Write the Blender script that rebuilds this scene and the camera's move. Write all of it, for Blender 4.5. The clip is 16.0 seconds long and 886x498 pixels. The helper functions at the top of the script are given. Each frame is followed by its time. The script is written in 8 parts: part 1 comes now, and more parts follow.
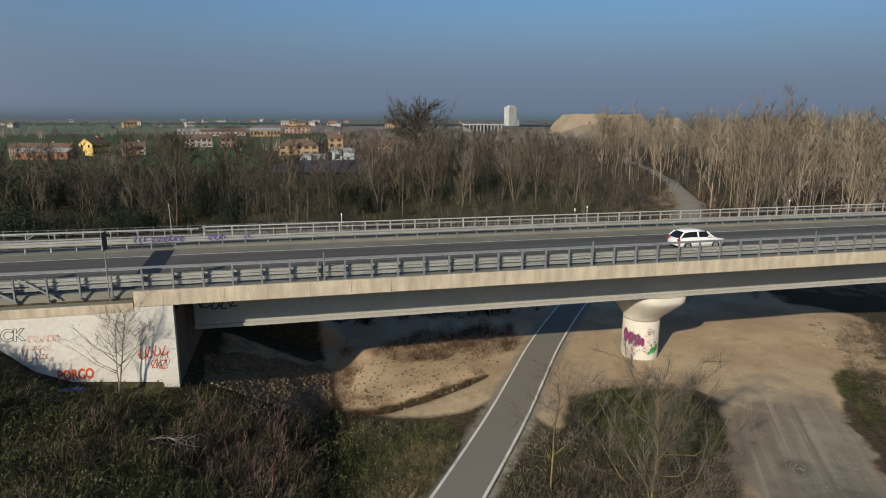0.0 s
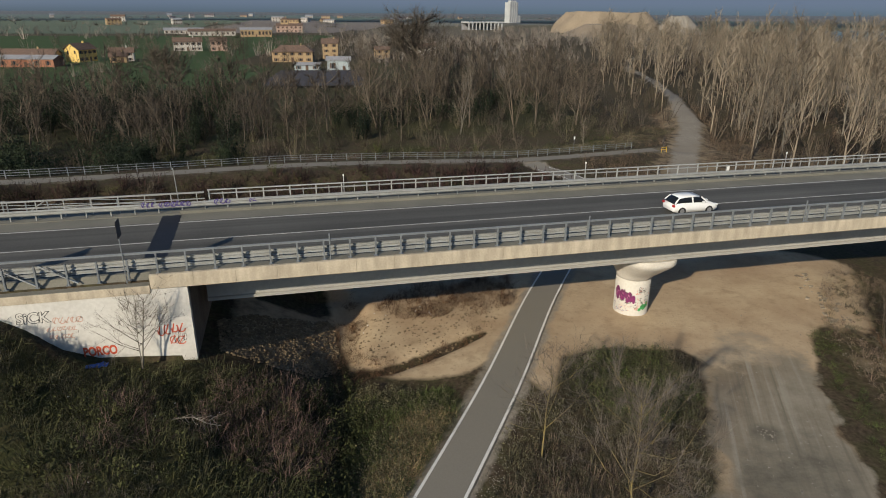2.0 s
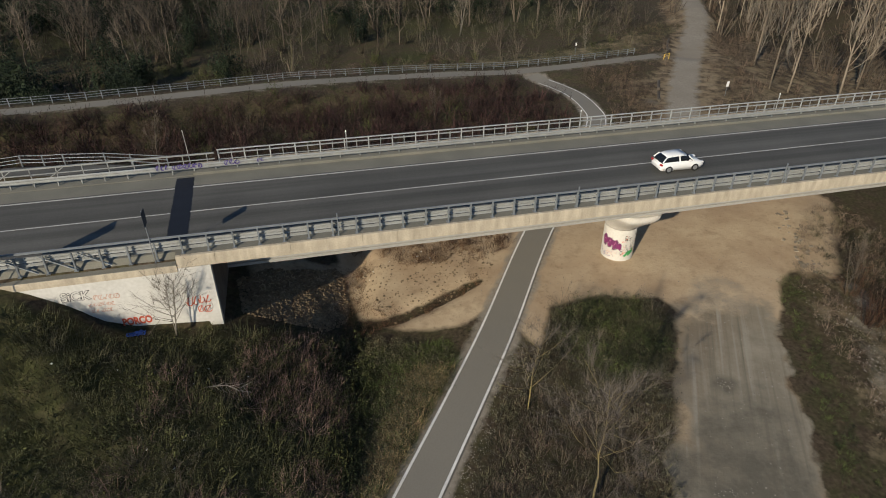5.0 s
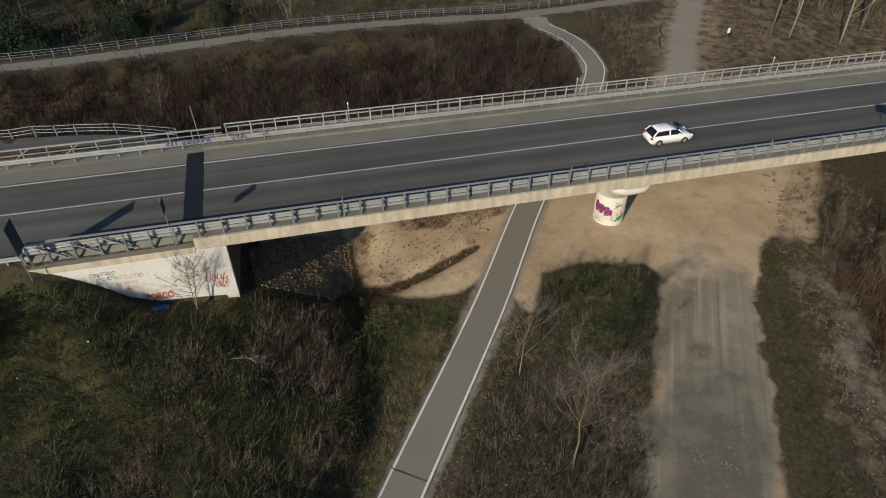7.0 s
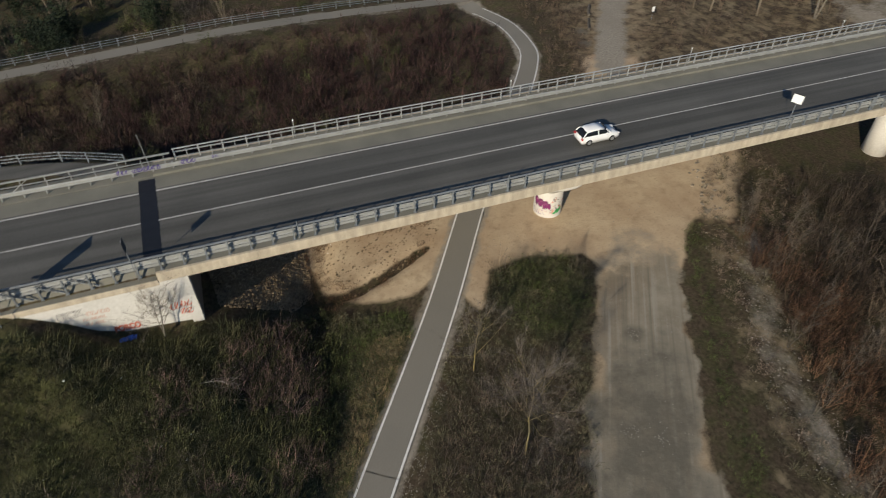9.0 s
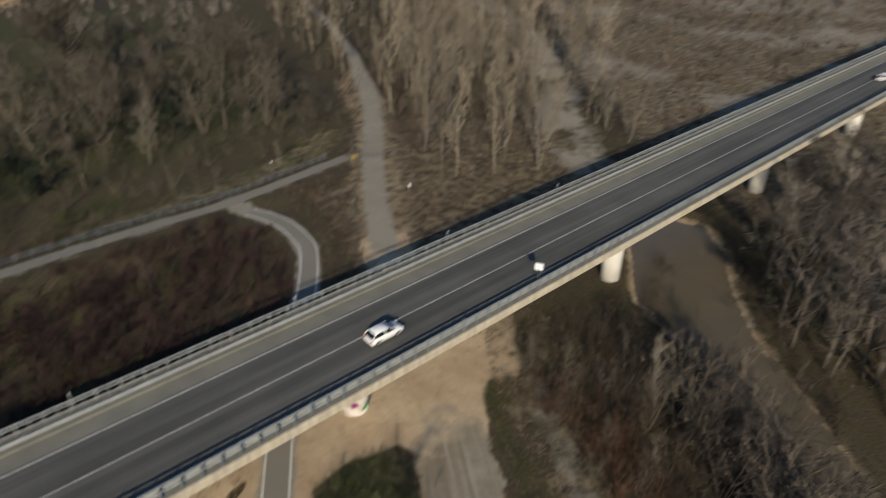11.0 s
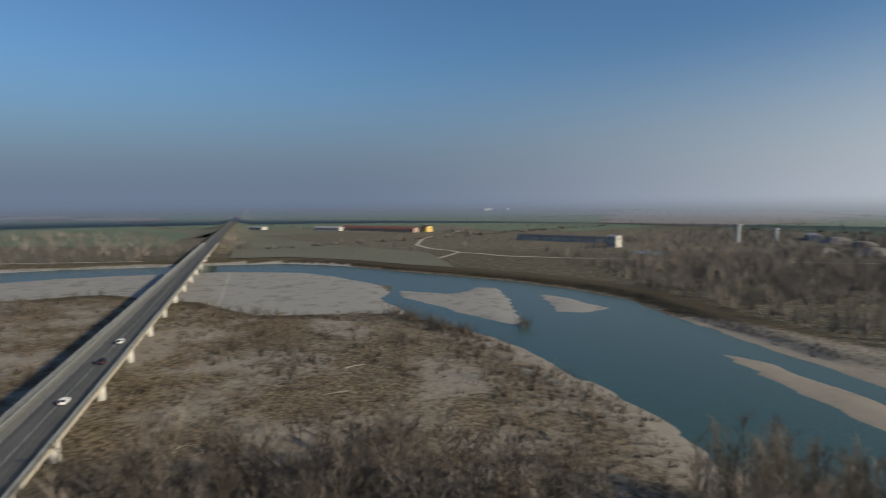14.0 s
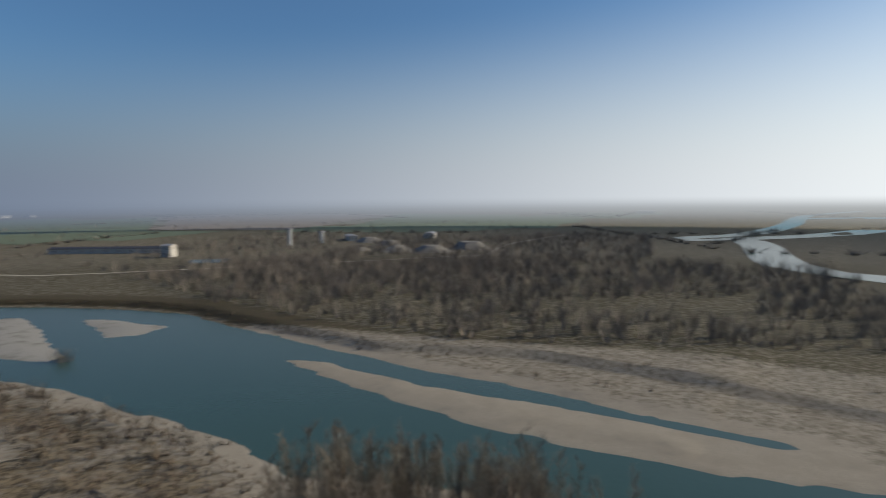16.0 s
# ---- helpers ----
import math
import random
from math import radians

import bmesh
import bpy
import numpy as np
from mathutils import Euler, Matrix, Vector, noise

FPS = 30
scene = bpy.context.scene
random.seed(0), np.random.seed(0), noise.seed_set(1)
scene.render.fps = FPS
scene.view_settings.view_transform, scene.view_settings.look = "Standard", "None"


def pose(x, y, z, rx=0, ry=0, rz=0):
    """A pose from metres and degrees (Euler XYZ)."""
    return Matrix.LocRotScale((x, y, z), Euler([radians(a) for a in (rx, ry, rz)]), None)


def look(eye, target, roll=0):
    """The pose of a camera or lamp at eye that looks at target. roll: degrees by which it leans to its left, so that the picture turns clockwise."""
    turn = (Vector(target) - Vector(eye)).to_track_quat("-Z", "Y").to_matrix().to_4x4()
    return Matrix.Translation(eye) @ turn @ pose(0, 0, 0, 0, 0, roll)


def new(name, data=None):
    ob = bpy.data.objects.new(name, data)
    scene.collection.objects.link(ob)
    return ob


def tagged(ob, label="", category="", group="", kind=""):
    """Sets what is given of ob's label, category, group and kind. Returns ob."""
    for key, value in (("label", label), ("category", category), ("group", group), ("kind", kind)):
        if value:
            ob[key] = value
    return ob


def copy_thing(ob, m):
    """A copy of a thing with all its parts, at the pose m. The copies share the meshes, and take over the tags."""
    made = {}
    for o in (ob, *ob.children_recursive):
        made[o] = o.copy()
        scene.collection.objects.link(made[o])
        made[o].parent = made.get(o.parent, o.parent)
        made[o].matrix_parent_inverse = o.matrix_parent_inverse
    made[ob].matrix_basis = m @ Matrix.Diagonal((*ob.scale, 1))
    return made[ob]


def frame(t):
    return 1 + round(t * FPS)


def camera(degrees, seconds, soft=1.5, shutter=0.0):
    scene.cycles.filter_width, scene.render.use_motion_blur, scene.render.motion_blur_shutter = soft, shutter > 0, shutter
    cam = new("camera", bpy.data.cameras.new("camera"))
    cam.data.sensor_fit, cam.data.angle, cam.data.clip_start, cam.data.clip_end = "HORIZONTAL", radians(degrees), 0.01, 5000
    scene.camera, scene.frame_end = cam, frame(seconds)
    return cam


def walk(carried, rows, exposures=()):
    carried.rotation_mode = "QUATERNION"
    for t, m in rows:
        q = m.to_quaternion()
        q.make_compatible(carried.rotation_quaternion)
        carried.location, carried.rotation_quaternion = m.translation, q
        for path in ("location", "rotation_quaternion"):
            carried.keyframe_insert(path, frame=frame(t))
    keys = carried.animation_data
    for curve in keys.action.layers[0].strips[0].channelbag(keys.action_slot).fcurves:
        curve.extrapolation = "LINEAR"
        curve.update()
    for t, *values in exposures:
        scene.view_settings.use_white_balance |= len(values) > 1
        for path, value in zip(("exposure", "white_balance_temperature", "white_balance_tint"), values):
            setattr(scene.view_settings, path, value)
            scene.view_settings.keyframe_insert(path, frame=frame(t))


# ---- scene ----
cam = camera(70.1, 16.0, soft=1.0, shutter=0.5)
PATH = [
    (0, (7.234, -38.186, 19.744), (7.684, -36.281, 19.333), 0.2),
    (0.5, (7.042, -38.081, 21.056), (7.494, -36.195, 20.565), 0.3),
    (1, (7.058, -38.145, 22.382), (7.505, -36.281, 21.811), 0.3),
    (1.5, (7.001, -38.161, 23.667), (7.444, -36.32, 23.024), 0.4),
    (2, (6.96, -38.172, 24.912), (7.399, -36.354, 24.203), 0.4),
    (2.5, (7.0, -38.161, 26.189), (7.432, -36.366, 25.418), 0.3),
    (3, (6.955, -38.197, 27.549), (7.381, -36.431, 26.714), 0.3),
    (3.5, (6.913, -38.185, 28.776), (7.334, -36.446, 27.882), 0.3),
    (4, (6.97, -38.296, 30.081), (7.383, -36.588, 29.126), 0.2),
    (6.5, (6.998, -38.432, 36.685), (7.37, -36.893, 35.463), 0.1),
    (7, (7.05, -38.501, 38.006), (7.412, -36.999, 36.735), 0.0),
    (7.5, (6.983, -38.605, 39.174), (7.339, -37.137, 37.864), 0.0),
    (8, (6.841, -39.015, 40.315), (7.203, -37.58, 38.97), 0.1),
    (8.2, (6.664, -39.178, 40.661), (7.044, -37.757, 39.306), 0.3),
    (10.3, (8.466, -37.379, 48.656), (9.217, -36.091, 47.322), 0.0),
    (10.5, (8.476, -37.602, 49.241), (9.305, -36.278, 47.992), -0.1),
    (11, (9.163, -37.922, 51.08), (10.282, -36.62, 50.054), -0.3),
    (11.5, (9.794, -38.154, 52.231), (11.252, -37.039, 51.436), -0.2),
    (12, (10.181, -39.159, 53.204), (11.941, -38.368, 52.679), -0.7),
    (12.5, (10.845, -39.195, 54.666), (12.784, -38.792, 54.387), -0.6),
    (13, (11.401, -39.148, 56.249), (13.394, -39.129, 56.087), -0.3),
    (13.5, (11.384, -39.253, 57.383), (13.36, -39.515, 57.22), -0.4),
    (14, (12.07, -39.669, 58.476), (13.981, -40.236, 58.312), -0.3),
    (14.5, (13.322, -39.677, 59.503), (15.119, -40.541, 59.339), -0.2),
    (15, (14.611, -40.679, 60.791), (16.233, -41.838, 60.624), -0.3),
    (15.5, (15.518, -41.86, 61.544), (16.932, -43.264, 61.377), -0.4),
    (16, (16.38, -42.452, 62.174), (17.515, -44.091, 62.012), -0.4),
]
walk(cam, [(t, look(eye, target, roll)) for t, eye, target, roll in PATH])

# ---- world, sun, exposure ----
SUN_DIR = Vector((-0.68, -0.73, 0.0)).normalized() * math.cos(radians(24)) + Vector((0, 0, math.sin(radians(24))))
world = bpy.data.worlds.new("sky")
scene.world = world
world.use_nodes = True
wn = world.node_tree.nodes
sky = wn.new("ShaderNodeTexSky")
sky.sky_type = "NISHITA"
sky.sun_disc = False
sky.sun_elevation = radians(24)
sky.sun_rotation = radians(223)
sky.air_density, sky.dust_density, sky.ozone_density = 1.0, 1.7, 3.0
wn["Background"].inputs["Strength"].default_value = 0.083
tint = wn.new("ShaderNodeMix")
tint.data_type, tint.blend_type = "RGBA", "MULTIPLY"
tint.inputs["Factor"].default_value = 1.0
tint.inputs["B"].default_value = (0.72, 1.0, 1.22, 1)
world.node_tree.links.new(sky.outputs[0], tint.inputs["A"])
world.node_tree.links.new(tint.outputs["Result"], wn["Background"].inputs["Color"])
sun = new("sun", bpy.data.lights.new("sun", "SUN"))
sun.data.energy, sun.data.angle, sun.data.color = 5.0, radians(0.6), (1.0, 0.88, 0.69)
sun.matrix_world = look((0, 0, 60), Vector((0, 0, 60)) - SUN_DIR)
scene.view_settings.exposure = 0.0


# ---- materials ----
def material(name, base, other=None, scale=1.0, rough=0.85, metal=0.0, bump=0.0, fine=12.0, spread=0.5, island=0.0, tone=False, extra=None):
    """Two-scale noise between base and other, fine relief, and variation per object, island or shrub."""
    m = bpy.data.materials.new(name)
    m.use_nodes = True
    n, l = m.node_tree.nodes, m.node_tree.links
    bsdf = n["Principled BSDF"]
    bsdf.inputs["Roughness"].default_value, bsdf.inputs["Metallic"].default_value = rough, metal
    bsdf.inputs["Specular IOR Level"].default_value = 0.3
    other = other or tuple(c * 0.7 for c in base)
    geo = n.new("ShaderNodeNewGeometry")
    big, small = n.new("ShaderNodeTexNoise"), n.new("ShaderNodeTexNoise")
    big.inputs["Scale"].default_value, small.inputs["Scale"].default_value = scale, scale * fine
    for t in (big, small):
        t.inputs["Detail"].default_value = 5
        l.new(geo.outputs["Position"], t.inputs["Vector"])
    add = n.new("ShaderNodeMath")
    add.operation = "ADD"
    l.new(big.outputs["Fac"], add.inputs[0])
    l.new(small.outputs["Fac"], add.inputs[1])
    ramp = n.new("ShaderNodeMapRange")
    ramp.inputs["From Min"].default_value, ramp.inputs["From Max"].default_value = 1 - spread * 0.5, 1 + spread * 0.5
    last = add.outputs[0]
    if tone:
        at = n.new("ShaderNodeAttribute")
        at.attribute_name = "tone"
        a2 = n.new("ShaderNodeMath")
        a2.operation = "ADD"
        sub = n.new("ShaderNodeMath")
        sub.operation = "SUBTRACT"
        sub.inputs[1].default_value = 0.5
        l.new(at.outputs["Fac"], sub.inputs[0])
        l.new(last, a2.inputs[0])
        l.new(sub.outputs[0], a2.inputs[1])
        last = a2.outputs[0]
    l.new(last, ramp.inputs["Value"])
    mix = n.new("ShaderNodeMix")
    mix.data_type = "RGBA"
    mix.inputs["A"].default_value, mix.inputs["B"].default_value = (*other, 1), (*base, 1)
    l.new(ramp.outputs["Result"], mix.inputs["Factor"])
    out = mix.outputs["Result"]
    if island:
        src = geo.outputs["Random Per Island"] if island > 0 else n.new("ShaderNodeObjectInfo").outputs["Random"]
        mr = n.new("ShaderNodeMapRange")
        mr.inputs["To Min"].default_value, mr.inputs["To Max"].default_value = 1 - abs(island), 1 + abs(island)
        l.new(src, mr.inputs["Value"])
        mul = n.new("ShaderNodeVectorMath")
        mul.operation = "SCALE"
        l.new(out, mul.inputs[0])
        l.new(mr.outputs["Result"], mul.inputs["Scale"])
        out = mul.outputs[0]
    l.new(out, bsdf.inputs["Base Color"])
    if bump:
        b = n.new("ShaderNodeBump")
        b.inputs["Strength"].default_value, b.inputs["Distance"].default_value = min(1, bump), 0.03 * bump
        l.new(small.outputs["Fac"], b.inputs["Height"])
        l.new(b.outputs[0], bsdf.inputs["Normal"])
    return m


def streak(m, turn, across, along, amount, tall=None):
    """Wear in long bands: stretches a noise along one heading and lets it lighten and darken the base colour."""
    n, l = m.node_tree.nodes, m.node_tree.links
    bsdf = n["Principled BSDF"]
    source = bsdf.inputs["Base Color"].links[0].from_socket
    geo, turned, noise_tex = n.new("ShaderNodeNewGeometry"), n.new("ShaderNodeMapping"), n.new("ShaderNodeTexNoise")
    turned.vector_type = "TEXTURE"
    turned.inputs["Rotation"].default_value = (0, 0, radians(turn))
    turned.inputs["Scale"].default_value = (1 / along, 1 / across, 1 / (tall or across))
    noise_tex.inputs["Scale"].default_value, noise_tex.inputs["Detail"].default_value = 1.0, 4
    l.new(geo.outputs["Position"], turned.inputs["Vector"])
    l.new(turned.outputs[0], noise_tex.inputs["Vector"])
    span = n.new("ShaderNodeMapRange")
    span.inputs["From Min"].default_value, span.inputs["From Max"].default_value = 0.35, 0.65
    span.inputs["To Min"].default_value, span.inputs["To Max"].default_value = 1 - amount, 1 + amount
    l.new(noise_tex.outputs["Fac"], span.inputs["Value"])
    mul = n.new("ShaderNodeVectorMath")
    mul.operation = "SCALE"
    l.new(source, mul.inputs[0])
    l.new(span.outputs["Result"], mul.inputs["Scale"])
    l.new(mul.outputs[0], bsdf.inputs["Base Color"])
    return m


CONCRETE = streak(material("weathered_concrete", (0.50, 0.435, 0.335), (0.33, 0.28, 0.21), 0.7, 0.9, bump=0.25, spread=1.0), 0, 0.5, 1.8, 0.15, 0.35)
WHITE_WALL = material("painted_wall", (0.62, 0.60, 0.56), (0.46, 0.44, 0.40), 0.35, 0.85, bump=0.3, spread=0.8)
PIER_WHITE = material("pier_concrete", (0.60, 0.57, 0.52), (0.45, 0.42, 0.37), 0.5, 0.85, bump=0.4, spread=0.8)
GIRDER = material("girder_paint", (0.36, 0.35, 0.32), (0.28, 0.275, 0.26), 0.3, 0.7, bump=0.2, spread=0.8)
# front wall colour darkened: the shade under the deck is painted in
FRONT_CONCRETE = material("shade_toned_concrete", (0.20, 0.18, 0.155), (0.11, 0.10, 0.088), 0.6, 0.9, bump=0.4)
ASPHALT = material("asphalt", (0.098, 0.095, 0.086), (0.060, 0.059, 0.054), 0.15, 0.88, bump=0.5, fine=60, spread=0.7)
streak(ASPHALT, 0.0, 0.9, 0.02, 0.22)
SHOULDER = material("dusty_asphalt", (0.195, 0.185, 0.152), (0.125, 0.122, 0.102), 0.4, 0.95, bump=0.4, fine=30, spread=0.7)
BITUMEN = material("fresh_bitumen", (0.014, 0.015, 0.019), (0.008, 0.009, 0.012), 1.5, 0.6, bump=0.5)
LINE = material("worn_line_paint", (0.55, 0.54, 0.51), (0.24, 0.23, 0.22), 3.0, 0.8, spread=1.1)
STEEL = material("galvanised_steel", (0.33, 0.335, 0.32), (0.24, 0.245, 0.235), 0.8, 0.5, metal=0.25, bump=0.1)
STEEL_BRIGHT = material("bright_galvanised", (0.43, 0.44, 0.425), (0.33, 0.335, 0.325), 0.8, 0.45, metal=0.2)
STEEL_BLUE = material("grey_blue_steel", (0.205, 0.222, 0.235), (0.150, 0.165, 0.176), 0.8, 0.55, metal=0.2)
DARK_METAL = material("dark_sign_back", (0.035, 0.037, 0.042), (0.05, 0.05, 0.055), 1.0, 0.6)
PATH_LINE = material("path_line_paint", (0.74, 0.73, 0.69), (0.48, 0.47, 0.44), 2.0, 0.8, spread=1.0)
PATH_ASPHALT = material("cycle_path_asphalt", (0.205, 0.188, 0.155), (0.165, 0.152, 0.128), 0.12, 0.92, bump=0.4, fine=80, spread=0.8)
BARK = material("bark", (0.115, 0.098, 0.078), (0.060, 0.050, 0.040), 2.0, 0.95, island=-0.2)
BARK_PALE = material("pale_bark", (0.25, 0.225, 0.185), (0.13, 0.115, 0.095), 2.0, 0.95, island=-0.15)
BUSH_GREEN = material("green_bush", (0.088, 0.106, 0.030), (0.036, 0.045, 0.014), 0.4, 0.9, tone=True, island=0.3)
BARK_LICHEN = material("lichen_bark", (0.22, 0.170, 0.055), (0.10, 0.085, 0.060), 0.5, 0.95)
TWIG_GREY = material("grey_twigs", (0.165, 0.140, 0.115), (0.088, 0.073, 0.060), 0.4, 0.95, tone=True, island=0.2)
GRASS_TUFT = material("rough_grass", (0.086, 0.084, 0.034), (0.030, 0.031, 0.013), 0.4, 0.9, tone=True, island=0.3)

# grey-green field tone, greyed for the haze over the far plain
FIELD_GREY = material("hazed_stubble", (0.165, 0.160, 0.125), (0.135, 0.130, 0.105), 0.01, 0.95, fine=15, spread=0.6)
# far trees: twig colour paled and greyed to hold the distance haze
TWIG_FAR = material("haze_paled_twigs", (0.23, 0.200, 0.170), (0.14, 0.120, 0.104), 0.05, 0.95, tone=True, island=0.2)
# dark brush tone, partly with the shade among the trees painted in
DARK_BRUSH = material("dark_brush", (0.085, 0.064, 0.045), (0.032, 0.025, 0.019), 0.25, 0.95, tone=True, island=0.3)
TWIG = material("bare_twigs", (0.130, 0.106, 0.080), (0.060, 0.048, 0.037), 0.4, 0.95, tone=True, island=0.25)
OLIVE_TWIG = material("olive_twigs", (0.125, 0.112, 0.062), (0.055, 0.050, 0.030), 0.3, 0.95, tone=True, island=0.25)
TWIG_POPLAR = material("poplar_twigs", (0.255, 0.210, 0.157), (0.135, 0.110, 0.082), 0.2, 0.95, tone=True, island=0.2)
SHRUB_BROWN = material("brown_shrub", (0.225, 0.170, 0.125), (0.100, 0.074, 0.056), 0.25, 0.95, tone=True, island=0.3)
SHRUB_PURPLE = material("purple_shrub", (0.070, 0.037, 0.033), (0.020, 0.011, 0.010), 0.25, 0.95, tone=True, island=0.3)
SHRUB_GREEN = material("green_bramble", (0.066, 0.070, 0.022), (0.028, 0.032, 0.012), 0.3, 0.9, tone=True, island=0.3)
SHRUB_TAN = material("dry_reed", (0.30, 0.22, 0.12), (0.17, 0.12, 0.065), 0.3, 0.95, tone=True, island=0.25)
EVERGREEN = material("evergreen_leaves", (0.022, 0.033, 0.014), (0.010, 0.016, 0.008), 0.4, 0.85, tone=True, island=0.3)
STONE = material("pale_stone", (0.26, 0.232, 0.192), (0.14, 0.124, 0.103), 1.5, 0.95, bump=0.5, island=0.25)
RUBBLE = material("stained_rubble", (0.30, 0.255, 0.195), (0.16, 0.13, 0.095), 2.0, 0.95, bump=0.5, island=-0.25)
STICK_PALE = material("driftwood_grey", (0.40, 0.36, 0.30), (0.26, 0.23, 0.19), 0.5, 0.9, tone=True, island=0.2)
RED_BRUSH = material("reddish_brush", (0.165, 0.108, 0.086), (0.065, 0.042, 0.035), 0.4, 0.95, tone=True, island=0.3)
WINTER_BRUSH = material("winter_brush", (0.155, 0.112, 0.078), (0.062, 0.046, 0.034), 0.3, 0.95, tone=True, island=0.3)
RUSSET = material("russet_brush", (0.135, 0.074, 0.040), (0.050, 0.028, 0.017), 0.6, 0.95, tone=True, island=0.3)
CLOD = material("earth_clods", (0.22, 0.165, 0.10), (0.13, 0.095, 0.06), 1.2, 0.95, bump=0.6, island=0.25)
RED_PAINT = material("red_spray", (0.55, 0.09, 0.04), (0.45, 0.07, 0.03), 4.0, 0.7)
RED_FADED = material("faded_red_spray", (0.55, 0.30, 0.22), (0.5, 0.36, 0.3), 5.0, 0.8)
BLACK_PAINT = material("black_spray", (0.03, 0.03, 0.032), (0.05, 0.05, 0.05), 4.0, 0.7)
PURPLE_PAINT = material("violet_spray", (0.10, 0.075, 0.24), (0.07, 0.05, 0.16), 4.0, 0.7)
MAGENTA_PAINT = material("magenta_spray", (0.22, 0.03, 0.13), (0.11, 0.02, 0.08), 4.0, 0.7)
PINK_PAINT = material("pink_spray", (0.62, 0.22, 0.38), (0.5, 0.15, 0.3), 4.0, 0.7)
GREEN_PAINT = material("green_spray", (0.06, 0.33, 0.10), (0.04, 0.25, 0.07), 4.0, 0.7)
BLUE_PLASTIC = material("blue_plastic", (0.03, 0.10, 0.38), (0.02, 0.07, 0.25), 6.0, 0.5)
WHITE_PAINT = material("white_sign_paint", (0.78, 0.78, 0.76), (0.7, 0.7, 0.68), 2.0, 0.5)
YELLOW_PAINT = material("yellow_paint", (0.65, 0.42, 0.05), (0.5, 0.32, 0.05), 3.0, 0.6)
CAR_WHITE = material("white_car_paint", (0.75, 0.75, 0.74), (0.7, 0.7, 0.69), 0.5, 0.25)
CAR_DARK = material("dark_car_paint", (0.025, 0.03, 0.04), (0.02, 0.024, 0.03), 0.5, 0.25)
CAR_GLASS = material("tinted_glass", (0.012, 0.014, 0.017), (0.01, 0.012, 0.014), 0.5, 0.08)
RUBBER = material("tyre_rubber", (0.02, 0.02, 0.02), (0.015, 0.015, 0.015), 5.0, 0.9)
ALLOY = material("wheel_alloy", (0.4, 0.4, 0.41), (0.3, 0.3, 0.31), 5.0, 0.4, metal=0.6)
LAMP_RED = material("tail_lamp", (0.4, 0.02, 0.02), (0.3, 0.015, 0.015), 5.0, 0.3)
LAMP_CLEAR = material("headlamp", (0.7, 0.7, 0.7), (0.6, 0.6, 0.6), 5.0, 0.15)
ROOF_TILE = material("roof_tiles", (0.17, 0.110, 0.080), (0.095, 0.068, 0.055), 1.2, 0.9, bump=0.4)
ROOF_RED = material("red_sheet_roof", (0.19, 0.075, 0.06), (0.14, 0.06, 0.05), 0.4, 0.7)
ROOF_GREY = material("grey_sheet_roof", (0.30, 0.30, 0.31), (0.22, 0.22, 0.23), 0.4, 0.7)
STUCCO_YELLOW = material("yellow_stucco", (0.68, 0.48, 0.16), (0.58, 0.40, 0.13), 0.5, 0.9)
STUCCO_OCHRE = material("ochre_stucco", (0.36, 0.26, 0.15), (0.27, 0.19, 0.11), 0.5, 0.9)
STUCCO_PINK = material("pink_stucco", (0.38, 0.27, 0.22), (0.30, 0.21, 0.17), 0.5, 0.9)
STUCCO_WHITE = material("pale_stucco", (0.46, 0.43, 0.39), (0.34, 0.32, 0.29), 0.5, 0.9)
BRICK = material("red_brick", (0.34, 0.155, 0.095), (0.24, 0.11, 0.07), 0.8, 0.9)
WINDOW_DARK = material("window_glass", (0.03, 0.035, 0.045), (0.02, 0.025, 0.03), 0.5, 0.1)
SHUTTER = material("brown_shutter", (0.12, 0.075, 0.05), (0.09, 0.055, 0.04), 3.0, 0.8)
SHED_SHEET = material("pale_sheet_metal", (0.36, 0.42, 0.44), (0.24, 0.27, 0.29), 0.6, 0.6)
SOLAR = material("solar_glass", (0.05, 0.05, 0.058), (0.035, 0.035, 0.042), 0.5, 0.5)
SILO_WHITE = material("silo_render", (0.42, 0.43, 0.43), (0.34, 0.35, 0.35), 0.1, 0.8)
SAND_HEAP = material("quarry_sand", (0.25, 0.20, 0.145), (0.20, 0.16, 0.115), 0.05, 0.95, bump=0.5)
# wheat and plough colours paled, with distance haze mixed into them
FIELD_GREEN = material("hazed_winter_wheat", (0.110, 0.140, 0.092), (0.090, 0.113, 0.076), 0.01, 0.95, fine=15, spread=0.6)
FIELD_BROWN = material("hazed_ploughed_earth", (0.185, 0.160, 0.140), (0.155, 0.135, 0.118), 0.01, 0.95, fine=15, spread=0.6)
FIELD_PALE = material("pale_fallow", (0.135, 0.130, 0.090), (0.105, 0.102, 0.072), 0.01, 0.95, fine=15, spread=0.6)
GRAVEL_HEAP = material("heaped_gravel", (0.26, 0.235, 0.20), (0.17, 0.155, 0.135), 0.08, 0.95)
TRACK_PALE = material("pale_dirt_track", (0.42, 0.38, 0.31), (0.32, 0.29, 0.24), 0.05, 0.95)

WATER = bpy.data.materials.new("river_water")
WATER.use_nodes = True
_n, _l = WATER.node_tree.nodes, WATER.node_tree.links
_b = _n["Principled BSDF"]
_b.inputs["Base Color"].default_value = (0.036, 0.070, 0.060, 1)
_b.inputs["Roughness"].default_value = 0.2
_b.inputs["Specular IOR Level"].default_value = 0.16
_w = _n.new("ShaderNodeTexNoise")
_w.inputs["Scale"].default_value, _w.inputs["Detail"].default_value = 0.6, 6
_g = _n.new("ShaderNodeNewGeometry")
_l.new(_g.outputs["Position"], _w.inputs["Vector"])
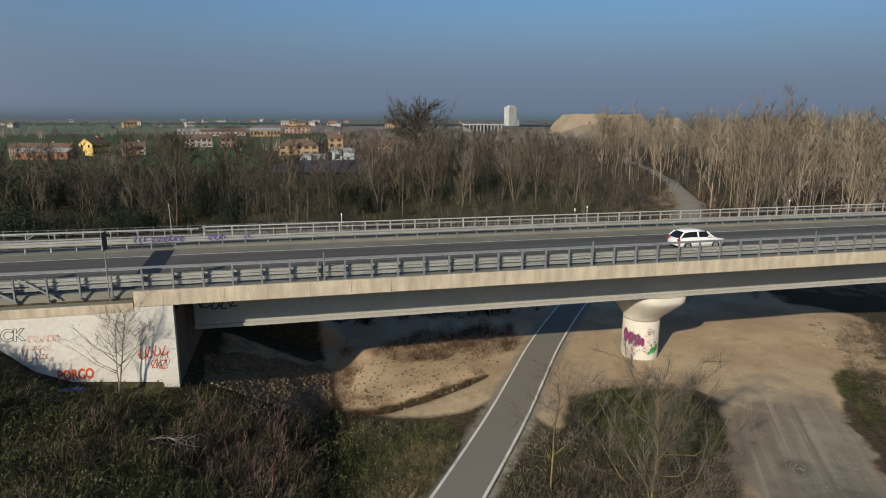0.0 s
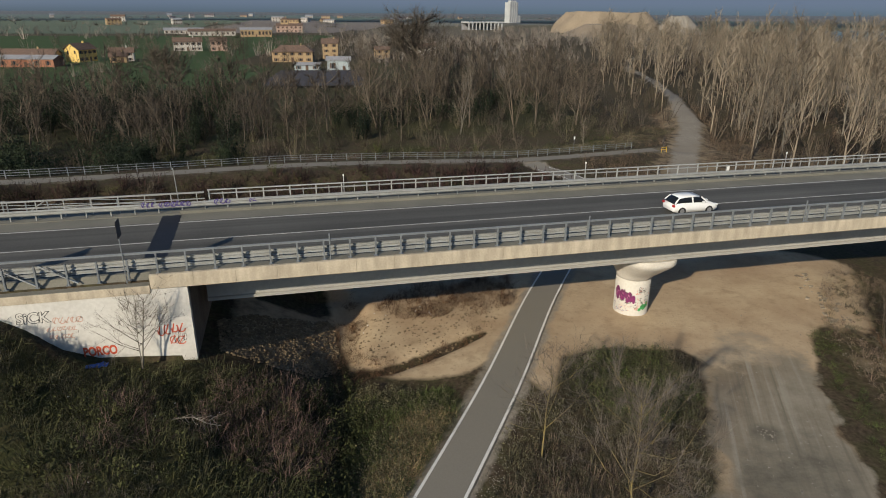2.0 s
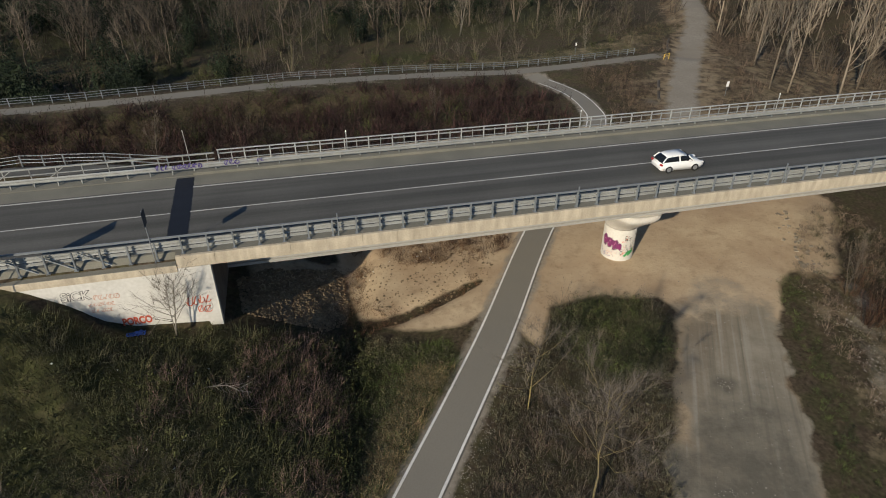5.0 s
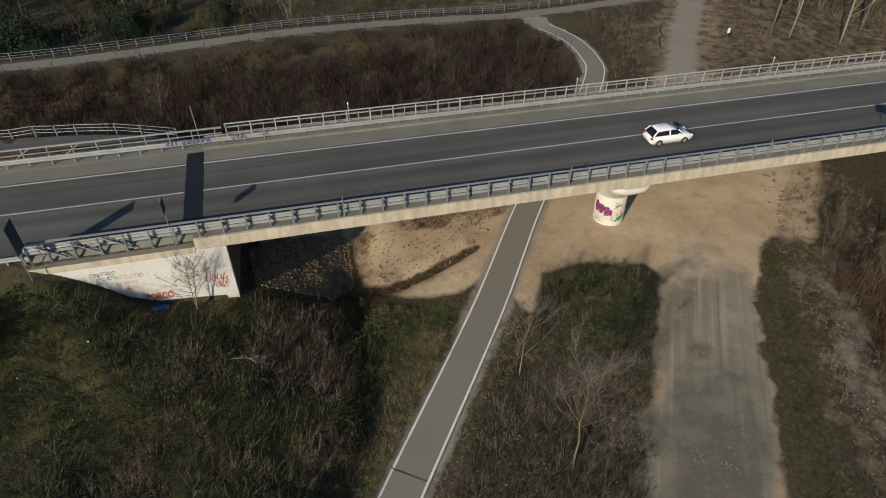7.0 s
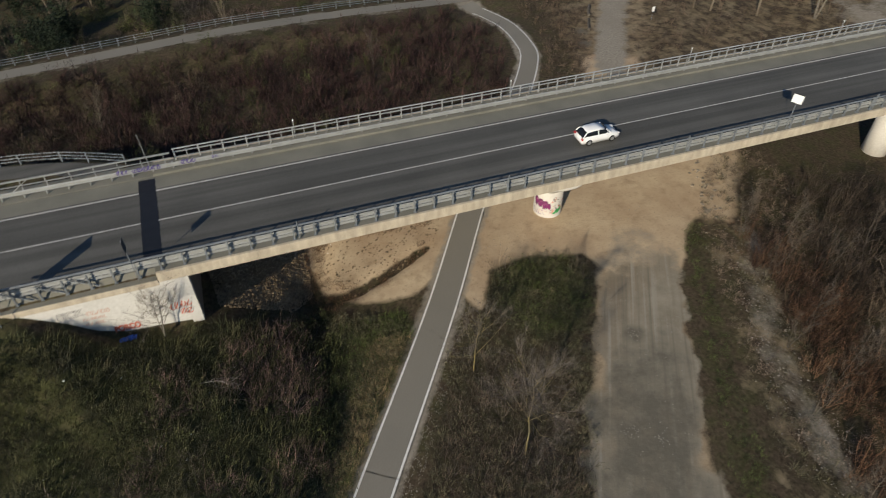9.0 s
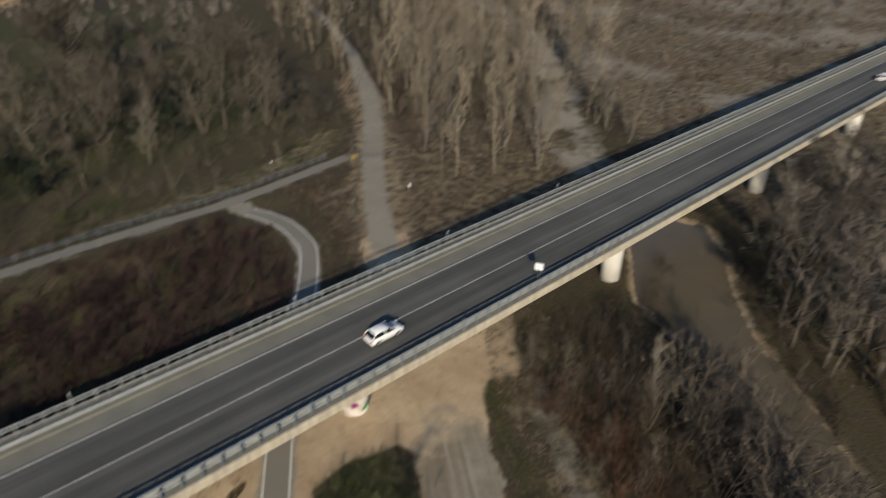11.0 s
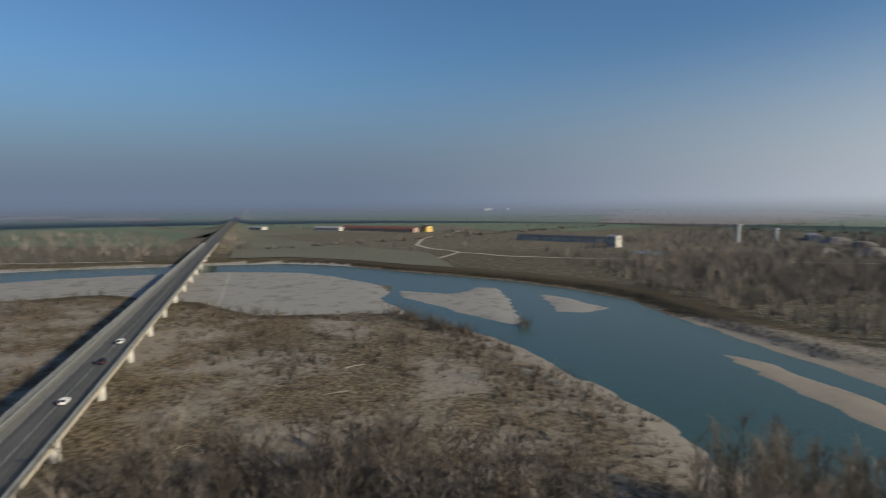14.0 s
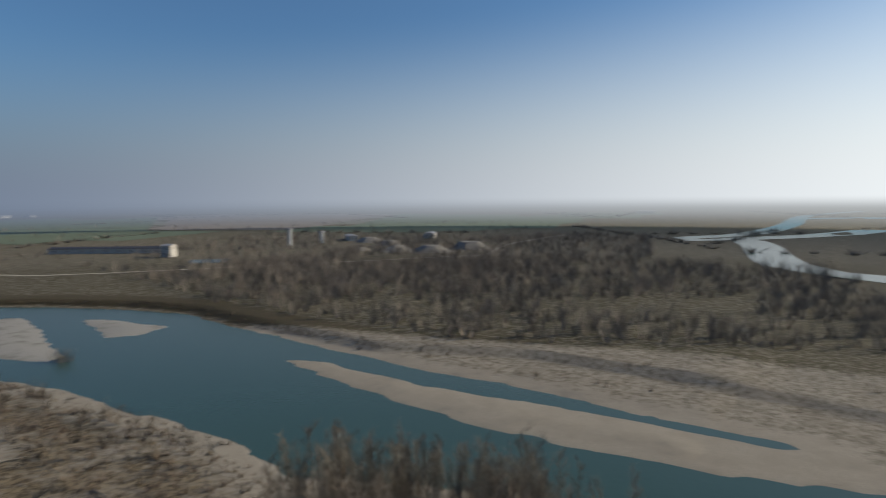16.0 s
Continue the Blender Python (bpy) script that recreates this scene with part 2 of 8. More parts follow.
_bp = _n.new("ShaderNodeBump")
_bp.inputs["Strength"].default_value, _bp.inputs["Distance"].default_value = 0.25, 0.2
_l.new(_w.outputs["Fac"], _bp.inputs["Height"])
_l.new(_bp.outputs[0], _b.inputs["Normal"])


def ground_material():
    """Leaf litter, with dry earth (red), grass (green), pale gravel (blue) and field (alpha) by the ground's own map."""
    m = bpy.data.materials.new("ground")
    m.use_nodes = True
    n, l = m.node_tree.nodes, m.node_tree.links
    bsdf = n["Principled BSDF"]
    bsdf.inputs["Roughness"].default_value = 0.97
    bsdf.inputs["Specular IOR Level"].default_value = 0.15
    geo = n.new("ShaderNodeNewGeometry")
    zone = n.new("ShaderNodeAttribute")
    zone.attribute_name = "zone"
    sep = n.new("ShaderNodeSeparateColor")
    l.new(zone.outputs["Color"], sep.inputs[0])
    noises = {}
    for key, sc, det in (("big", 0.09, 6), ("mid", 0.55, 6), ("fine", 3.2, 10), ("dot", 0.4, 8)):
        t = n.new("ShaderNodeTexNoise")
        t.inputs["Scale"].default_value, t.inputs["Detail"].default_value = sc, det
        t.inputs["Roughness"].default_value = 0.65
        l.new(geo.outputs["Position"], t.inputs["Vector"])
        noises[key] = t.outputs["Fac"]

    def mixed(a, b, fac):
        x = n.new("ShaderNodeMix")
        x.data_type = "RGBA"
        for key, v in (("A", a), ("B", b)):
            if isinstance(v, tuple):
                x.inputs[key].default_value = (*v, 1)
            else:
                l.new(v, x.inputs[key])
        l.new(fac, x.inputs["Factor"])
        return x.outputs["Result"]

    def ramped(src, lo, hi):
        r = n.new("ShaderNodeMapRange")
        r.inputs["From Min"].default_value, r.inputs["From Max"].default_value = lo, hi
        l.new(src, r.inputs["Value"])
        return r.outputs["Result"]

    def masked(src, noise_src, amount):
        a = n.new("ShaderNodeMath")
        a.operation = "MULTIPLY_ADD"
        s = n.new("ShaderNodeMath")
        s.operation = "SUBTRACT"
        s.inputs[1].default_value = 0.5
        l.new(noise_src, s.inputs[0])
        l.new(s.outputs[0], a.inputs[0])
        a.inputs[1].default_value = amount
        l.new(src, a.inputs[2])
        return ramped(a.outputs[0], 0.32, 0.62)

    litter = mixed((0.028, 0.021, 0.014), (0.105, 0.078, 0.050), ramped(noises["fine"], 0.32, 0.72))
    litter = mixed(litter, mixed((0.024, 0.025, 0.011), (0.082, 0.072, 0.036), ramped(noises["fine"], 0.3, 0.7)), ramped(noises["mid"], 0.42, 0.62))
    earth = mixed((0.33, 0.235, 0.150), (0.50, 0.395, 0.265), ramped(noises["big"], 0.36, 0.64))
    earth = mixed(earth, (0.27, 0.195, 0.125), ramped(noises["mid"], 0.52, 0.78))
    earth = mixed(earth, (0.20, 0.15, 0.095), ramped(noises["fine"], 0.56, 0.8))
    grass = mixed((0.022, 0.027, 0.010), (0.066, 0.066, 0.025), ramped(noises["fine"], 0.3, 0.72))
    grass = mixed(grass, (0.075, 0.064, 0.034), ramped(noises["mid"], 0.52, 0.70))
    gravel = mixed((0.185, 0.162, 0.128), (0.33, 0.295, 0.24), ramped(noises["fine"], 0.32, 0.68))
    gravel = mixed(gravel, (0.225, 0.195, 0.155), ramped(noises["big"], 0.4, 0.65))
    field = mixed((0.036, 0.062, 0.022), (0.056, 0.084, 0.032), ramped(noises["mid"], 0.3, 0.7))
    col = mixed(litter, grass, masked(sep.outputs["Green"], noises["mid"], 0.9))
    col = mixed(col, earth, masked(sep.outputs["Red"], noises["mid"], 0.7))
    col = mixed(col, gravel, masked(sep.outputs["Blue"], noises["dot"], 0.9))
    road = n.new("ShaderNodeAttribute")
    road.attribute_name = "road"
    rsep = n.new("ShaderNodeSeparateColor")
    l.new(road.outputs["Color"], rsep.inputs[0])
    packed = mixed((0.190, 0.165, 0.124), (0.275, 0.242, 0.186), ramped(noises["mid"], 0.3, 0.7))
    packed = mixed(packed, (0.190, 0.155, 0.112), ramped(noises["big"], 0.47, 0.62))
    packed = mixed(packed, (0.32, 0.29, 0.24), ramped(noises["fine"], 0.60, 0.8))
    along_road = n.new("ShaderNodeMapping")
    along_road.vector_type = "TEXTURE"
    along_road.inputs["Rotation"].default_value = (0, 0, radians(60))
    along_road.inputs["Scale"].default_value = (22, 0.55, 1)
    ruts = n.new("ShaderNodeTexNoise")
    ruts.inputs["Scale"].default_value, ruts.inputs["Detail"].default_value = 1.0, 5
    l.new(geo.outputs["Position"], along_road.inputs["Vector"])
    l.new(along_road.outputs[0], ruts.inputs["Vector"])
    packed = mixed(packed, (0.31, 0.285, 0.232), ramped(ruts.outputs["Fac"], 0.54, 0.78))
    packed = mixed(packed, (0.140, 0.122, 0.092), ramped(ruts.outputs["Fac"], 0.46, 0.26))
    col = mixed(col, packed, masked(rsep.outputs["Red"], noises["mid"], 1.0))
    shingle = mixed((0.195, 0.186, 0.166), (0.32, 0.305, 0.278), ramped(noises["fine"], 0.3, 0.7))
    shingle = mixed(shingle, (0.165, 0.155, 0.134), ramped(noises["big"], 0.52, 0.66))
    col = mixed(col, shingle, masked(rsep.outputs["Blue"], noises["big"], 0.8))
    col = mixed(col, (0.120, 0.108, 0.084), masked(rsep.outputs["Green"], noises["mid"], 0.8))
    col = mixed(col, field, masked(zone.outputs["Alpha"], noises["big"], 0.25))
    l.new(col, bsdf.inputs["Base Color"])
    b = n.new("ShaderNodeBump")
    b.inputs["Strength"].default_value, b.inputs["Distance"].default_value = 0.5, 0.06
    l.new(noises["fine"], b.inputs["Height"])
    l.new(b.outputs[0], bsdf.inputs["Normal"])
    return m


GROUND = ground_material()
MUD = material("muddy_water", (0.115, 0.093, 0.062), (0.095, 0.077, 0.052), 0.03, 0.35, fine=8, spread=0.7)


HAZE_FAR = 1450.0


def backdrop_material():
    """Emission painted as hazy distance, thinning upwards into the sky and paler on the sunny side."""
    m = bpy.data.materials.new("glowing_haze")
    m.use_nodes = True
    n, l = m.node_tree.nodes, m.node_tree.links
    n.remove(n["Principled BSDF"])
    geo = n.new("ShaderNodeNewGeometry")
    sep = n.new("ShaderNodeSeparateXYZ")
    l.new(geo.outputs["Position"], sep.inputs[0])
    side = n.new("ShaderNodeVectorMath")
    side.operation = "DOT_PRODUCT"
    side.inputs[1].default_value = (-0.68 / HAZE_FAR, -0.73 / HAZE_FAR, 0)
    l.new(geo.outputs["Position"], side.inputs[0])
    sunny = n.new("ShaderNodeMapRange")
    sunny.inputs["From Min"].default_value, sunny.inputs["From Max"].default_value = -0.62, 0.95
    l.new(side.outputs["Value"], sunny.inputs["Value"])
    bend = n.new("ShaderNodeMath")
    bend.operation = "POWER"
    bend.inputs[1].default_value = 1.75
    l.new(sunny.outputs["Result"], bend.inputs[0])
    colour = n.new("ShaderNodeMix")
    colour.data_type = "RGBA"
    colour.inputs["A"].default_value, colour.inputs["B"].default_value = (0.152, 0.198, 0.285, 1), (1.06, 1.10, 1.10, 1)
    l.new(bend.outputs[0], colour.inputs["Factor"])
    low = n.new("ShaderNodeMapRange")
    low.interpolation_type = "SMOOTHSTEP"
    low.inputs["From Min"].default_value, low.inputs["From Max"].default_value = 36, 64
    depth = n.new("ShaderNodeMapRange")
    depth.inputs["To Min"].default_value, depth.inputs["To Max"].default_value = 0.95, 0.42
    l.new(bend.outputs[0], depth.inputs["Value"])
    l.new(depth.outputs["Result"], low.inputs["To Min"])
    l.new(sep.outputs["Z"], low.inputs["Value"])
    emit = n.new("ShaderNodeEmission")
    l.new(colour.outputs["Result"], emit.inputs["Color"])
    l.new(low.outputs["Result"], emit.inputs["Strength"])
    clear = n.new("ShaderNodeBsdfTransparent")
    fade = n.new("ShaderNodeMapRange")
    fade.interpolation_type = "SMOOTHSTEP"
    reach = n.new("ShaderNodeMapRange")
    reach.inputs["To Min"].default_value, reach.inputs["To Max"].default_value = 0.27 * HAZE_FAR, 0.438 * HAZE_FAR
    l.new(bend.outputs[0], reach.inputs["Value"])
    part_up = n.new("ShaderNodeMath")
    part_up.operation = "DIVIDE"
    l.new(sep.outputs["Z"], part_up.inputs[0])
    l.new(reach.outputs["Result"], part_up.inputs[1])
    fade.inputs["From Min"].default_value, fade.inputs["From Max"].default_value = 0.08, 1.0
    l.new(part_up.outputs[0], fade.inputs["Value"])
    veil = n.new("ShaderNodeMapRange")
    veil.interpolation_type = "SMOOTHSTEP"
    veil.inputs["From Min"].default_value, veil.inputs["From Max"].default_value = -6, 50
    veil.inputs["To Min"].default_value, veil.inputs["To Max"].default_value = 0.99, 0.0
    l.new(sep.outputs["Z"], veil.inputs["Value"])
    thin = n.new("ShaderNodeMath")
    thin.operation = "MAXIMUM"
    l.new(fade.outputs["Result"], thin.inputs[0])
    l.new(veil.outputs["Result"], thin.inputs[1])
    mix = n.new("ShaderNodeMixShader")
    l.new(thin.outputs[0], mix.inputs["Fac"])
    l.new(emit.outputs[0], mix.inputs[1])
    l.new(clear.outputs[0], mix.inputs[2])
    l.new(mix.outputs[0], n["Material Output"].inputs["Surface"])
    return m


HAZE = backdrop_material()


# ---- small builders ----
class Build:
    """Collects faces for one mesh."""

    def __init__(self):
        self.v, self.f = [], []

    def quad_loop(self, rings, closed=True, caps=True):
        base, k = len(self.v), len(rings[0])
        for r in rings:
            self.v.extend(tuple(p) for p in r)
        for i in range(len(rings) - 1):
            for j in range(k if closed else k - 1):
                a, b = base + i * k + j, base + i * k + (j + 1) % k
                self.f.append((a, b, b + k, a + k))
        if caps and closed:
            self.f.append(tuple(base + j for j in reversed(range(k))))
            self.f.append(tuple(base + (len(rings) - 1) * k + j for j in range(k)))
        return self

    def box(self, lo, hi, bevel=0.0):
        (x0, y0, z0), (x1, y1, z1) = lo, hi
        if bevel:
            b = bevel
            rings = []
            for z, s in ((z0, b), (z0 + b, 0), (z1 - b, 0), (z1, b)):
                rings.append([(x0 + s, y0 + s, z), (x1 - s, y0 + s, z), (x1 - s, y1 - s, z), (x0 + s, y1 - s, z)])
            return self.quad_loop(rings)
        return self.quad_loop([[(x0, y0, z), (x1, y0, z), (x1, y1, z), (x0, y1, z)] for z in (z0, z1)])

    def along_x(self, profile, x0, x1, steps=1):
        """profile: (y, z) corners, anticlockwise seen from +x."""
        rings = [[(x0 + (x1 - x0) * i / steps, y, z) for y, z in profile] for i in range(steps + 1)]
        return self.quad_loop(rings)

    def tube(self, pts, r0, r1=None, sides=6):
        r1 = r0 if r1 is None else r1
        pts = [Vector(p) for p in pts]
        rings = []
        for i, p in enumerate(pts):
            d = (pts[min(i + 1, len(pts) - 1)] - pts[max(i - 1, 0)]).normalized()
            side = d.orthogonal().normalized()
            up = d.cross(side)
            r = r0 + (r1 - r0) * i / (len(pts) - 1)
            rings.append([p + (side * math.cos(a) + up * math.sin(a)) * r for a in (2 * math.pi * j / sides for j in range(sides))])
        return self.quad_loop(rings)

    def mesh(self, name):
        me = bpy.data.meshes.new(name)
        me.from_pydata(self.v, [], self.f)
        me.update()
        return me


def part(name, build, mat, parent=None, label="", smooth=False):
    me = build.mesh(name) if isinstance(build, Build) else build
    if not me.materials:
        me.materials.append(mat)
    if smooth:
        for p in me.polygons:
            p.use_smooth = True
    ob = new(name, me)
    if parent:
        ob.parent = parent
    if label:
        ob["label"] = label
    return ob


def thing(name, label, category, at=(0, 0, 0), turn=0.0, group="", kind=""):
    ob = new(name)
    ob.matrix_basis = pose(*at, 0, 0, turn)
    return tagged(ob, label, category, group, kind)


def raw_mesh(name, verts, tris, mat, tone=None):
    """A triangle mesh from arrays."""
    me = bpy.data.meshes.new(name)
    me.vertices.add(len(verts))
    me.vertices.foreach_set("co", np.asarray(verts, dtype=np.float32).ravel())
    me.loops.add(len(tris) * 3)
    me.loops.foreach_set("vertex_index", np.asarray(tris, dtype=np.int32).ravel())
    me.polygons.add(len(tris))
    me.polygons.foreach_set("loop_start", np.arange(0, len(tris) * 3, 3, dtype=np.int32))
    if tone is not None:
        a = me.attributes.new("tone", "FLOAT", "POINT")
        a.data.foreach_set("value", np.asarray(tone, dtype=np.float32))
    me.update()
    me.validate()
    me.materials.append(mat)
    return me


def fbm(x, y, scale, octaves=4, seed=0):
    """Value noise, 0 to 1."""
    out, amp, tot = np.zeros(np.shape(x)), 1.0, 0.0
    x, y = np.asarray(x, float) / scale, np.asarray(y, float) / scale
    for o in range(octaves):
        xi, yi = np.floor(x).astype(np.int64), np.floor(y).astype(np.int64)
        fx, fy = x - xi, y - yi
        fx, fy = fx * fx * (3 - 2 * fx), fy * fy * (3 - 2 * fy)

        def h(a, b):
            k = (a * 374761393 + b * 668265263 + (seed + o) * 974634777) & 0x7FFFFFFF
            k = ((k ^ (k >> 13)) * 1274126177) & 0x7FFFFFFF
            return ((k ^ (k >> 16)) & 0xFFFF) / 65535.0
        v = (h(xi, yi) * (1 - fx) + h(xi + 1, yi) * fx) * (1 - fy) + (h(xi, yi + 1) * (1 - fx) + h(xi + 1, yi + 1) * fx) * fy
        out, tot, amp, x, y = out + v * amp, tot + amp, amp * 0.5, x * 2.03 + 17.1, y * 2.03 + 5.7
    return out / tot


def inside(px, py, poly):
    res = np.zeros(np.shape(px), bool)
    for (x0, y0), (x1, y1) in zip(poly, poly[1:] + poly[:1]):
        if y0 == y1:
            continue
        c = ((y0 > py) != (y1 > py)) & (px < (x1 - x0) * (py - y0) / (y1 - y0) + x0)
        res ^= c
    return res


def line_distance(px, py, line, closed=False):
    best = np.full(np.shape(px), 1e9)
    for (x0, y0), (x1, y1) in zip(line, line[1:] + (line[:1] if closed else [])):
        dx, dy = x1 - x0, y1 - y0
        t = np.clip(((px - x0) * dx + (py - y0) * dy) / max(dx * dx + dy * dy, 1e-9), 0, 1)
        best = np.minimum(best, np.hypot(px - x0 - t * dx, py - y0 - t * dy))
    return best


def signed(px, py, poly):
    """Distance to a polygon's edge, positive inside."""
    d = line_distance(px, py, poly, True)
    return np.where(inside(px, py, poly), d, -d)


def smooth(a, b, v):
    t = np.clip((v - a) / (b - a), 0, 1)
    return t * t * (3 - 2 * t)


def curve_points(line, step):
    """A rounded line through the given points."""
    out, pts = [], [Vector((*p, 0)) if len(p) == 2 else Vector(p) for p in line]
    for i in range(len(pts) - 1):
        p0, p1, p2, p3 = pts[max(i - 1, 0)], pts[i], pts[i + 1], pts[min(i + 2, len(pts) - 1)]
        k = max(1, int((p2 - p1).length / step))
        for j in range(k):
            t = j / k
            out.append(0.5 * ((2 * p1) + (p2 - p0) * t + (2 * p0 - 5 * p1 + 4 * p2 - p3) * t * t + (3 * p1 - p0 - 3 * p2 + p3) * t ** 3))
    return out + [pts[-1]]


# ---- the lie of the land ----
WATER_Z = -4.05
RIVER = [(14, -208.5), (43, -199.2), (68.8, -197.2), (100.9, -194.1), (128.8, -196.1), (177.4, -205.4), (215.7, -215.3), (203.3, -222), (149.5, -218.9), (110.2, -222), (73, -224.1),
         (34.7, -225.1), (25.4, -228.2), (71.9, -231.3), (121.6, -233.9), (158.8, -233.4), (192.9, -236.5), (218.8, -238.5), (250.8, -242.7), (293.2, -246.8), (348, -254), (397.6, -241.6), (442.1, -218.9),
         (486.6, -189.9), (531, -154.8), (591, -114.4), (628.2, -65.8), (632, -12), (634, 50), (638, 125), (622, 205), (590, 280), (540, 345), (510, 385), (497, 420), (500, 470), (522, 512), (600, 552), (690, 600), (850, 703), (1000, 785),
         (935, 866), (890, 905), (800, 850), (560, 592), (485, 498), (488, 410), (500, 340), (515, 262), (540, 180), (570, 110), (577, 34), (574.5, -15.2), (547.6, -78.3), (495.9, -106.2), (458.7, -122.7), (442.1, -131),
         (392.5, -113.4), (333.5, -117.5), (306.7, -128.9), (270.5, -140.3), (245.7, -146.5), (218.8, -145.5), (183.6, -147.5), (153.6, -146.5), (128.8, -142.4), (103, -153.7), (61.6, -167.2), (-0.4, -182.7), (-83.2, -195.1), (-83.2, -228.2), (-21.1, -217.8)]
ISLAND_LONG = [(423.5, -131), (395.6, -127.9), (354.2, -139.3), (311.8, -151.2), (294.2, -158.9), (299.4, -167.2), (317, -171.3), (351.1, -182.7), (369.7, -188.9), (412.1, -197.2), (423.5, -184.8), (405.9, -172.4), (397.6, -159.9), (408, -148.6)]
ISLAND_SMALL = [(380.1, -214.7), (340.8, -201.3), (322.2, -195.6), (312.9, -209.6), (319.1, -230.3), (358.4, -223)]
CYCLE_PATH = [(-1.5, -33.5), (9.35, -17.4), (11.0, -15.0), (19.85, -2.1), (28.0, 10.9), (35.5, 21.5), (43.1, 31.4), (48.4, 40.0), (49.7, 45.0), (49.9, 51.0), (48.8, 55.5), (47.5, 58.5), (46.5, 61.0)]
LANE = [(-120, 46, 4.4), (-70, 48.5, 4.2), (-33, 51.4, 3.8), (-14.2, 54.6, 3.2), (6, 59.2, 2.5), (25, 61.8, 1.6), (43.0, 63.0, 0.7), (54, 64.2, 0.6), (74, 67.6, 0.4)]
BIKE_ROAD = [p[:2] for p in LANE]
FOOT_RAMP = [(-60, 24.5, 6.8), (-30, 23.4, 7.3), (-15, 21.2, 7.7), (-9, 18.9, 8.1), (-5.5, 16.6, 8.6)]
GRAVEL_ROAD = [(20, -38, 4.6), (28.5, -23.8, 4.7), (31, -18.7, 4.6), (35, -11.5, 4.4), (41, -1, 4.8), (49.6, 12, 4.0), (58.5, 33.8, 3.4), (68.2, 50, 3.4), (81.5, 69.5, 3.6), (101, 97, 3.8), (113, 120, 3.2), (125, 142, 3.0), (146, 189, 3.0), (165, 242, 3), (190, 290, 3), (222, 332, 3)]
DRY_LINE = [(116, 36), (120, 44), (131, 57), (143, 68), (160, 86), (176, 105), (195, 128), (212, 152), (238, 200)]
SIDE_CHANNEL = [(109.2, 6.5), (106.1, 18.9), (99.9, 16.9), (90.5, 8.6), (81.2, 1.4), (78.1, -5.6), (75.6, -12.9), (71.4, -20.8), (67.3, -27.9), (58, -37), (64.7, -41), (73, -30.0), (80.5, -20.4), (86.2, -13.4), (93, -7), (103, -0.6)]
DITCH_ACROSS = [(10.0, 2.6), (12.7, 2.6), (16.5, 4.0), (20.8, 6.0)]
DITCH = [(11.0, 11.5), (10.2, 8.5), (9.2, 4.5), (8.4, 1.0), (8.2, -4), (8.0, -10), (6.5, -17), (3, -26)]


def wall_foot(x):
    return np.interp(x, [-13.2, -11.5, -9.2, -7.7, -6.3, -3.5, 0, 2.5, 5, 8, 10], [9.2, 8.3, 6.7, 5.2, 4.35, 4.1, 3.72, 2.7, 1.4, 0.35, 0.05])


def low_land(x, y):
    """The flood plain, below the step at the edge of the bank."""
    return 1 - (1 - smooth(60, 78, x - 0.55 * np.clip(y, -30, 60))) * (1 - smooth(-50, -90, y))


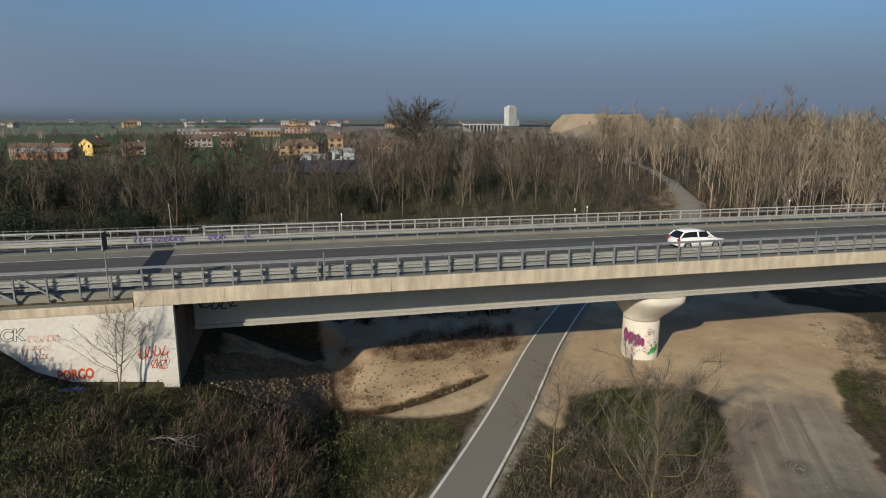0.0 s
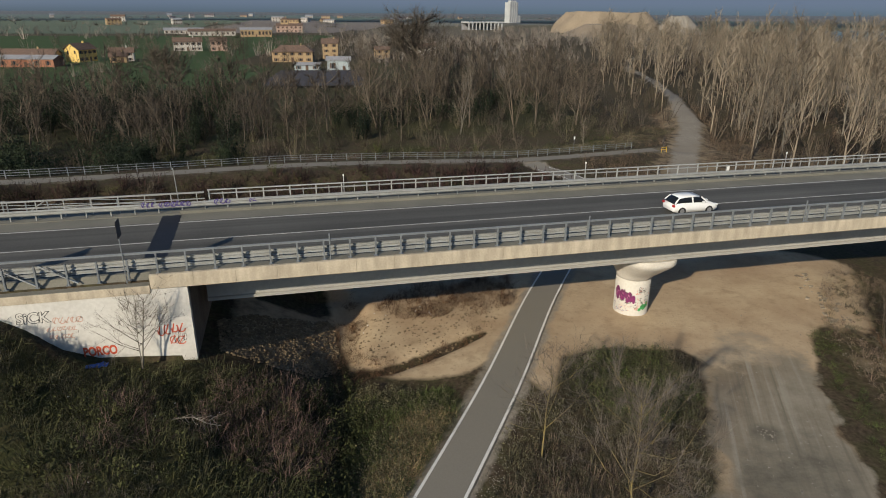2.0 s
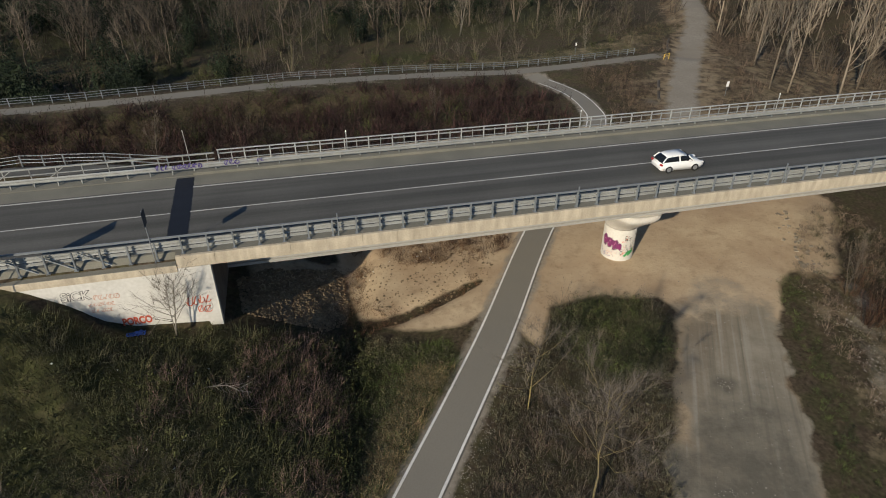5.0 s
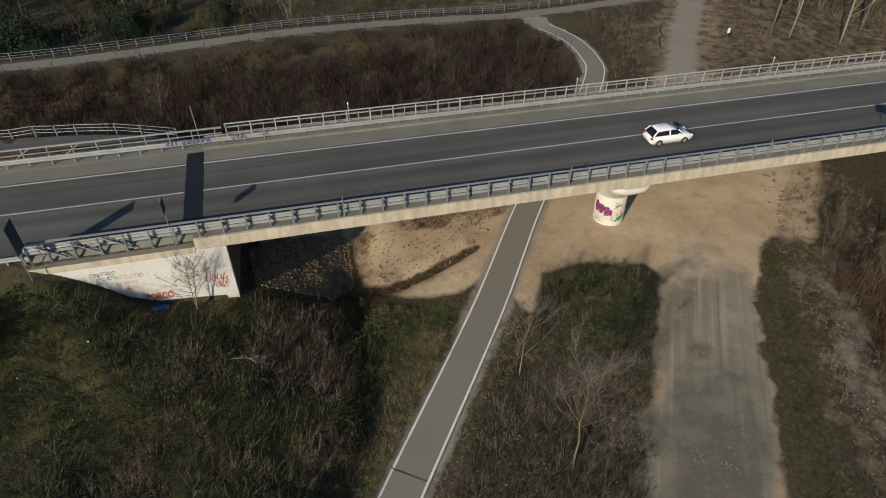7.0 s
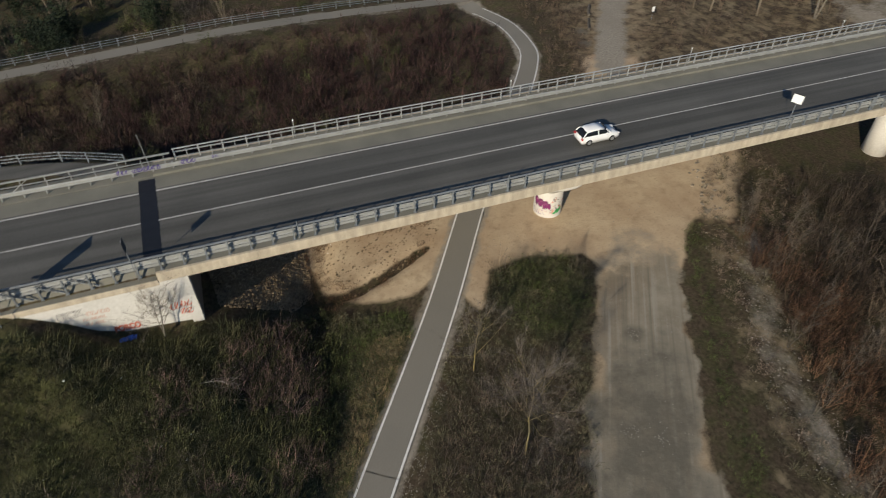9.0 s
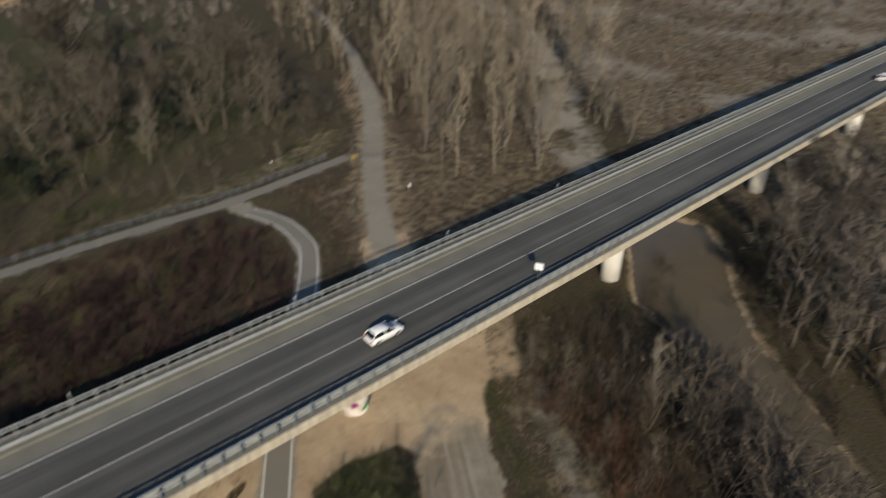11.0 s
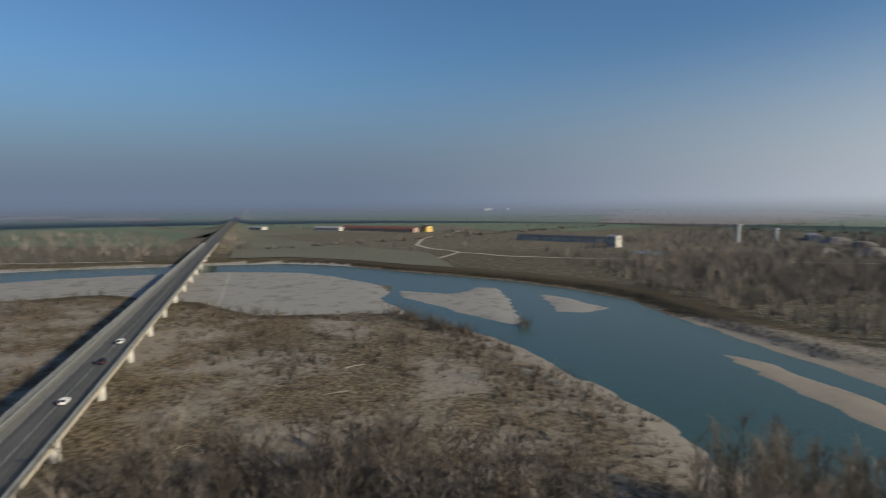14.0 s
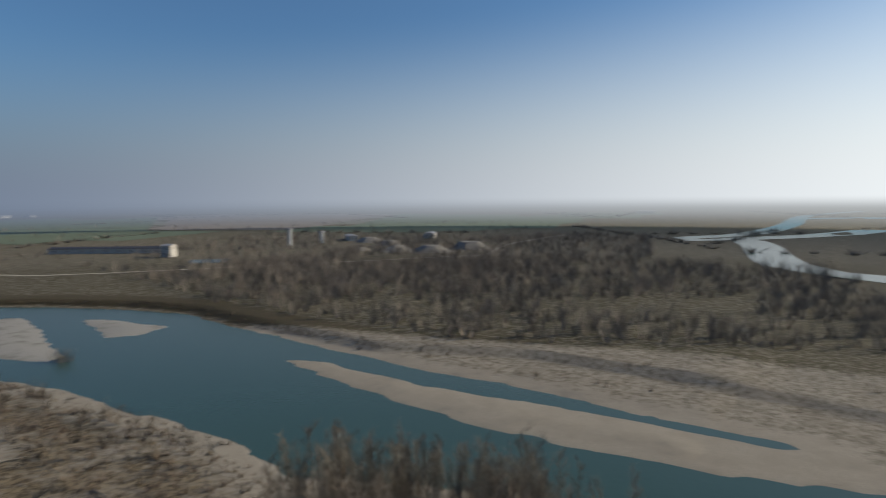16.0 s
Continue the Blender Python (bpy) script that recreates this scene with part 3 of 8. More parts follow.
def height(x, y):
    x, y = np.asarray(x, float), np.asarray(y, float)
    base = -1.5 * smooth(50, 62, x - 0.55 * np.minimum(y, 60)) - 1.5 * smooth(-40, -75, y) * smooth(62, 40, x)
    base = base - 1.95 * low_land(x, y)
    base = base + (fbm(x, y, 14, 4, 3) - 0.5) * 0.7 * smooth(5, 12, np.abs(x - 30) + 0 * y)
    # road embankment at the near end of the bridge
    south = np.minimum(wall_foot(x), np.maximum(np.minimum(wall_foot(x), 4.05) + 0.035 * np.minimum(y, 0), 9.3 + 0.52 * np.minimum(y, 0)))
    under = np.minimum(wall_foot(x), 4.0) * np.ones_like(y)
    cone = 9.35 - 0.62 * np.hypot(np.maximum(x + 3, 0), np.maximum(y - 15.6, 0))
    top = np.where(y <= 0.01, south, np.where(y < 15.39, np.where(x < -0.85, 9.3, under), np.maximum(cone, np.minimum(wall_foot(x), 4.0) * smooth(24, 16, y))))
    keep = smooth(-0.2, 1.2, top)
    h = np.where(top > 0.02, np.maximum(base * (1 - keep) + top * keep, top * keep + base * (1 - keep)), base)
    rough = ((fbm(x, y, 2.3, 3, 9) - 0.5) * 1.2 + (fbm(x, y, 6.0, 2, 19) - 0.5) * 1.8) * smooth(0.6, 2.5, top) * smooth(-0.6, -4.0, y)
    h = h + rough
    # far bank of the river stands higher
    far = signed(x, y, FAR_LAND)
    h = np.where(far > 0, h + 2.6 * smooth(0, 5, far), h)
    h = h - 0.75 * smooth(2.4, 0.2, line_distance(x, y, DITCH)) - 0.45 * smooth(1.1, 0.2, line_distance(x, y, DITCH_ACROSS))
    h = np.where(line_distance(x, y, SIDE_CHANNEL, True) < 60, h - 1.3 * smooth(-3, 2, signed(x, y, SIDE_CHANNEL)), h)
    # river bed, kept below the water
    r = signed(x, y, RIVER)
    r = np.minimum(r, -np.maximum(signed(x, y, ISLAND_LONG), signed(x, y, ISLAND_SMALL)))
    r = r + (fbm(x, y, 16, 3, 5) - 0.5) * 5
    shore = smooth(-14, 0, r)
    h = np.where(r > -14, h * (1 - shore) + (WATER_Z + 0.02) * shore, h)
    h = np.where(r > 0, WATER_Z - 1.6 * smooth(0, 9, r), h)
    h = np.where((r <= -0.0) & (h < WATER_Z + 0.06), WATER_Z + 0.06, h)
    # made ground is level
    for line, wide, edge in ((LANE, 2.4, 7.0), (FOOT_RAMP, 1.6, 1.5)):
        for (x0, y0, z0), (x1, y1, z1) in zip(line, line[1:]):
            dx, dy = x1 - x0, y1 - y0
            t = np.clip(((x - x0) * dx + (y - y0) * dy) / (dx * dx + dy * dy), 0, 1)
            d = np.hypot(x - x0 - t * dx, y - y0 - t * dy)
            w = smooth(wide + edge, wide, d)
            h = np.where(d < wide, z0 + (z1 - z0) * t, np.maximum(h, h * (1 - w) + (z0 + (z1 - z0) * t) * w))
    bank = 9.35 - 0.55 * np.maximum(np.abs(y - 7.3) - 8.2, 0) - 4.5 * smooth(900, 1700, x)
    h = np.where(x > 741, np.maximum(h, bank), h)
    d = line_distance(x, y, CYCLE_PATH)
    w = smooth(4.8, 1.7, d) * smooth(62.5, 58, y + 0 * x)
    h = h * (1 - w) + 0.12 * w
    for (x0, y0, w0), (x1, y1, w1) in zip(GRAVEL_ROAD, GRAVEL_ROAD[1:]):
        d = line_distance(x, y, [(x0, y0), (x1, y1)])
        w = smooth(w0 + 2.2, w0 - 1, d)
        h = h * (1 - w) + (0.0 if y0 < 60 else -0.5) * w + 0.02 * (fbm(x, y, 1.5, 2, 4) - 0.5) * w
    return h


FAR_LAND = [(-21.1, -257.1), (71.9, -269.5), (134, -269.5), (192.9, -246.8), (250.8, -249.9), (293.2, -253), (348, -260.2), (401.8, -247.8), (447.3, -225.1), (491.7, -195.1), (536.2, -159.9), (597.2, -118.6), (634.4, -69), (642.7, -12.1),
            (640.6, 79.9), (642.7, 187.5), (637.5, 264), (609.6, 373.6), (661.3, 518.4), (806.1, 663.1), (1074.9, 787.2), (5066.2, 828.6), (5066.2, -5065.2), (-620.8, -5065.2), (-207.2, -412.2)]


def axis(breaks):
    """Grid lines: (from, to, step) stretches."""
    out = []
    for a, b, s in breaks:
        k = max(1, round((b - a) / s))
        out += [a + (b - a) * i / k for i in range(k)]
    return np.array(out + [breaks[-1][1]])


gx = axis([(-4900, -1200, 370), (-1200, -300, 60), (-300, -60, 12), (-60, -20, 2), (-20, -0.9, 0.66), (-0.9, 0, 0.9), (0, 62, 0.68), (62, 130, 1.9), (130, 330, 4), (330, 650, 5), (650, 1200, 28), (1200, 4900, 185)])
gy = axis([(-4900, -1200, 185), (-1200, -330, 30), (-330, -100, 4), (-100, -42, 2.6), (-42, 0, 0.66), (0, 0.5, 0.5), (0.5, 15.4, 0.68), (15.4, 24, 0.68), (24, 72, 1.3), (72, 200, 4), (200, 520, 9), (520, 1200, 34), (1200, 4900, 185)])
XX, YY = np.meshgrid(gx, gy)
ZZ = height(XX, YY)
verts = np.stack([XX, YY, ZZ], -1).reshape(-1, 3)
W = len(gx)
ii = (np.arange(len(gy) - 1)[:, None] * W + np.arange(W - 1)[None, :]).ravel()
tris = np.concatenate([np.stack([ii, ii + 1, ii + W + 1], 1), np.stack([ii, ii + W + 1, ii + W], 1)])
ground = new("ground", raw_mesh("ground", verts, tris, GROUND))
for p in ground.data.polygons:
    p.use_smooth = True
tagged(ground, "uneven winter ground of leaf litter, earth and gravel", "ground", kind="structure")


def zones(x, y):
    earth, grass, stone, crop = (np.zeros(np.shape(x)) for _ in range(4))
    # trampled earth under and before the first span
    earth = np.maximum(earth, smooth(-1.5, 1.0, signed(x, y, [(10.5, 3), (13.5, 1.2), (18.0, 0.5), (24, 4), (25.5, 5.5), (22, -0.5), (23.2, -3.2), (25.6, 1.2), (30, 1.8), (35.6, 0.2), (37, -3), (45, -2), (50, 2), (57, 12), (60, 24), (9, 22), (9.5, 10)])))
    earth = np.maximum(earth, 0.55 * smooth(-0.6, 0.8, signed(x, y, [(1.5, 1.5), (6.8, 1.6), (9.4, 5), (10, 10), (9, 12), (1, 12)])))
    earth = earth * (1 - 0.9 * smooth(0.9, 0.3, line_distance(x, y, DITCH_ACROSS)))
    earth = np.maximum(earth, 0.75 * smooth(-1, 2, signed(x, y, [(48, 1), (53, -2), (62, 8), (66, 14), (58, 18)])))
    for (x0, y0, w0), (x1, y1, w1) in zip(GRAVEL_ROAD, GRAVEL_ROAD[1:]):
        d = line_distance(x, y, [(x0, y0), (x1, y1)])
        earth = np.maximum(earth, (0.52 if y0 < -6 else 1.0 if y0 < 20 else 0.36) * smooth(w0 + 0.9, w0 - 1.0, d))
        stone = np.maximum(stone, (0.46 if y0 < -6 else 0.20 if y0 < 20 else 0.75) * smooth(w0 + 0.6, w0 - 2.4, d))
    d = line_distance(x, y, CYCLE_PATH)
    stone = np.maximum(stone, 0.62 * smooth(2.5, 1.6, d))
    stone = np.maximum(stone, 0.40 * smooth(3.4, 1.6, line_distance(x, y, BIKE_ROAD)))
    stone = np.maximum(stone, (0.16 + 0.55 * fbm(x, y, 3.0, 3, 33)) * smooth(3.0, 0.8, line_distance(x, y, [(53, -3), (49, -10), (45, -17), (43, -25), (42, -38)])))
    # grass on the slopes, beside the path and at the gravel road's edge
    grass = np.maximum(grass, 0.62 * smooth(10, 4, x) * smooth(1, -2, y) * smooth(-60, -40, y))
    grass = np.maximum(grass, 0.5 * smooth(2.5, 0.5, line_distance(x, y, [(11, -1.5), (15, -2.4), (11, -9), (6, -17)])))
    earth = np.maximum(earth, (0.07 + 0.42 * fbm(x, y, 2.2, 3, 45)) * smooth(9.0, 3.0, line_distance(x, y, [(52, -2), (48, -12), (44, -19.5), (41, -28), (38, -38)])))
    grass = np.maximum(grass, 0.30 * smooth(1.2, 0.3, line_distance(x, y, [(46.5, -2), (41, -12), (37, -19.5), (34, -26)])))
    grass = np.maximum(grass, 0.52 * smooth(5.0, 0.5, line_distance(x, y, [(28, -2), (32.5, -2.5), (30, -7)])))
    grass = np.maximum(grass, 0.66 * smooth(0, 5, signed(x, y, [(22, 72), (34, 70), (38, 84), (26, 88)])))
    grass = np.maximum(grass, 0.55 * smooth(0, 30, signed(x, y, [(-300, 70), (90, 70), (154.7, 311.6), (-300, 300)])))
    crop = np.maximum(crop, smooth(-4, 4, signed(x, y, [(-400, 176), (-60, 164), (-10, 205), (0, 262), (-20, 300), (60, 640), (-700, 640), (-700, 190)])))
    grass = np.maximum(grass, 0.62 * smooth(0, 4, signed(x, y, [(-20, 72), (-4, 74), (4, 80), (-6, 86), (-20, 82)])))
    meadow = smooth(-3, 3, signed(x, y, [(20, 65), (50, 66.5), (72, 70), (86, 84), (76, 88), (60, 78), (36, 74), (20, 72)]))
    earth = np.maximum(earth, 0.42 * meadow)
    grass = np.maximum(grass, 0.55 * meadow)
    earth = np.maximum(earth, 0.42 * smooth(10, 4, line_distance(x, y, [(54, 20), (58.5, 33.5), (72, 54.7), (92, 83), (113.3, 125.4)])) * (y > 16))
    behind = smooth(-3, 6, signed(x, y, [(46, 20), (66, 18), (112, 22), (135, 62), (104, 96), (78, 64), (56, 60), (52, 44)]))
    earth = np.maximum(earth, 0.37 * behind)
    grass = np.maximum(grass, 0.3 * behind)
    # river bars
    r = signed(x, y, RIVER)
    bar = np.where(signed(x, y, FAR_LAND) > 0, 0, 1)
    stone = np.maximum(stone, 0.95 * smooth(-5, 5, signed(x, y, [(420, 332.2), (440, 191), (452, 118), (464, 57), (408, -6.9), (356.3, -40), (345.9, -93.8), (335.6, -122.7), (723.4, -122.7), (661.3, 342.6)])) * bar)
    stone = np.maximum(stone, 0.9 * smooth(-6, 4, np.maximum(signed(x, y, ISLAND_LONG), signed(x, y, ISLAND_SMALL))))
    stone = np.maximum(stone, 0.72 * smooth(-36, -2, r) * bar * (y < -60) * (x < 285))
    stone = np.maximum(stone, 0.40 * smooth(-75, -30, r) * bar * (y < -60))
    stone = np.maximum(stone, 0.9 * smooth(-4, 8, signed(x, y, [(14, -208.5), (43, -198.2), (100.9, -193), (177.4, -204.4), (220.8, -215.8), (154.7, -219.9), (40.9, -228.2), (-62.5, -231.3)])))
    stone = np.maximum(stone, 0.55 * smooth(-10, 10, signed(x, y, [(25.4, -229.2), (121.6, -234.4), (196, -237.5), (309.8, -249.9), (258.1, -259.2), (154.7, -283), (82.3, -308.8), (-155.5, -339.9), (-155.5, -221)])))
    stone = np.maximum(stone, (0.08 + 0.95 * fbm(x, y, 6, 3, 61)) * smooth(12, 3, line_distance(x, y, DRY_LINE)))
    spit = [(497, 420), (510, 385), (545, 345), (590, 290), (625, 215), (632, 260), (620, 330), (690, 480), (850, 680), (1000, 785), (850, 703), (690, 600), (600, 552), (522, 512), (500, 470)]
    stone = np.maximum(stone, 0.95 * smooth(-8, 4, signed(x, y, spit)))
    stone = np.maximum(stone, 0.9 * smooth(-10, 10, signed(x, y, [(880, 915), (935, 872), (1005, 790), (1090, 800), (960, 985)])))
    open_scrub = smooth(-10, 15, signed(x, y, [(103, -153.7), (128.8, -142.4), (309.8, -133.1), (356.3, -50.3), (408, -6.9), (462, 57), (438, 191), (415, 311.6), (237.4, 166.8), (144.3, 63.4), (113.3, 22), (97.8, -40)]))
    stone = np.maximum(stone, (0.30 + 0.30 * smooth(0.42, 0.7, fbm(x, y, 26, 4, 21))) * open_scrub)
    earth = np.maximum(earth, 0.37 * open_scrub)
    earth = np.maximum(earth, 0.62 * smooth(-4, 1, signed(x, y, SIDE_CHANNEL)))
    # far ground mixed paler with gravel and earth, in place of haze
    far = smooth(0, 30, signed(x, y, FAR_LAND))
    grass = np.maximum(grass, 0.42 * far)
    stone = np.maximum(stone, 0.37 * far)
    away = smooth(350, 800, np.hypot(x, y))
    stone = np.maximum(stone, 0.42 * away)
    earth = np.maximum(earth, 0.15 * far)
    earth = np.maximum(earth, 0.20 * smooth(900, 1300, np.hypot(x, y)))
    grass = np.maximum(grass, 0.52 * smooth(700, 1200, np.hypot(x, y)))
    return np.stack([earth, grass, stone, crop], -1)


def road_wear(x, y):
    packed, damp = np.zeros(np.shape(x)), np.zeros(np.shape(x))
    for (x0, y0, w0), (x1, y1, w1) in zip(GRAVEL_ROAD[:5], GRAVEL_ROAD[1:5]):
        d = line_distance(x, y, [(x0, y0), (x1, y1)])
        d = d + (fbm(x, y, 2.5, 3, 71) - 0.5) * 4.2
        packed = np.maximum(packed, smooth(w0 + 1.0, w0 - 1.8, d) * smooth(2.0, -8.0, y))
    for px, py, pr in ((34.78, -10.75, 1.3), (29.4, -19.0, 1.5), (31.2, -20.2, 1.2), (33.5, -14.5, 1.6), (27.0, -24.0, 1.8), (58.8, 42, 1.6), (60.5, 46, 1.7)):
        damp = np.maximum(damp, 0.62 * smooth(pr * 1.5, pr * 0.3, np.hypot(x - px, y - py)))
    damp = np.maximum(damp, (0.28 + 0.46 * fbm(x, y, 5, 3, 83)) * smooth(-6, -15, y) * packed)
    r = signed(x, y, RIVER)
    pale = smooth(-5, 5, signed(x, y, [(420, 332.2), (440, 191), (452, 118), (464, 57), (408, -6.9), (356.3, -40), (345.9, -93.8), (335.6, -122.7), (723.4, -122.7), (661.3, 342.6)])) * np.where(signed(x, y, FAR_LAND) > 0, 0, 1)
    pale = np.maximum(pale, 0.9 * smooth(-6, 4, np.maximum(signed(x, y, ISLAND_LONG), signed(x, y, ISLAND_SMALL))))
    pale = np.maximum(pale, 0.30 * smooth(-30, -4, r) * (y < -60) * (x < 285) * (x > 90))
    pale = np.maximum(pale, 0.26 * smooth(-4, 8, signed(x, y, [(14, -208.5), (43, -198.2), (100.9, -193), (177.4, -204.4), (220.8, -215.8), (154.7, -219.9), (40.9, -228.2), (-62.5, -231.3)])))
    pale = np.maximum(pale, 0.08 * smooth(-10, 10, signed(x, y, [(25.4, -229.2), (121.6, -234.4), (196, -237.5), (309.8, -249.9), (258.1, -259.2), (154.7, -283), (82.3, -308.8), (-155.5, -339.9), (-155.5, -221)])))
    return np.stack([packed, damp, pale, 0 * packed], -1)


rc = ground.data.attributes.new("road", "FLOAT_COLOR", "POINT")
rc.data.foreach_set("color", road_wear(XX, YY).reshape(-1, 4).astype(np.float32).ravel())
zc = ground.data.attributes.new("zone", "FLOAT_COLOR", "POINT")
zc.data.foreach_set("color", zones(XX, YY).reshape(-1, 4).astype(np.float32).ravel())


def on_ground(x, y):
    """The height of the ground sheet itself, between its grid lines."""
    i, j = np.clip(np.searchsorted(gx, x) - 1, 0, len(gx) - 2), np.clip(np.searchsorted(gy, y) - 1, 0, len(gy) - 2)
    u, v = (x - gx[i]) / (gx[i + 1] - gx[i]), (y - gy[j]) / (gy[j + 1] - gy[j])
    return (ZZ[j, i] * (1 - u) + ZZ[j, i + 1] * u) * (1 - v) + (ZZ[j + 1, i] * (1 - u) + ZZ[j + 1, i + 1] * u) * v


def z_at(x, y):
    return float(on_ground(np.array([float(x)]), np.array([float(y)]))[0])


def sheet(name, poly, z, mat, label, category, kind="structure"):
    me = bpy.data.meshes.new(name)
    bm = bmesh.new()
    f = bm.faces.new([bm.verts.new((x, y, z)) for x, y in poly])
    if f.normal.z < 0:
        f.normal_flip()
    bmesh.ops.triangulate(bm, faces=bm.faces[:])
    bm.to_mesh(me)
    bm.free()
    me.materials.append(mat)
    return tagged(new(name, me), label, category, kind=kind)


def draped(name, poly, mat, label, category, lift=0.35, step=60.0):
    """A field that follows the lie of the land."""
    me = bpy.data.meshes.new(name)
    bm = bmesh.new()
    bm.faces.new([bm.verts.new((x, y, 0)) for x, y in poly])
    bmesh.ops.triangulate(bm, faces=bm.faces[:])
    for _ in range(7):
        long = [e for e in bm.edges if e.calc_length() > step]
        if not long:
            break
        bmesh.ops.subdivide_edges(bm, edges=long, cuts=1)
        bmesh.ops.triangulate(bm, faces=[f for f in bm.faces if len(f.verts) > 3])
    for v in bm.verts:
        v.co.z = z_at(v.co.x, v.co.y) + lift
    bmesh.ops.recalc_face_normals(bm, faces=bm.faces[:])
    bm.to_mesh(me)
    bm.free()
    me.materials.append(mat)
    return tagged(new(name, me), label, category, kind="structure")


water = sheet("water", [(-124.5, -241.6), (309.8, -263.3), (413.2, -250.9), (661.3, -112.4), (653, 311.6), (1095.6, 807.9), (1095.6, 963), (537.2, 963), (454.5, 311.6), (454.5, -91.7), (289.1, -112.4), (92.6, -122.7), (-124.5, -164.1)], WATER_Z, WATER,
              "calm blue-green braided river with gravel bars", "river")


sheet("water_side_channel", [(113.3, 5.5), (109.2, 22), (98.8, 20), (79, 5.4), (72.9, -9), (67.8, -21.4), (54, -36), (64.7, -45.2), (78.1, -33.8), (87.4, -24.5), (97.8, -11), (107.1, -3.8)], -3.9, MUD, "still muddy brown side channel under the bridge", "channel")
# glowing ring added round the land to carry the painted haze
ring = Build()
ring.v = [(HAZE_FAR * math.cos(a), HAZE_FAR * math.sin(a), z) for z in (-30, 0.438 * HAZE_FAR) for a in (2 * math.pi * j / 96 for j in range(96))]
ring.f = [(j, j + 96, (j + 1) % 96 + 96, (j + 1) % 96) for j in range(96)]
tagged(part("backdrop", ring, HAZE), "glowing backdrop painted as pale blue-grey haze along the horizon", "haze", kind="structure")


def ribbon(name, centre, half, z, mat, parent=None, offset=0.0, label="", steps=1.0, lift=None):
    """A strip along a rounded line; z is a number, or is laid on the ground by lift."""
    pts = curve_points(centre, steps)
    b = Build()
    left, right = [], []
    for i, p in enumerate(pts):
        d = (pts[min(i + 1, len(pts) - 1)] - pts[max(i - 1, 0)]).normalized()
        nrm = Vector((-d.y, d.x, 0))
        a, c = p + nrm * (offset + half), p + nrm * (offset - half)
        za = z if lift is None else z_at(a.x, a.y) + lift
        zb = z if lift is None else z_at(c.x, c.y) + lift
        left.append((a.x, a.y, za))
        right.append((c.x, c.y, zb))
    k = len(left)
    b.v = left + right
    b.f = [(i, i + k, i + k + 1, i + 1) for i in range(k - 1)]
    return part(name, b, mat, parent, label)


cycle = ribbon("pavement_cycle_path", CYCLE_PATH, 1.42, 0, PATH_ASPHALT, steps=0.8, lift=0.07)
tagged(cycle, "grey asphalt cycle path with white edge lines", "path", kind="structure")
for side in (1, -1):
    ribbon("edge_line", CYCLE_PATH[:-1], 0.085, 0, PATH_LINE, cycle, offset=1.28 * side, steps=0.8, lift=0.085)
bike = ribbon("road_side_lane", BIKE_ROAD, 1.3, 0, PATH_ASPHALT, steps=1.5, lift=0.07)
tagged(bike, "narrow grey lane along the thicket", "road", kind="structure")

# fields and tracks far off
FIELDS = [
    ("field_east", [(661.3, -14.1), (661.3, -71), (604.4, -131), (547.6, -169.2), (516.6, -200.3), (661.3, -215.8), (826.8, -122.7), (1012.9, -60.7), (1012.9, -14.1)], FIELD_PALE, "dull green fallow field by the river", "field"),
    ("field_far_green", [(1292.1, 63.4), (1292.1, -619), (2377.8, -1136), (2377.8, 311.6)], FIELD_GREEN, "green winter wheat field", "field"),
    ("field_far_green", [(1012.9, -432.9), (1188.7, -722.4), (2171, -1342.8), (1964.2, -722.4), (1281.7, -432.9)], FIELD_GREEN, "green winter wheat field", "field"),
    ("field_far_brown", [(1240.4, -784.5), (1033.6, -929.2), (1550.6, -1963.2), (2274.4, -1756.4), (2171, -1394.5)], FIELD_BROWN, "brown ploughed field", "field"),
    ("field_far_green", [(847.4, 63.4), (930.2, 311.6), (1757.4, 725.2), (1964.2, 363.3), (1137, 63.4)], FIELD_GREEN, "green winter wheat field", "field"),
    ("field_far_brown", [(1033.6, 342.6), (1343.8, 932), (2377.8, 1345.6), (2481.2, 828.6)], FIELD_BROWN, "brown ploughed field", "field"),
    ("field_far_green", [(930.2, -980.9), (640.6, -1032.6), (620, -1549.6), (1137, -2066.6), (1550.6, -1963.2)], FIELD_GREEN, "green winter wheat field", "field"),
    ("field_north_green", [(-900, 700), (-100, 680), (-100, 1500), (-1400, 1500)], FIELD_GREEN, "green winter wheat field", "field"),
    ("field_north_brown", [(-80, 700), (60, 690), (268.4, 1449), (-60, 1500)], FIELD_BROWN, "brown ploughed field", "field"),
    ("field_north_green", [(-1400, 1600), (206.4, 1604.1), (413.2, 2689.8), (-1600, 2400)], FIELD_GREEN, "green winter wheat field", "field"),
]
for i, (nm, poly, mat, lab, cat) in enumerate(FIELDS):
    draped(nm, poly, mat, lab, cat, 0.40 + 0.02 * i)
rf = random.Random(9)
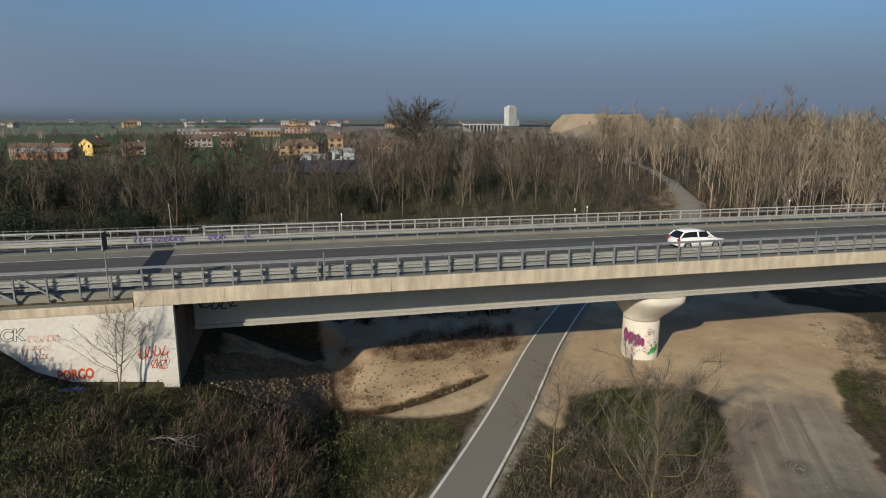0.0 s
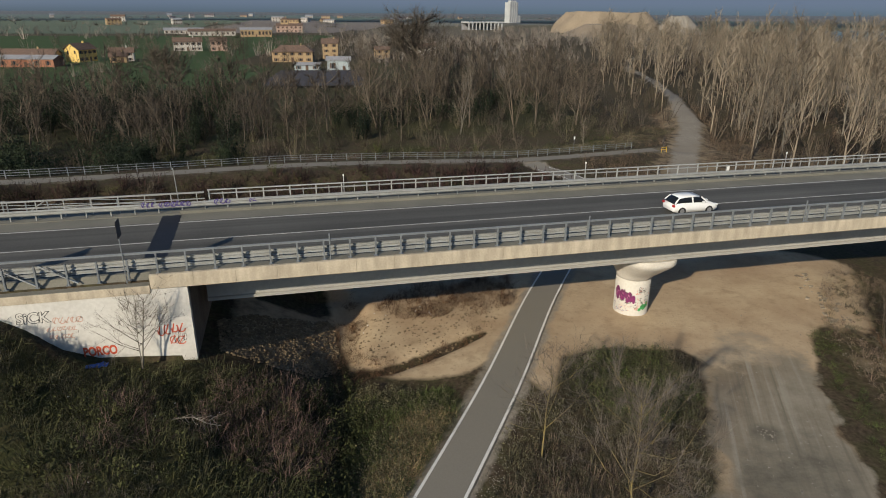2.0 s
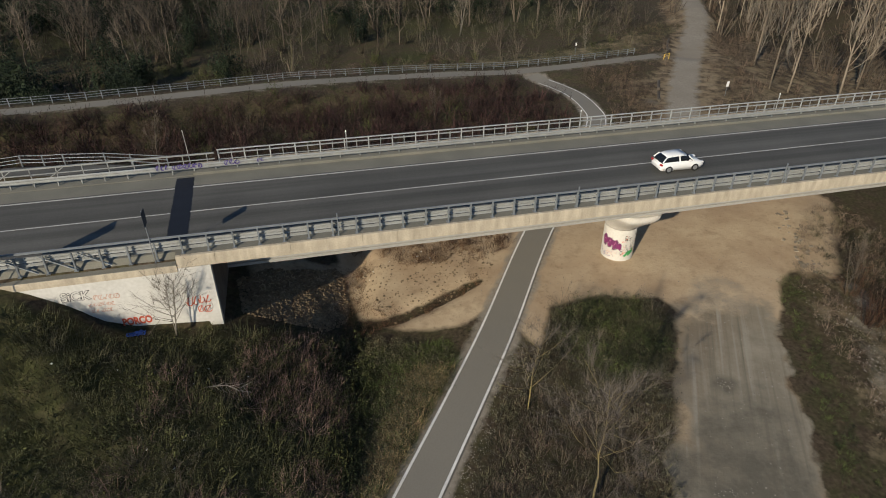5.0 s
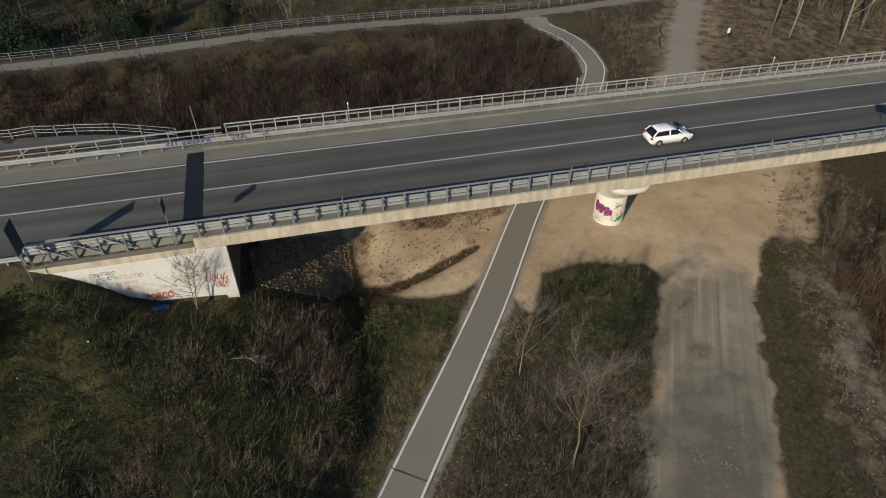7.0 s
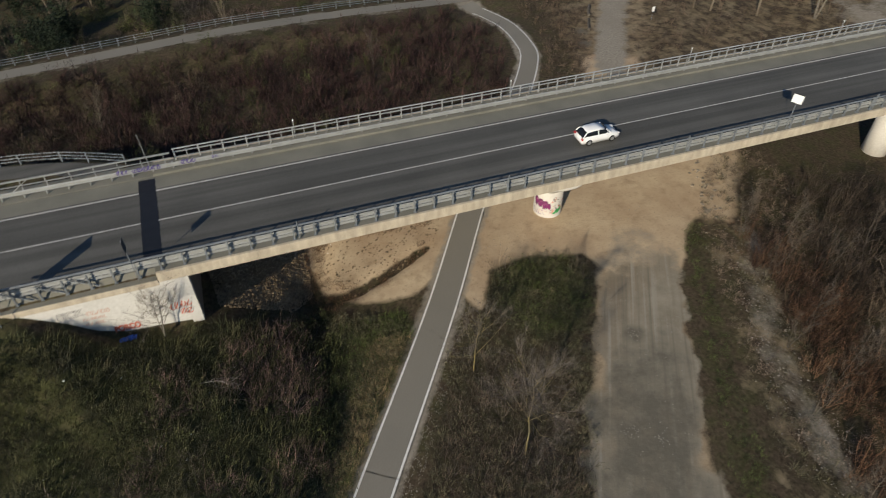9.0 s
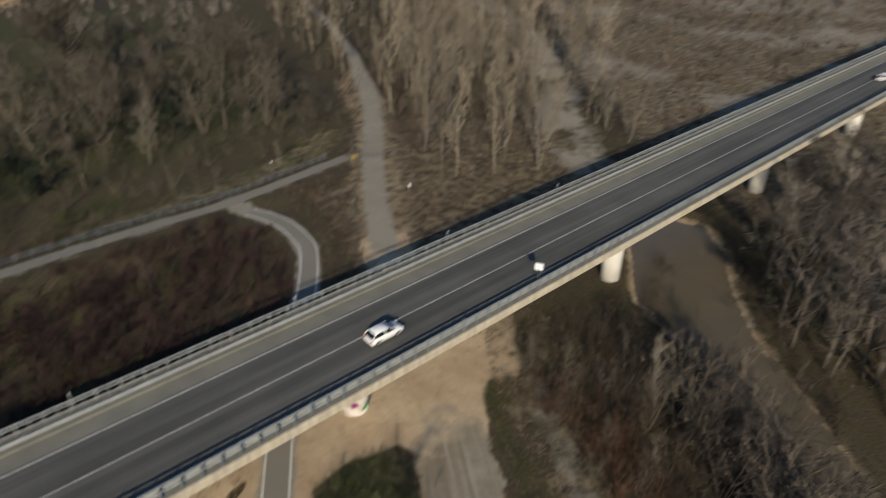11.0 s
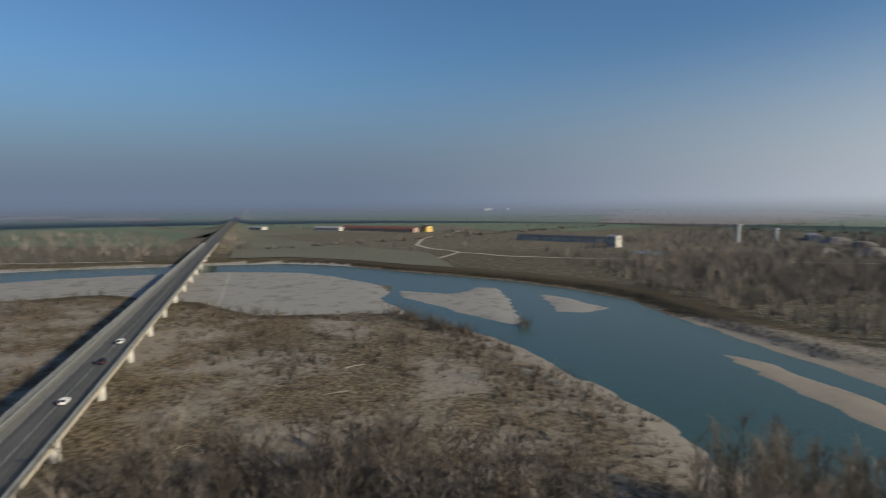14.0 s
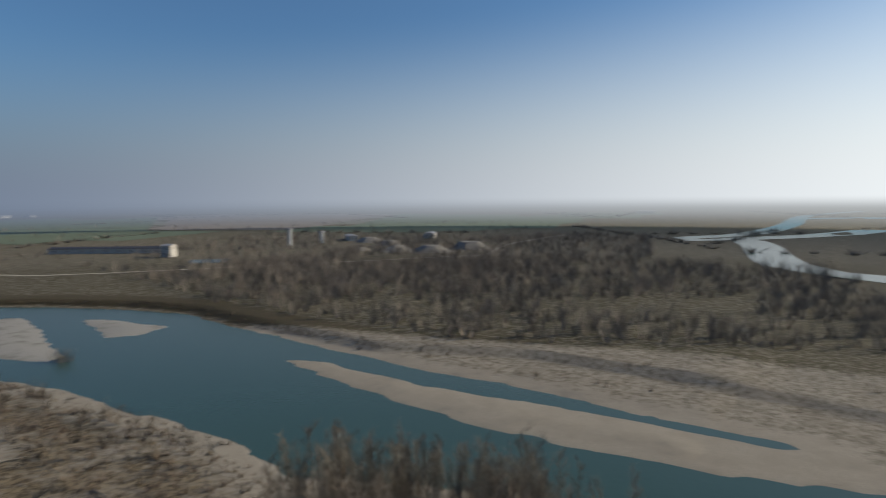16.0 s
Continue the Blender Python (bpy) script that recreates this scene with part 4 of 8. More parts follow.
for i in range(-7, 8):
    for j in range(-7, 8):
        cx, cy = i * 390 + rf.uniform(-40, 40) + 60 * (j % 2), j * 330 + rf.uniform(-40, 40)
        if not 1050 < math.hypot(cx, cy) < 2600 or (cx < -600 and cy < 900) or (abs(cx) < 520 and cy < 0) or (cx < 700 and cy < -1500):
            continue
        hw, hd = rf.uniform(150, 205), rf.uniform(110, 165)
        a = 0.35 + rf.uniform(-0.08, 0.08)
        poly = [(cx + u * math.cos(a) - v * math.sin(a), cy + u * math.sin(a) + v * math.cos(a)) for u, v in ((-hw, -hd), (hw, -hd), (hw, hd), (-hw, hd))]
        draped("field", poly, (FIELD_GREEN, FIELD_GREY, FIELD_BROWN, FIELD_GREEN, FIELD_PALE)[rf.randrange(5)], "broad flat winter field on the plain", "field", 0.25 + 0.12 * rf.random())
for line, half in (([(775, -232), (742, -231), (712, -234), (676, -247), (656, -249), (630, -265), (593, -285), (545, -350), (500, -425), (460, -490), (400, -590), (374, -640), (400, -710), (425, -785), (440, -920), (445, -1053)], 2.6),
                   ([(656, -249), (642, -240), (588, -202)], 2.0), ([(1003, -348), (1120, -415), (1265, -495)], 2.4), ([(940, -300), (880, -268), (775, -232)], 2.0), ([(661.3, 63.4), (682, 187.5), (723.4, 311.6), (785.4, 435.6)], 2.0)):
    tagged(ribbon("road_dirt_track", line, half, 0, TRACK_PALE, steps=14, lift=0.25), "pale unpaved track across the fields", "track", kind="structure")
for line, half in (([(-62.5, -577.7), (15.1, -629.4), (83.3, -681.1), (142.2, -929.2), (185.7, -1032.6), (237.4, -980.9), (252.9, -1032.6), (191.9, -1177.4), (175.3, -1549.6), (196, -2273.4), (61.6, -2997.2)], 22),
                   ([(15.1, -1435.9), (92.6, -1187.7), (191.9, -1032.6)], 26), ([(-207.2, -2376.8), (196, -1963.2)], 40)):
    ob = ribbon("water_braid", line, half, 0, WATER, steps=40, lift=0.4)
    tagged(ob, "distant braided river channel shining in the sun", "river", kind="structure")


# ---- the bridge ----
DECK_END, SPAN, FIRST = 742.0, 47.1, 35.2
ROAD_Z, KERB_Z = 9.58, 9.80
bridge = thing("road_bridge", "long grey concrete road bridge on round flared piers", "bridge")
part("deck_slab", Build().along_x([(0.5, 8.95), (15.0, 8.95), (15.0, 9.50), (0.5, 9.50)], -0.5, DECK_END, 40), CONCRETE, bridge)
part("carriageway", Build().along_x([(1.32, 9.5), (13.25, 9.5), (13.25, ROAD_Z), (1.32, ROAD_Z)], -420, 1700, 60), ASPHALT, bridge)
part("dusty_shoulder", Build().along_x([(11.32, ROAD_Z), (13.25, ROAD_Z), (13.25, ROAD_Z + 0.006), (11.32, ROAD_Z + 0.006)], -420, 1700, 60), SHOULDER, bridge)
part("kerb_strip", Build().along_x([(0.24, 9.5), (1.3, 9.5), (1.3, KERB_Z - 0.04), (1.26, KERB_Z), (0.24, KERB_Z)], -2.1, DECK_END, 40), SHOULDER, bridge, "dusty concrete kerb strip")
part("kerb_strip", Build().along_x([(13.27, 9.5), (15.2, 9.5), (15.2, KERB_Z), (13.31, KERB_Z), (13.27, KERB_Z - 0.04)], -2.1, DECK_END, 40), SHOULDER, bridge, "dusty concrete kerb strip")
for y0, w in ((10.95, 0.16), (6.72, 0.12)):
    part("lane_line", Build().along_x([(y0, ROAD_Z + 0.001), (y0 + w, ROAD_Z + 0.001), (y0 + w, ROAD_Z + 0.009), (y0, ROAD_Z + 0.009)], -420, 1700, 30), LINE, bridge)
# bitumen patch over the expansion joint, with a torn outline
rng = random.Random(5)
pb = Build()
ys = [1.7 + i * 0.22 for i in range(52)]
pb.v = [(-3.02 - 0.035 * (y - 3) + rng.uniform(-0.035, 0.035), y, ROAD_Z + 0.014) for y in ys] + [(-1.62 - 0.035 * (y - 3) + rng.uniform(-0.035, 0.035), y, ROAD_Z + 0.014) for y in ys]
pb.f = [(i, i + 52, i + 53, i + 1) for i in range(51)]
part("joint_patch", pb, BITUMEN, bridge, "black bitumen patch over the expansion joint")
for y in (4.0, 11.0):
    g0 = y
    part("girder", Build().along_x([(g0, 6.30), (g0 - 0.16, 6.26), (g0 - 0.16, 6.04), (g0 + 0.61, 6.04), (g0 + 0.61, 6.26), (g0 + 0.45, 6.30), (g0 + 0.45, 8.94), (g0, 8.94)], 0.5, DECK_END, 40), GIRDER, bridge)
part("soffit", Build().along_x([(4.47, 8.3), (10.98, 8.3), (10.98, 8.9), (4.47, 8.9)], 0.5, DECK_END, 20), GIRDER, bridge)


# fascia, cast in lengths with open joints
def fascia_piece(length, z0=8.88, z1=KERB_Z):
    b = Build()
    prof = [(0.0, z0 + 0.02), (0.02, z0), (0.22, z0), (0.22, z1), (0.03, z1), (0.0, z1 - 0.03)]
    b.along_x(prof, 0.006, length - 0.006)
    me = b.mesh("fascia_panel")
    me.materials.append(CONCRETE)
    return me


panel = fascia_piece(2.5)
x = -2.08
while x < 240:
    fp = new("fascia_panel", panel)
    fp.parent, fp.location = bridge, (x, 0, 0)
    x += 2.5
part("fascia", Build().along_x([(0.0, 8.9), (0.02, 8.88), (0.22, 8.88), (0.22, KERB_Z), (0.03, KERB_Z), (0.0, KERB_Z - 0.03)], x, DECK_END, 60), CONCRETE, bridge)
part("fascia", Build().along_x([(15.22, 8.88), (15.44, 8.9), (15.44, KERB_Z), (15.22, KERB_Z)], -2.08, DECK_END, 60), CONCRETE, bridge)


# abutment and wing wall
abutment = thing("bridge_abutment", "white painted abutment wall covered with red and black graffiti", "abutment")
wb = Build()
wb.quad_loop([[(px, py, pz) for px, pz in [(-13.3, 7.8), (0, 2.2), (0, 8.86), (-2.12, 8.86), (-2.12, 8.62), (-13.3, 8.62)]] for py in (0.03, 0.55)])
part("wing_wall", wb, WHITE_WALL, abutment, "white painted wing wall")
part("front_wall", Build().box((-0.9, 0.56, 1.5), (0.0, 15.4, 8.3)), FRONT_CONCRETE, abutment, "concrete front wall toned dark for the shade under the deck")
for gx0 in range(5):
    part("coping", Build().along_x([(-0.02, 8.62), (0.5, 8.62), (0.5, 9.14), (0.0, 9.14), (-0.02, 9.1)], -2.12 - 2.25 * (gx0 + 1) + 0.006, -2.12 - 2.25 * gx0 - 0.006), CONCRETE, abutment, "stained concrete coping")
part("kerb_strip", Build().along_x([(0.0, 9.13), (1.31, 9.13), (1.31, 9.66), (0.9, 9.66), (0.5, 9.2), (0.0, 9.17)], -13.4, -2.14, 8), SHOULDER, abutment)
part("verge", Build().along_x([(13.26, 9.3), (16.0, 9.3), (15.4, 9.62), (13.26, 9.62)], -60, -2.14, 8), SHOULDER, abutment)


# piers
def pier_shaft(z0, z1, r=1.49, sides=40):
    return Build().quad_loop([[(r * math.cos(a), r * math.sin(a), z) for a in (2 * math.pi * j / sides for j in range(sides))] for z in (z0, z1)])


def pier_head(sides=40):
    rings = []
    for z, ax, ay in ((3.3, 1.49, 1.49), (3.5, 1.51, 1.55), (3.95, 1.66, 2.1), (4.5, 1.9, 2.8), (5.05, 2.18, 3.5), (5.4, 2.30, 3.85), (5.55, 2.32, 3.9), (6.0, 2.32, 3.9)):
        e = 2.0 + 1.2 * min(1, max(0, (z - 3.3) / 2.2))
        ring = []
        for j in range(sides):
            a = 2 * math.pi * j / sides
            c, s = math.cos(a), math.sin(a)
            ring.append((ax * math.copysign(abs(c) ** (2 / e), c), ay * math.copysign(abs(s) ** (2 / e), s), z))
        rings.append(ring)
    return Build().quad_loop(rings)


pier = thing("bridge_pier", "white concrete round pier with a flared head", "pier", (FIRST, 7.45, 0), group="piers of the bridge")
part("shaft", pier_shaft(-4.5, 3.3), PIER_WHITE, pier, smooth=False)
part("head", pier_head(), PIER_WHITE, pier)
for o in pier.children:
    for p in o.data.polygons:
        p.use_smooth = len(p.vertices) == 4 and abs(p.normal.z) < 0.95
part("bearing", Build().box((-0.5, -3.6, 6.0), (0.5, -2.85, 6.05)), CONCRETE, pier)
part("bearing", Build().box((-0.5, 3.0, 6.0), (0.5, 3.75, 6.05)), CONCRETE, pier)
for k in range(1, 15):
    copy_thing(pier, pose(FIRST + SPAN * k, 7.45, 0))
tagged(pier, "white concrete round pier with magenta and green graffiti")


# ---- barriers ----
def h_post(z0, z1, w=0.10, d=0.13):
    """An H-shaped steel post with a slanted top."""
    b = Build()
    t = 0.014
    for lo, hi in (((-w / 2, -d / 2, z0), (w / 2, -d / 2 + t, z1)), ((-w / 2, d / 2 - t, z0), (w / 2, d / 2, z1)), ((-t / 2, -d / 2 + t, z0), (t / 2, d / 2 - t, z1))):
        b.box(lo, hi)
    return b


def wave(y, z, tall=0.31, deep=0.08, face=1):
    """The folded profile of a guard rail beam."""
    steps = [(0, 0), (0.35, 0.08), (1, 0.2), (1, 0.3), (0.3, 0.42), (0.3, 0.58), (1, 0.7), (1, 0.8), (0.35, 0.92), (0, 1)]
    front = [(y + face * deep * a, z + tall * t) for a, t in steps]
    back = [(py - face * 0.02, pz) for py, pz in reversed(front)]
    pts = front + back
    return pts if face > 0 else list(reversed(pts))


PITCH = 28.35 / 17
near_rail = thing("bridge_parapet", "grey steel parapet with guard beam on tall posts", "guardrail")
post = h_post(0, 1.36).mesh("post")
post.materials.append(STEEL_BLUE)
base_plate = Build().box((-0.13, -0.14, 0), (0.13, 0.16, 0.025)).mesh("base_plate")
base_plate.materials.append(STEEL_BLUE)
spacer = Build().box((-0.06, 0.065, 0.52), (0.06, 0.30, 0.74)).mesh("spacer")
spacer.materials.append(STEEL)
far_posts = Build()
px = 0.08 - 8 * PITCH
k = 0
while px < DECK_END:
    z = KERB_Z if px > -2.1 else 9.42
    if px < 165:
        p = new("post", post)
        p.parent, p.location = near_rail, (px, 0.40, z)
        q = new("base_plate", base_plate)
        q.parent = p
        s = new("spacer", spacer)
        s.parent = p
    else:
        far_posts.box((px - 0.05, 0.34, z), (px + 0.05, 0.47, z + 1.36))
    px += PITCH
    k += 1
tagged(part("posts_beyond", far_posts, STEEL_BLUE, near_rail), kind="stuff")
for seg in range(12):
    a, b_ = -13.2 + seg * 60, min(-13.2 + (seg + 1) * 60, DECK_END)
    part("guard_beam", Build().along_x(wave(0.70, 10.26, 0.42, 0.09), a, b_), STEEL, near_rail)
    part("guard_beam", Build().along_x(wave(0.70, 9.96, 0.24, 0.07), a, b_), STEEL, near_rail)
    part("top_rail", Build().along_x([(0.34, 11.06), (0.48, 11.06), (0.48, 11.17), (0.41, 11.20), (0.34, 11.17)], a, b_), STEEL_BLUE, near_rail)
# tall sign brackets every few bays
for tx, tall in ((8.8, 1.75), (26.8, 1.7), (44.8, 1.7), (67, 1.7), (89, 1.7)):
    part("tall_post", Build().box((tx - 0.04, 0.30, KERB_Z), (tx + 0.04, 0.38, KERB_Z + tall)), STEEL_BLUE, near_rail)
# bracing where the parapet starts
for bx in (-12.4, -10.2, -8.0):
    part("brace", Build().tube([(bx, 0.42, 10.75), (bx + 1.9, 0.42, 9.5)], 0.05, sides=5), STEEL, near_rail)
    part("brace", Build().tube([(bx, 0.62, 10.55), (bx + 1.9, 0.55, 9.5)], 0.04, sides=5), STEEL, near_rail)

far_guard = thing("guardrail", "pale galvanised guardrail with violet graffiti tags", "guardrail")
far_post = h_post(0, 0.68, 0.09, 0.12).mesh("post")
far_post.materials.append(STEEL)
rest = Build()
px = -44.0
while px < DECK_END:
    if px < 200:
        p = new("post", far_post)
        p.parent, p.location = far_guard, (px, 13.75, 9.78 if px > -2.1 else 9.58)
    else:
        rest.box((px - 0.045, 13.69, 9.78), (px + 0.045, 13.81, 10.5))
    px += 1.75
tagged(part("posts_beyond", rest, STEEL, far_guard), kind="stuff")
for seg in range(13):
    a, b_ = -44 + seg * 60, min(-44 + (seg + 1) * 60, DECK_END)
    part("guard_beam", Build().along_x(list(reversed(wave(13.60, 10.02, 0.44, 0.09, -1)))[::-1], a, b_), STEEL, far_guard)
far_rail = thing("footway_railing", "bright galvanised railing with flat posts and two rails", "railing")
fr_post = Build().box((-0.05, -0.04, 0), (0.05, 0.04, 1.22)).mesh("post")
fr_post.materials.append(STEEL_BRIGHT)
fr_low = Build().box((-0.035, -0.03, 0), (0.035, 0.03, 1.0)).mesh("post")
fr_low.materials.append(STEEL)
rest = Build()
px, i = 0.0, 0
while px < DECK_END:
    if px < 220:
        p = new("post", fr_post if i % 2 == 0 else fr_low)
        p.parent, p.location = far_rail, (px, 14.95, KERB_Z)
    else:
        rest.box((px - 0.05, 14.91, KERB_Z), (px + 0.05, 14.99, KERB_Z + 1.2))
    px += 1.08
    i += 1
tagged(part("posts_beyond", rest, STEEL_BRIGHT, far_rail), kind="stuff")
for z0, z1, mat in ((10.95, 11.03, STEEL_BRIGHT), (10.62, 10.71, STEEL), (10.10, 10.15, STEEL)):
    part("rail", Build().along_x([(14.90, z0), (15.0, z0), (15.0, z1), (14.90, z1)], -0.1, DECK_END, 4), mat, far_rail)
low_rail = thing("approach_railing", "grey steel railing on the approach embankment", "railing")
for i in range(16):
    part("post", Build().box((-0.9 - 1.95 * i - 0.035, 14.4, 9.5), (-0.9 - 1.95 * i + 0.035, 14.47, 10.95)), STEEL, low_rail)
part("rail", Build().along_x([(14.38, 10.90), (14.50, 10.90), (14.50, 11.02), (14.38, 11.02)], -32, -0.3, 2), STEEL, low_rail)
part("rail", Build().along_x([(14.40, 10.40), (14.48, 10.40), (14.48, 10.47), (14.40, 10.47)], -32, -0.3, 2), STEEL, low_rail)
for i in range(5):
    part("brace", Build().tube([(-12 - 3.9 * i, 14.43, 10.9), (-13.9 - 3.9 * i, 14.43, 9.6)], 0.035, sides=5), STEEL, low_rail)


# ---- plants ----
def spikes(start, way, length, radius):
    """Thin folded twigs, tapering to a point: vertices and triangles."""
    start, way = np.asarray(start, float), np.asarray(way, float)
    way = way / np.linalg.norm(way, axis=1, keepdims=True)
    ref = np.where(np.abs(way[:, 2:3]) < 0.9, [[0, 0, 1.0]], [[1.0, 0, 0]])
    a = np.cross(way, ref)
    a /= np.linalg.norm(a, axis=1, keepdims=True)
    b = np.cross(way, a)
    length, radius = np.broadcast_to(length, len(start))[:, None], np.broadcast_to(radius, len(start))[:, None]
    rows = [start + radius * a, start + radius * 0.8 * b, start - radius * a, start + way * length]
    v = np.stack(rows, 1).reshape(-1, 3)
    o = (np.arange(len(start)) * 4)[:, None, None]
    t = (o + np.array([[0, 1, 3], [1, 2, 3]])[None]).reshape(-1, 3)
    return v, t


def leaves(centre, size, rs):
    """Small bent leaves of two triangles each."""
    k = len(centre)
    n = rs.normal(size=(k, 3)) + [0, 0, 0.6]
    n /= np.linalg.norm(n, axis=1, keepdims=True)
    a = np.cross(n, rs.normal(size=(k, 3)))
    a /= np.linalg.norm(a, axis=1, keepdims=True)
    b = np.cross(n, a)
    s = (size * rs.uniform(0.6, 1.3, k))[:, None]
    v = np.stack([centre - a * s, centre + b * s * 0.55 + n * s * 0.25, centre + a * s, centre - b * s * 0.55 + n * s * 0.25], 1).reshape(-1, 3)
    o = (np.arange(k) * 4)[:, None, None]
    return v, (o + np.array([[0, 1, 2], [0, 2, 3]])[None]).reshape(-1, 3)


def join(parts):
    vs, ts, n = [], [], 0
    for v, t in parts:
        vs.append(v)
        ts.append(t + n)
        n += len(v)
    return np.concatenate(vs), np.concatenate(ts)


def limb(pts, r0, r1, sides):
    """A tapered limb as triangles."""
    b = Build()
    b.tube(pts, r0, r1, sides)
    v = np.array([tuple(p) for p in b.v], float)
    t = []
    for f in b.f:
        for i in range(1, len(f) - 1):
            t.append((f[0], f[i], f[i + 1]))
    return v, np.array(t)


def grow_tree(seed, tall, wide, trunk_r, limbs, twigs, twig_len, twig_r, low=0.25, rise=0.75, lean=0.05, stems=1, bunch=0.0):
    """A bare tree: trunk with limbs (wood) and a crown of fine branches (twigs), both as arrays."""
    rs = np.random.RandomState(seed)
    wood, starts, ways, lens, rads = [], [], [], [], []
    for s in range(stems):
        drift = rs.normal(size=2) * lean * tall + (rs.normal(size=2) * 0.12 * tall if stems > 1 else 0)
        h = tall * (1 if s == 0 else rs.uniform(0.6, 0.95))
        path = []
        for i in range(7):
            f = i / 6
            path.append(Vector((drift[0] * f + rs.normal() * 0.014 * tall * f, drift[1] * f + rs.normal() * 0.014 * tall * f, h * 0.93 * f - (0.35 if i == 0 else 0))))
        wood.append(limb(path, trunk_r * (1 if s == 0 else 0.7), trunk_r * 0.14, 6 if trunk_r > 0.1 else 4))
        for k in range(limbs // stems):
            f = low + (0.97 - low) * (k + rs.uniform(0, 1)) / max(1, limbs // stems)
            seg = min(5, int(f * 6))
            root = path[seg].lerp(path[seg + 1], f * 6 - seg)
            az = rs.uniform(0, 2 * math.pi)
            reach = wide * (1.05 - 0.75 * max(0, f - 0.35)) * rs.uniform(0.55, 1.0)
            up = rise * rs.uniform(0.7, 1.35)
            d = Vector((math.cos(az), math.sin(az), up)).normalized()
            mid = root + d * reach * 0.5 + Vector(rs.normal(size=3) * reach * 0.05)
            tip = root + d * reach + Vector((0, 0, reach * 0.18)) + Vector(rs.normal(size=3) * reach * 0.07)
            rad = trunk_r * (0.42 - 0.25 * f)
            wood.append(limb([root, mid, tip], max(rad, twig_r * 1.6), twig_r, 4))
            for q in range(4):
                g = rs.uniform(0.3, 0.95)
                p = (root.lerp(mid, g * 2) if g < 0.5 else mid.lerp(tip, g * 2 - 1))
                w = Vector((d.x, d.y, d.z * 0.8)) + Vector(rs.normal(size=3) * 0.55)
                ln = reach * rs.uniform(0.3, 0.6)
                e = p + w.normalized() * ln
                starts.append(p), ways.append(w), lens.append(ln), rads.append(twig_r * 1.5)
                for _ in range(max(1, twigs // (limbs * 4))):
                    u = rs.uniform(0.15, 1.0)
                    starts.append(p.lerp(e, u))
                    ways.append(w.normalized() * 0.8 + Vector(rs.normal(size=3) * 0.6) + Vector((0, 0, 0.35 + bunch)))
                    lens.append(twig_len * rs.uniform(0.5, 1.2))
                    rads.append(twig_r * rs.uniform(0.7, 1.1))
        for _ in range(twigs // 6):
            f = rs.uniform(max(0.5, low), 1.0)
            seg = min(5, int(f * 6))
            starts.append(path[seg].lerp(path[seg + 1], f * 6 - seg))
            ways.append(Vector(rs.normal(size=3) * 0.6) + Vector((0, 0, 0.8)))
            lens.append(twig_len * rs.uniform(0.6, 1.3))
            rads.append(twig_r)
    return join(wood), spikes(np.array([tuple(s) for s in starts]), np.array([tuple(w) for w in ways]), np.array(lens), np.array(rads))


def grow_shrub(seed, tall, wide, stems, twigs, radius, leaf=0, leaf_size=0.1, arch=0.0, fine=(0.10, 0.26)):
    """A leafless or leafy bush of many stems from one root."""
    rs = np.random.RandomState(seed)
    az, out = rs.uniform(0, 2 * math.pi, stems), rs.uniform(0.05, 1.0, stems) ** 0.7 * wide
    way = np.stack([np.cos(az) * out, np.sin(az) * out, tall * rs.uniform(0.55, 1.0, stems) * (1 - arch * 0.4)], 1)
    root = np.stack([np.cos(az), np.sin(az), np.zeros(stems)], 1) * rs.uniform(0, 0.35, (stems, 1)) * wide - [0, 0, 0.1]
    parts = [spikes(root, way, np.linalg.norm(way, axis=1), radius)]
    if twigs:
        i = rs.randint(0, stems, twigs)
        f = rs.uniform(0.25, 1.0, (twigs, 1))
        at = root[i] + way[i] * f
        w = way[i] / np.linalg.norm(way[i], axis=1, keepdims=True) + rs.normal(size=(twigs, 3)) * 0.75 + [0, 0, 0.3]
        parts.append(spikes(at, w, rs.uniform(fine[0], fine[1], twigs) * tall, radius * 0.7))
    if leaf:
        i = rs.randint(0, stems, leaf)
        at = root[i] + way[i] * rs.uniform(0.2, 1.0, (leaf, 1)) + rs.normal(size=(leaf, 3)) * 0.12 * wide
        at[:, 2] = np.maximum(at[:, 2], 0.02)
        parts.append(leaves(at, leaf_size, rs))
    return join(parts)


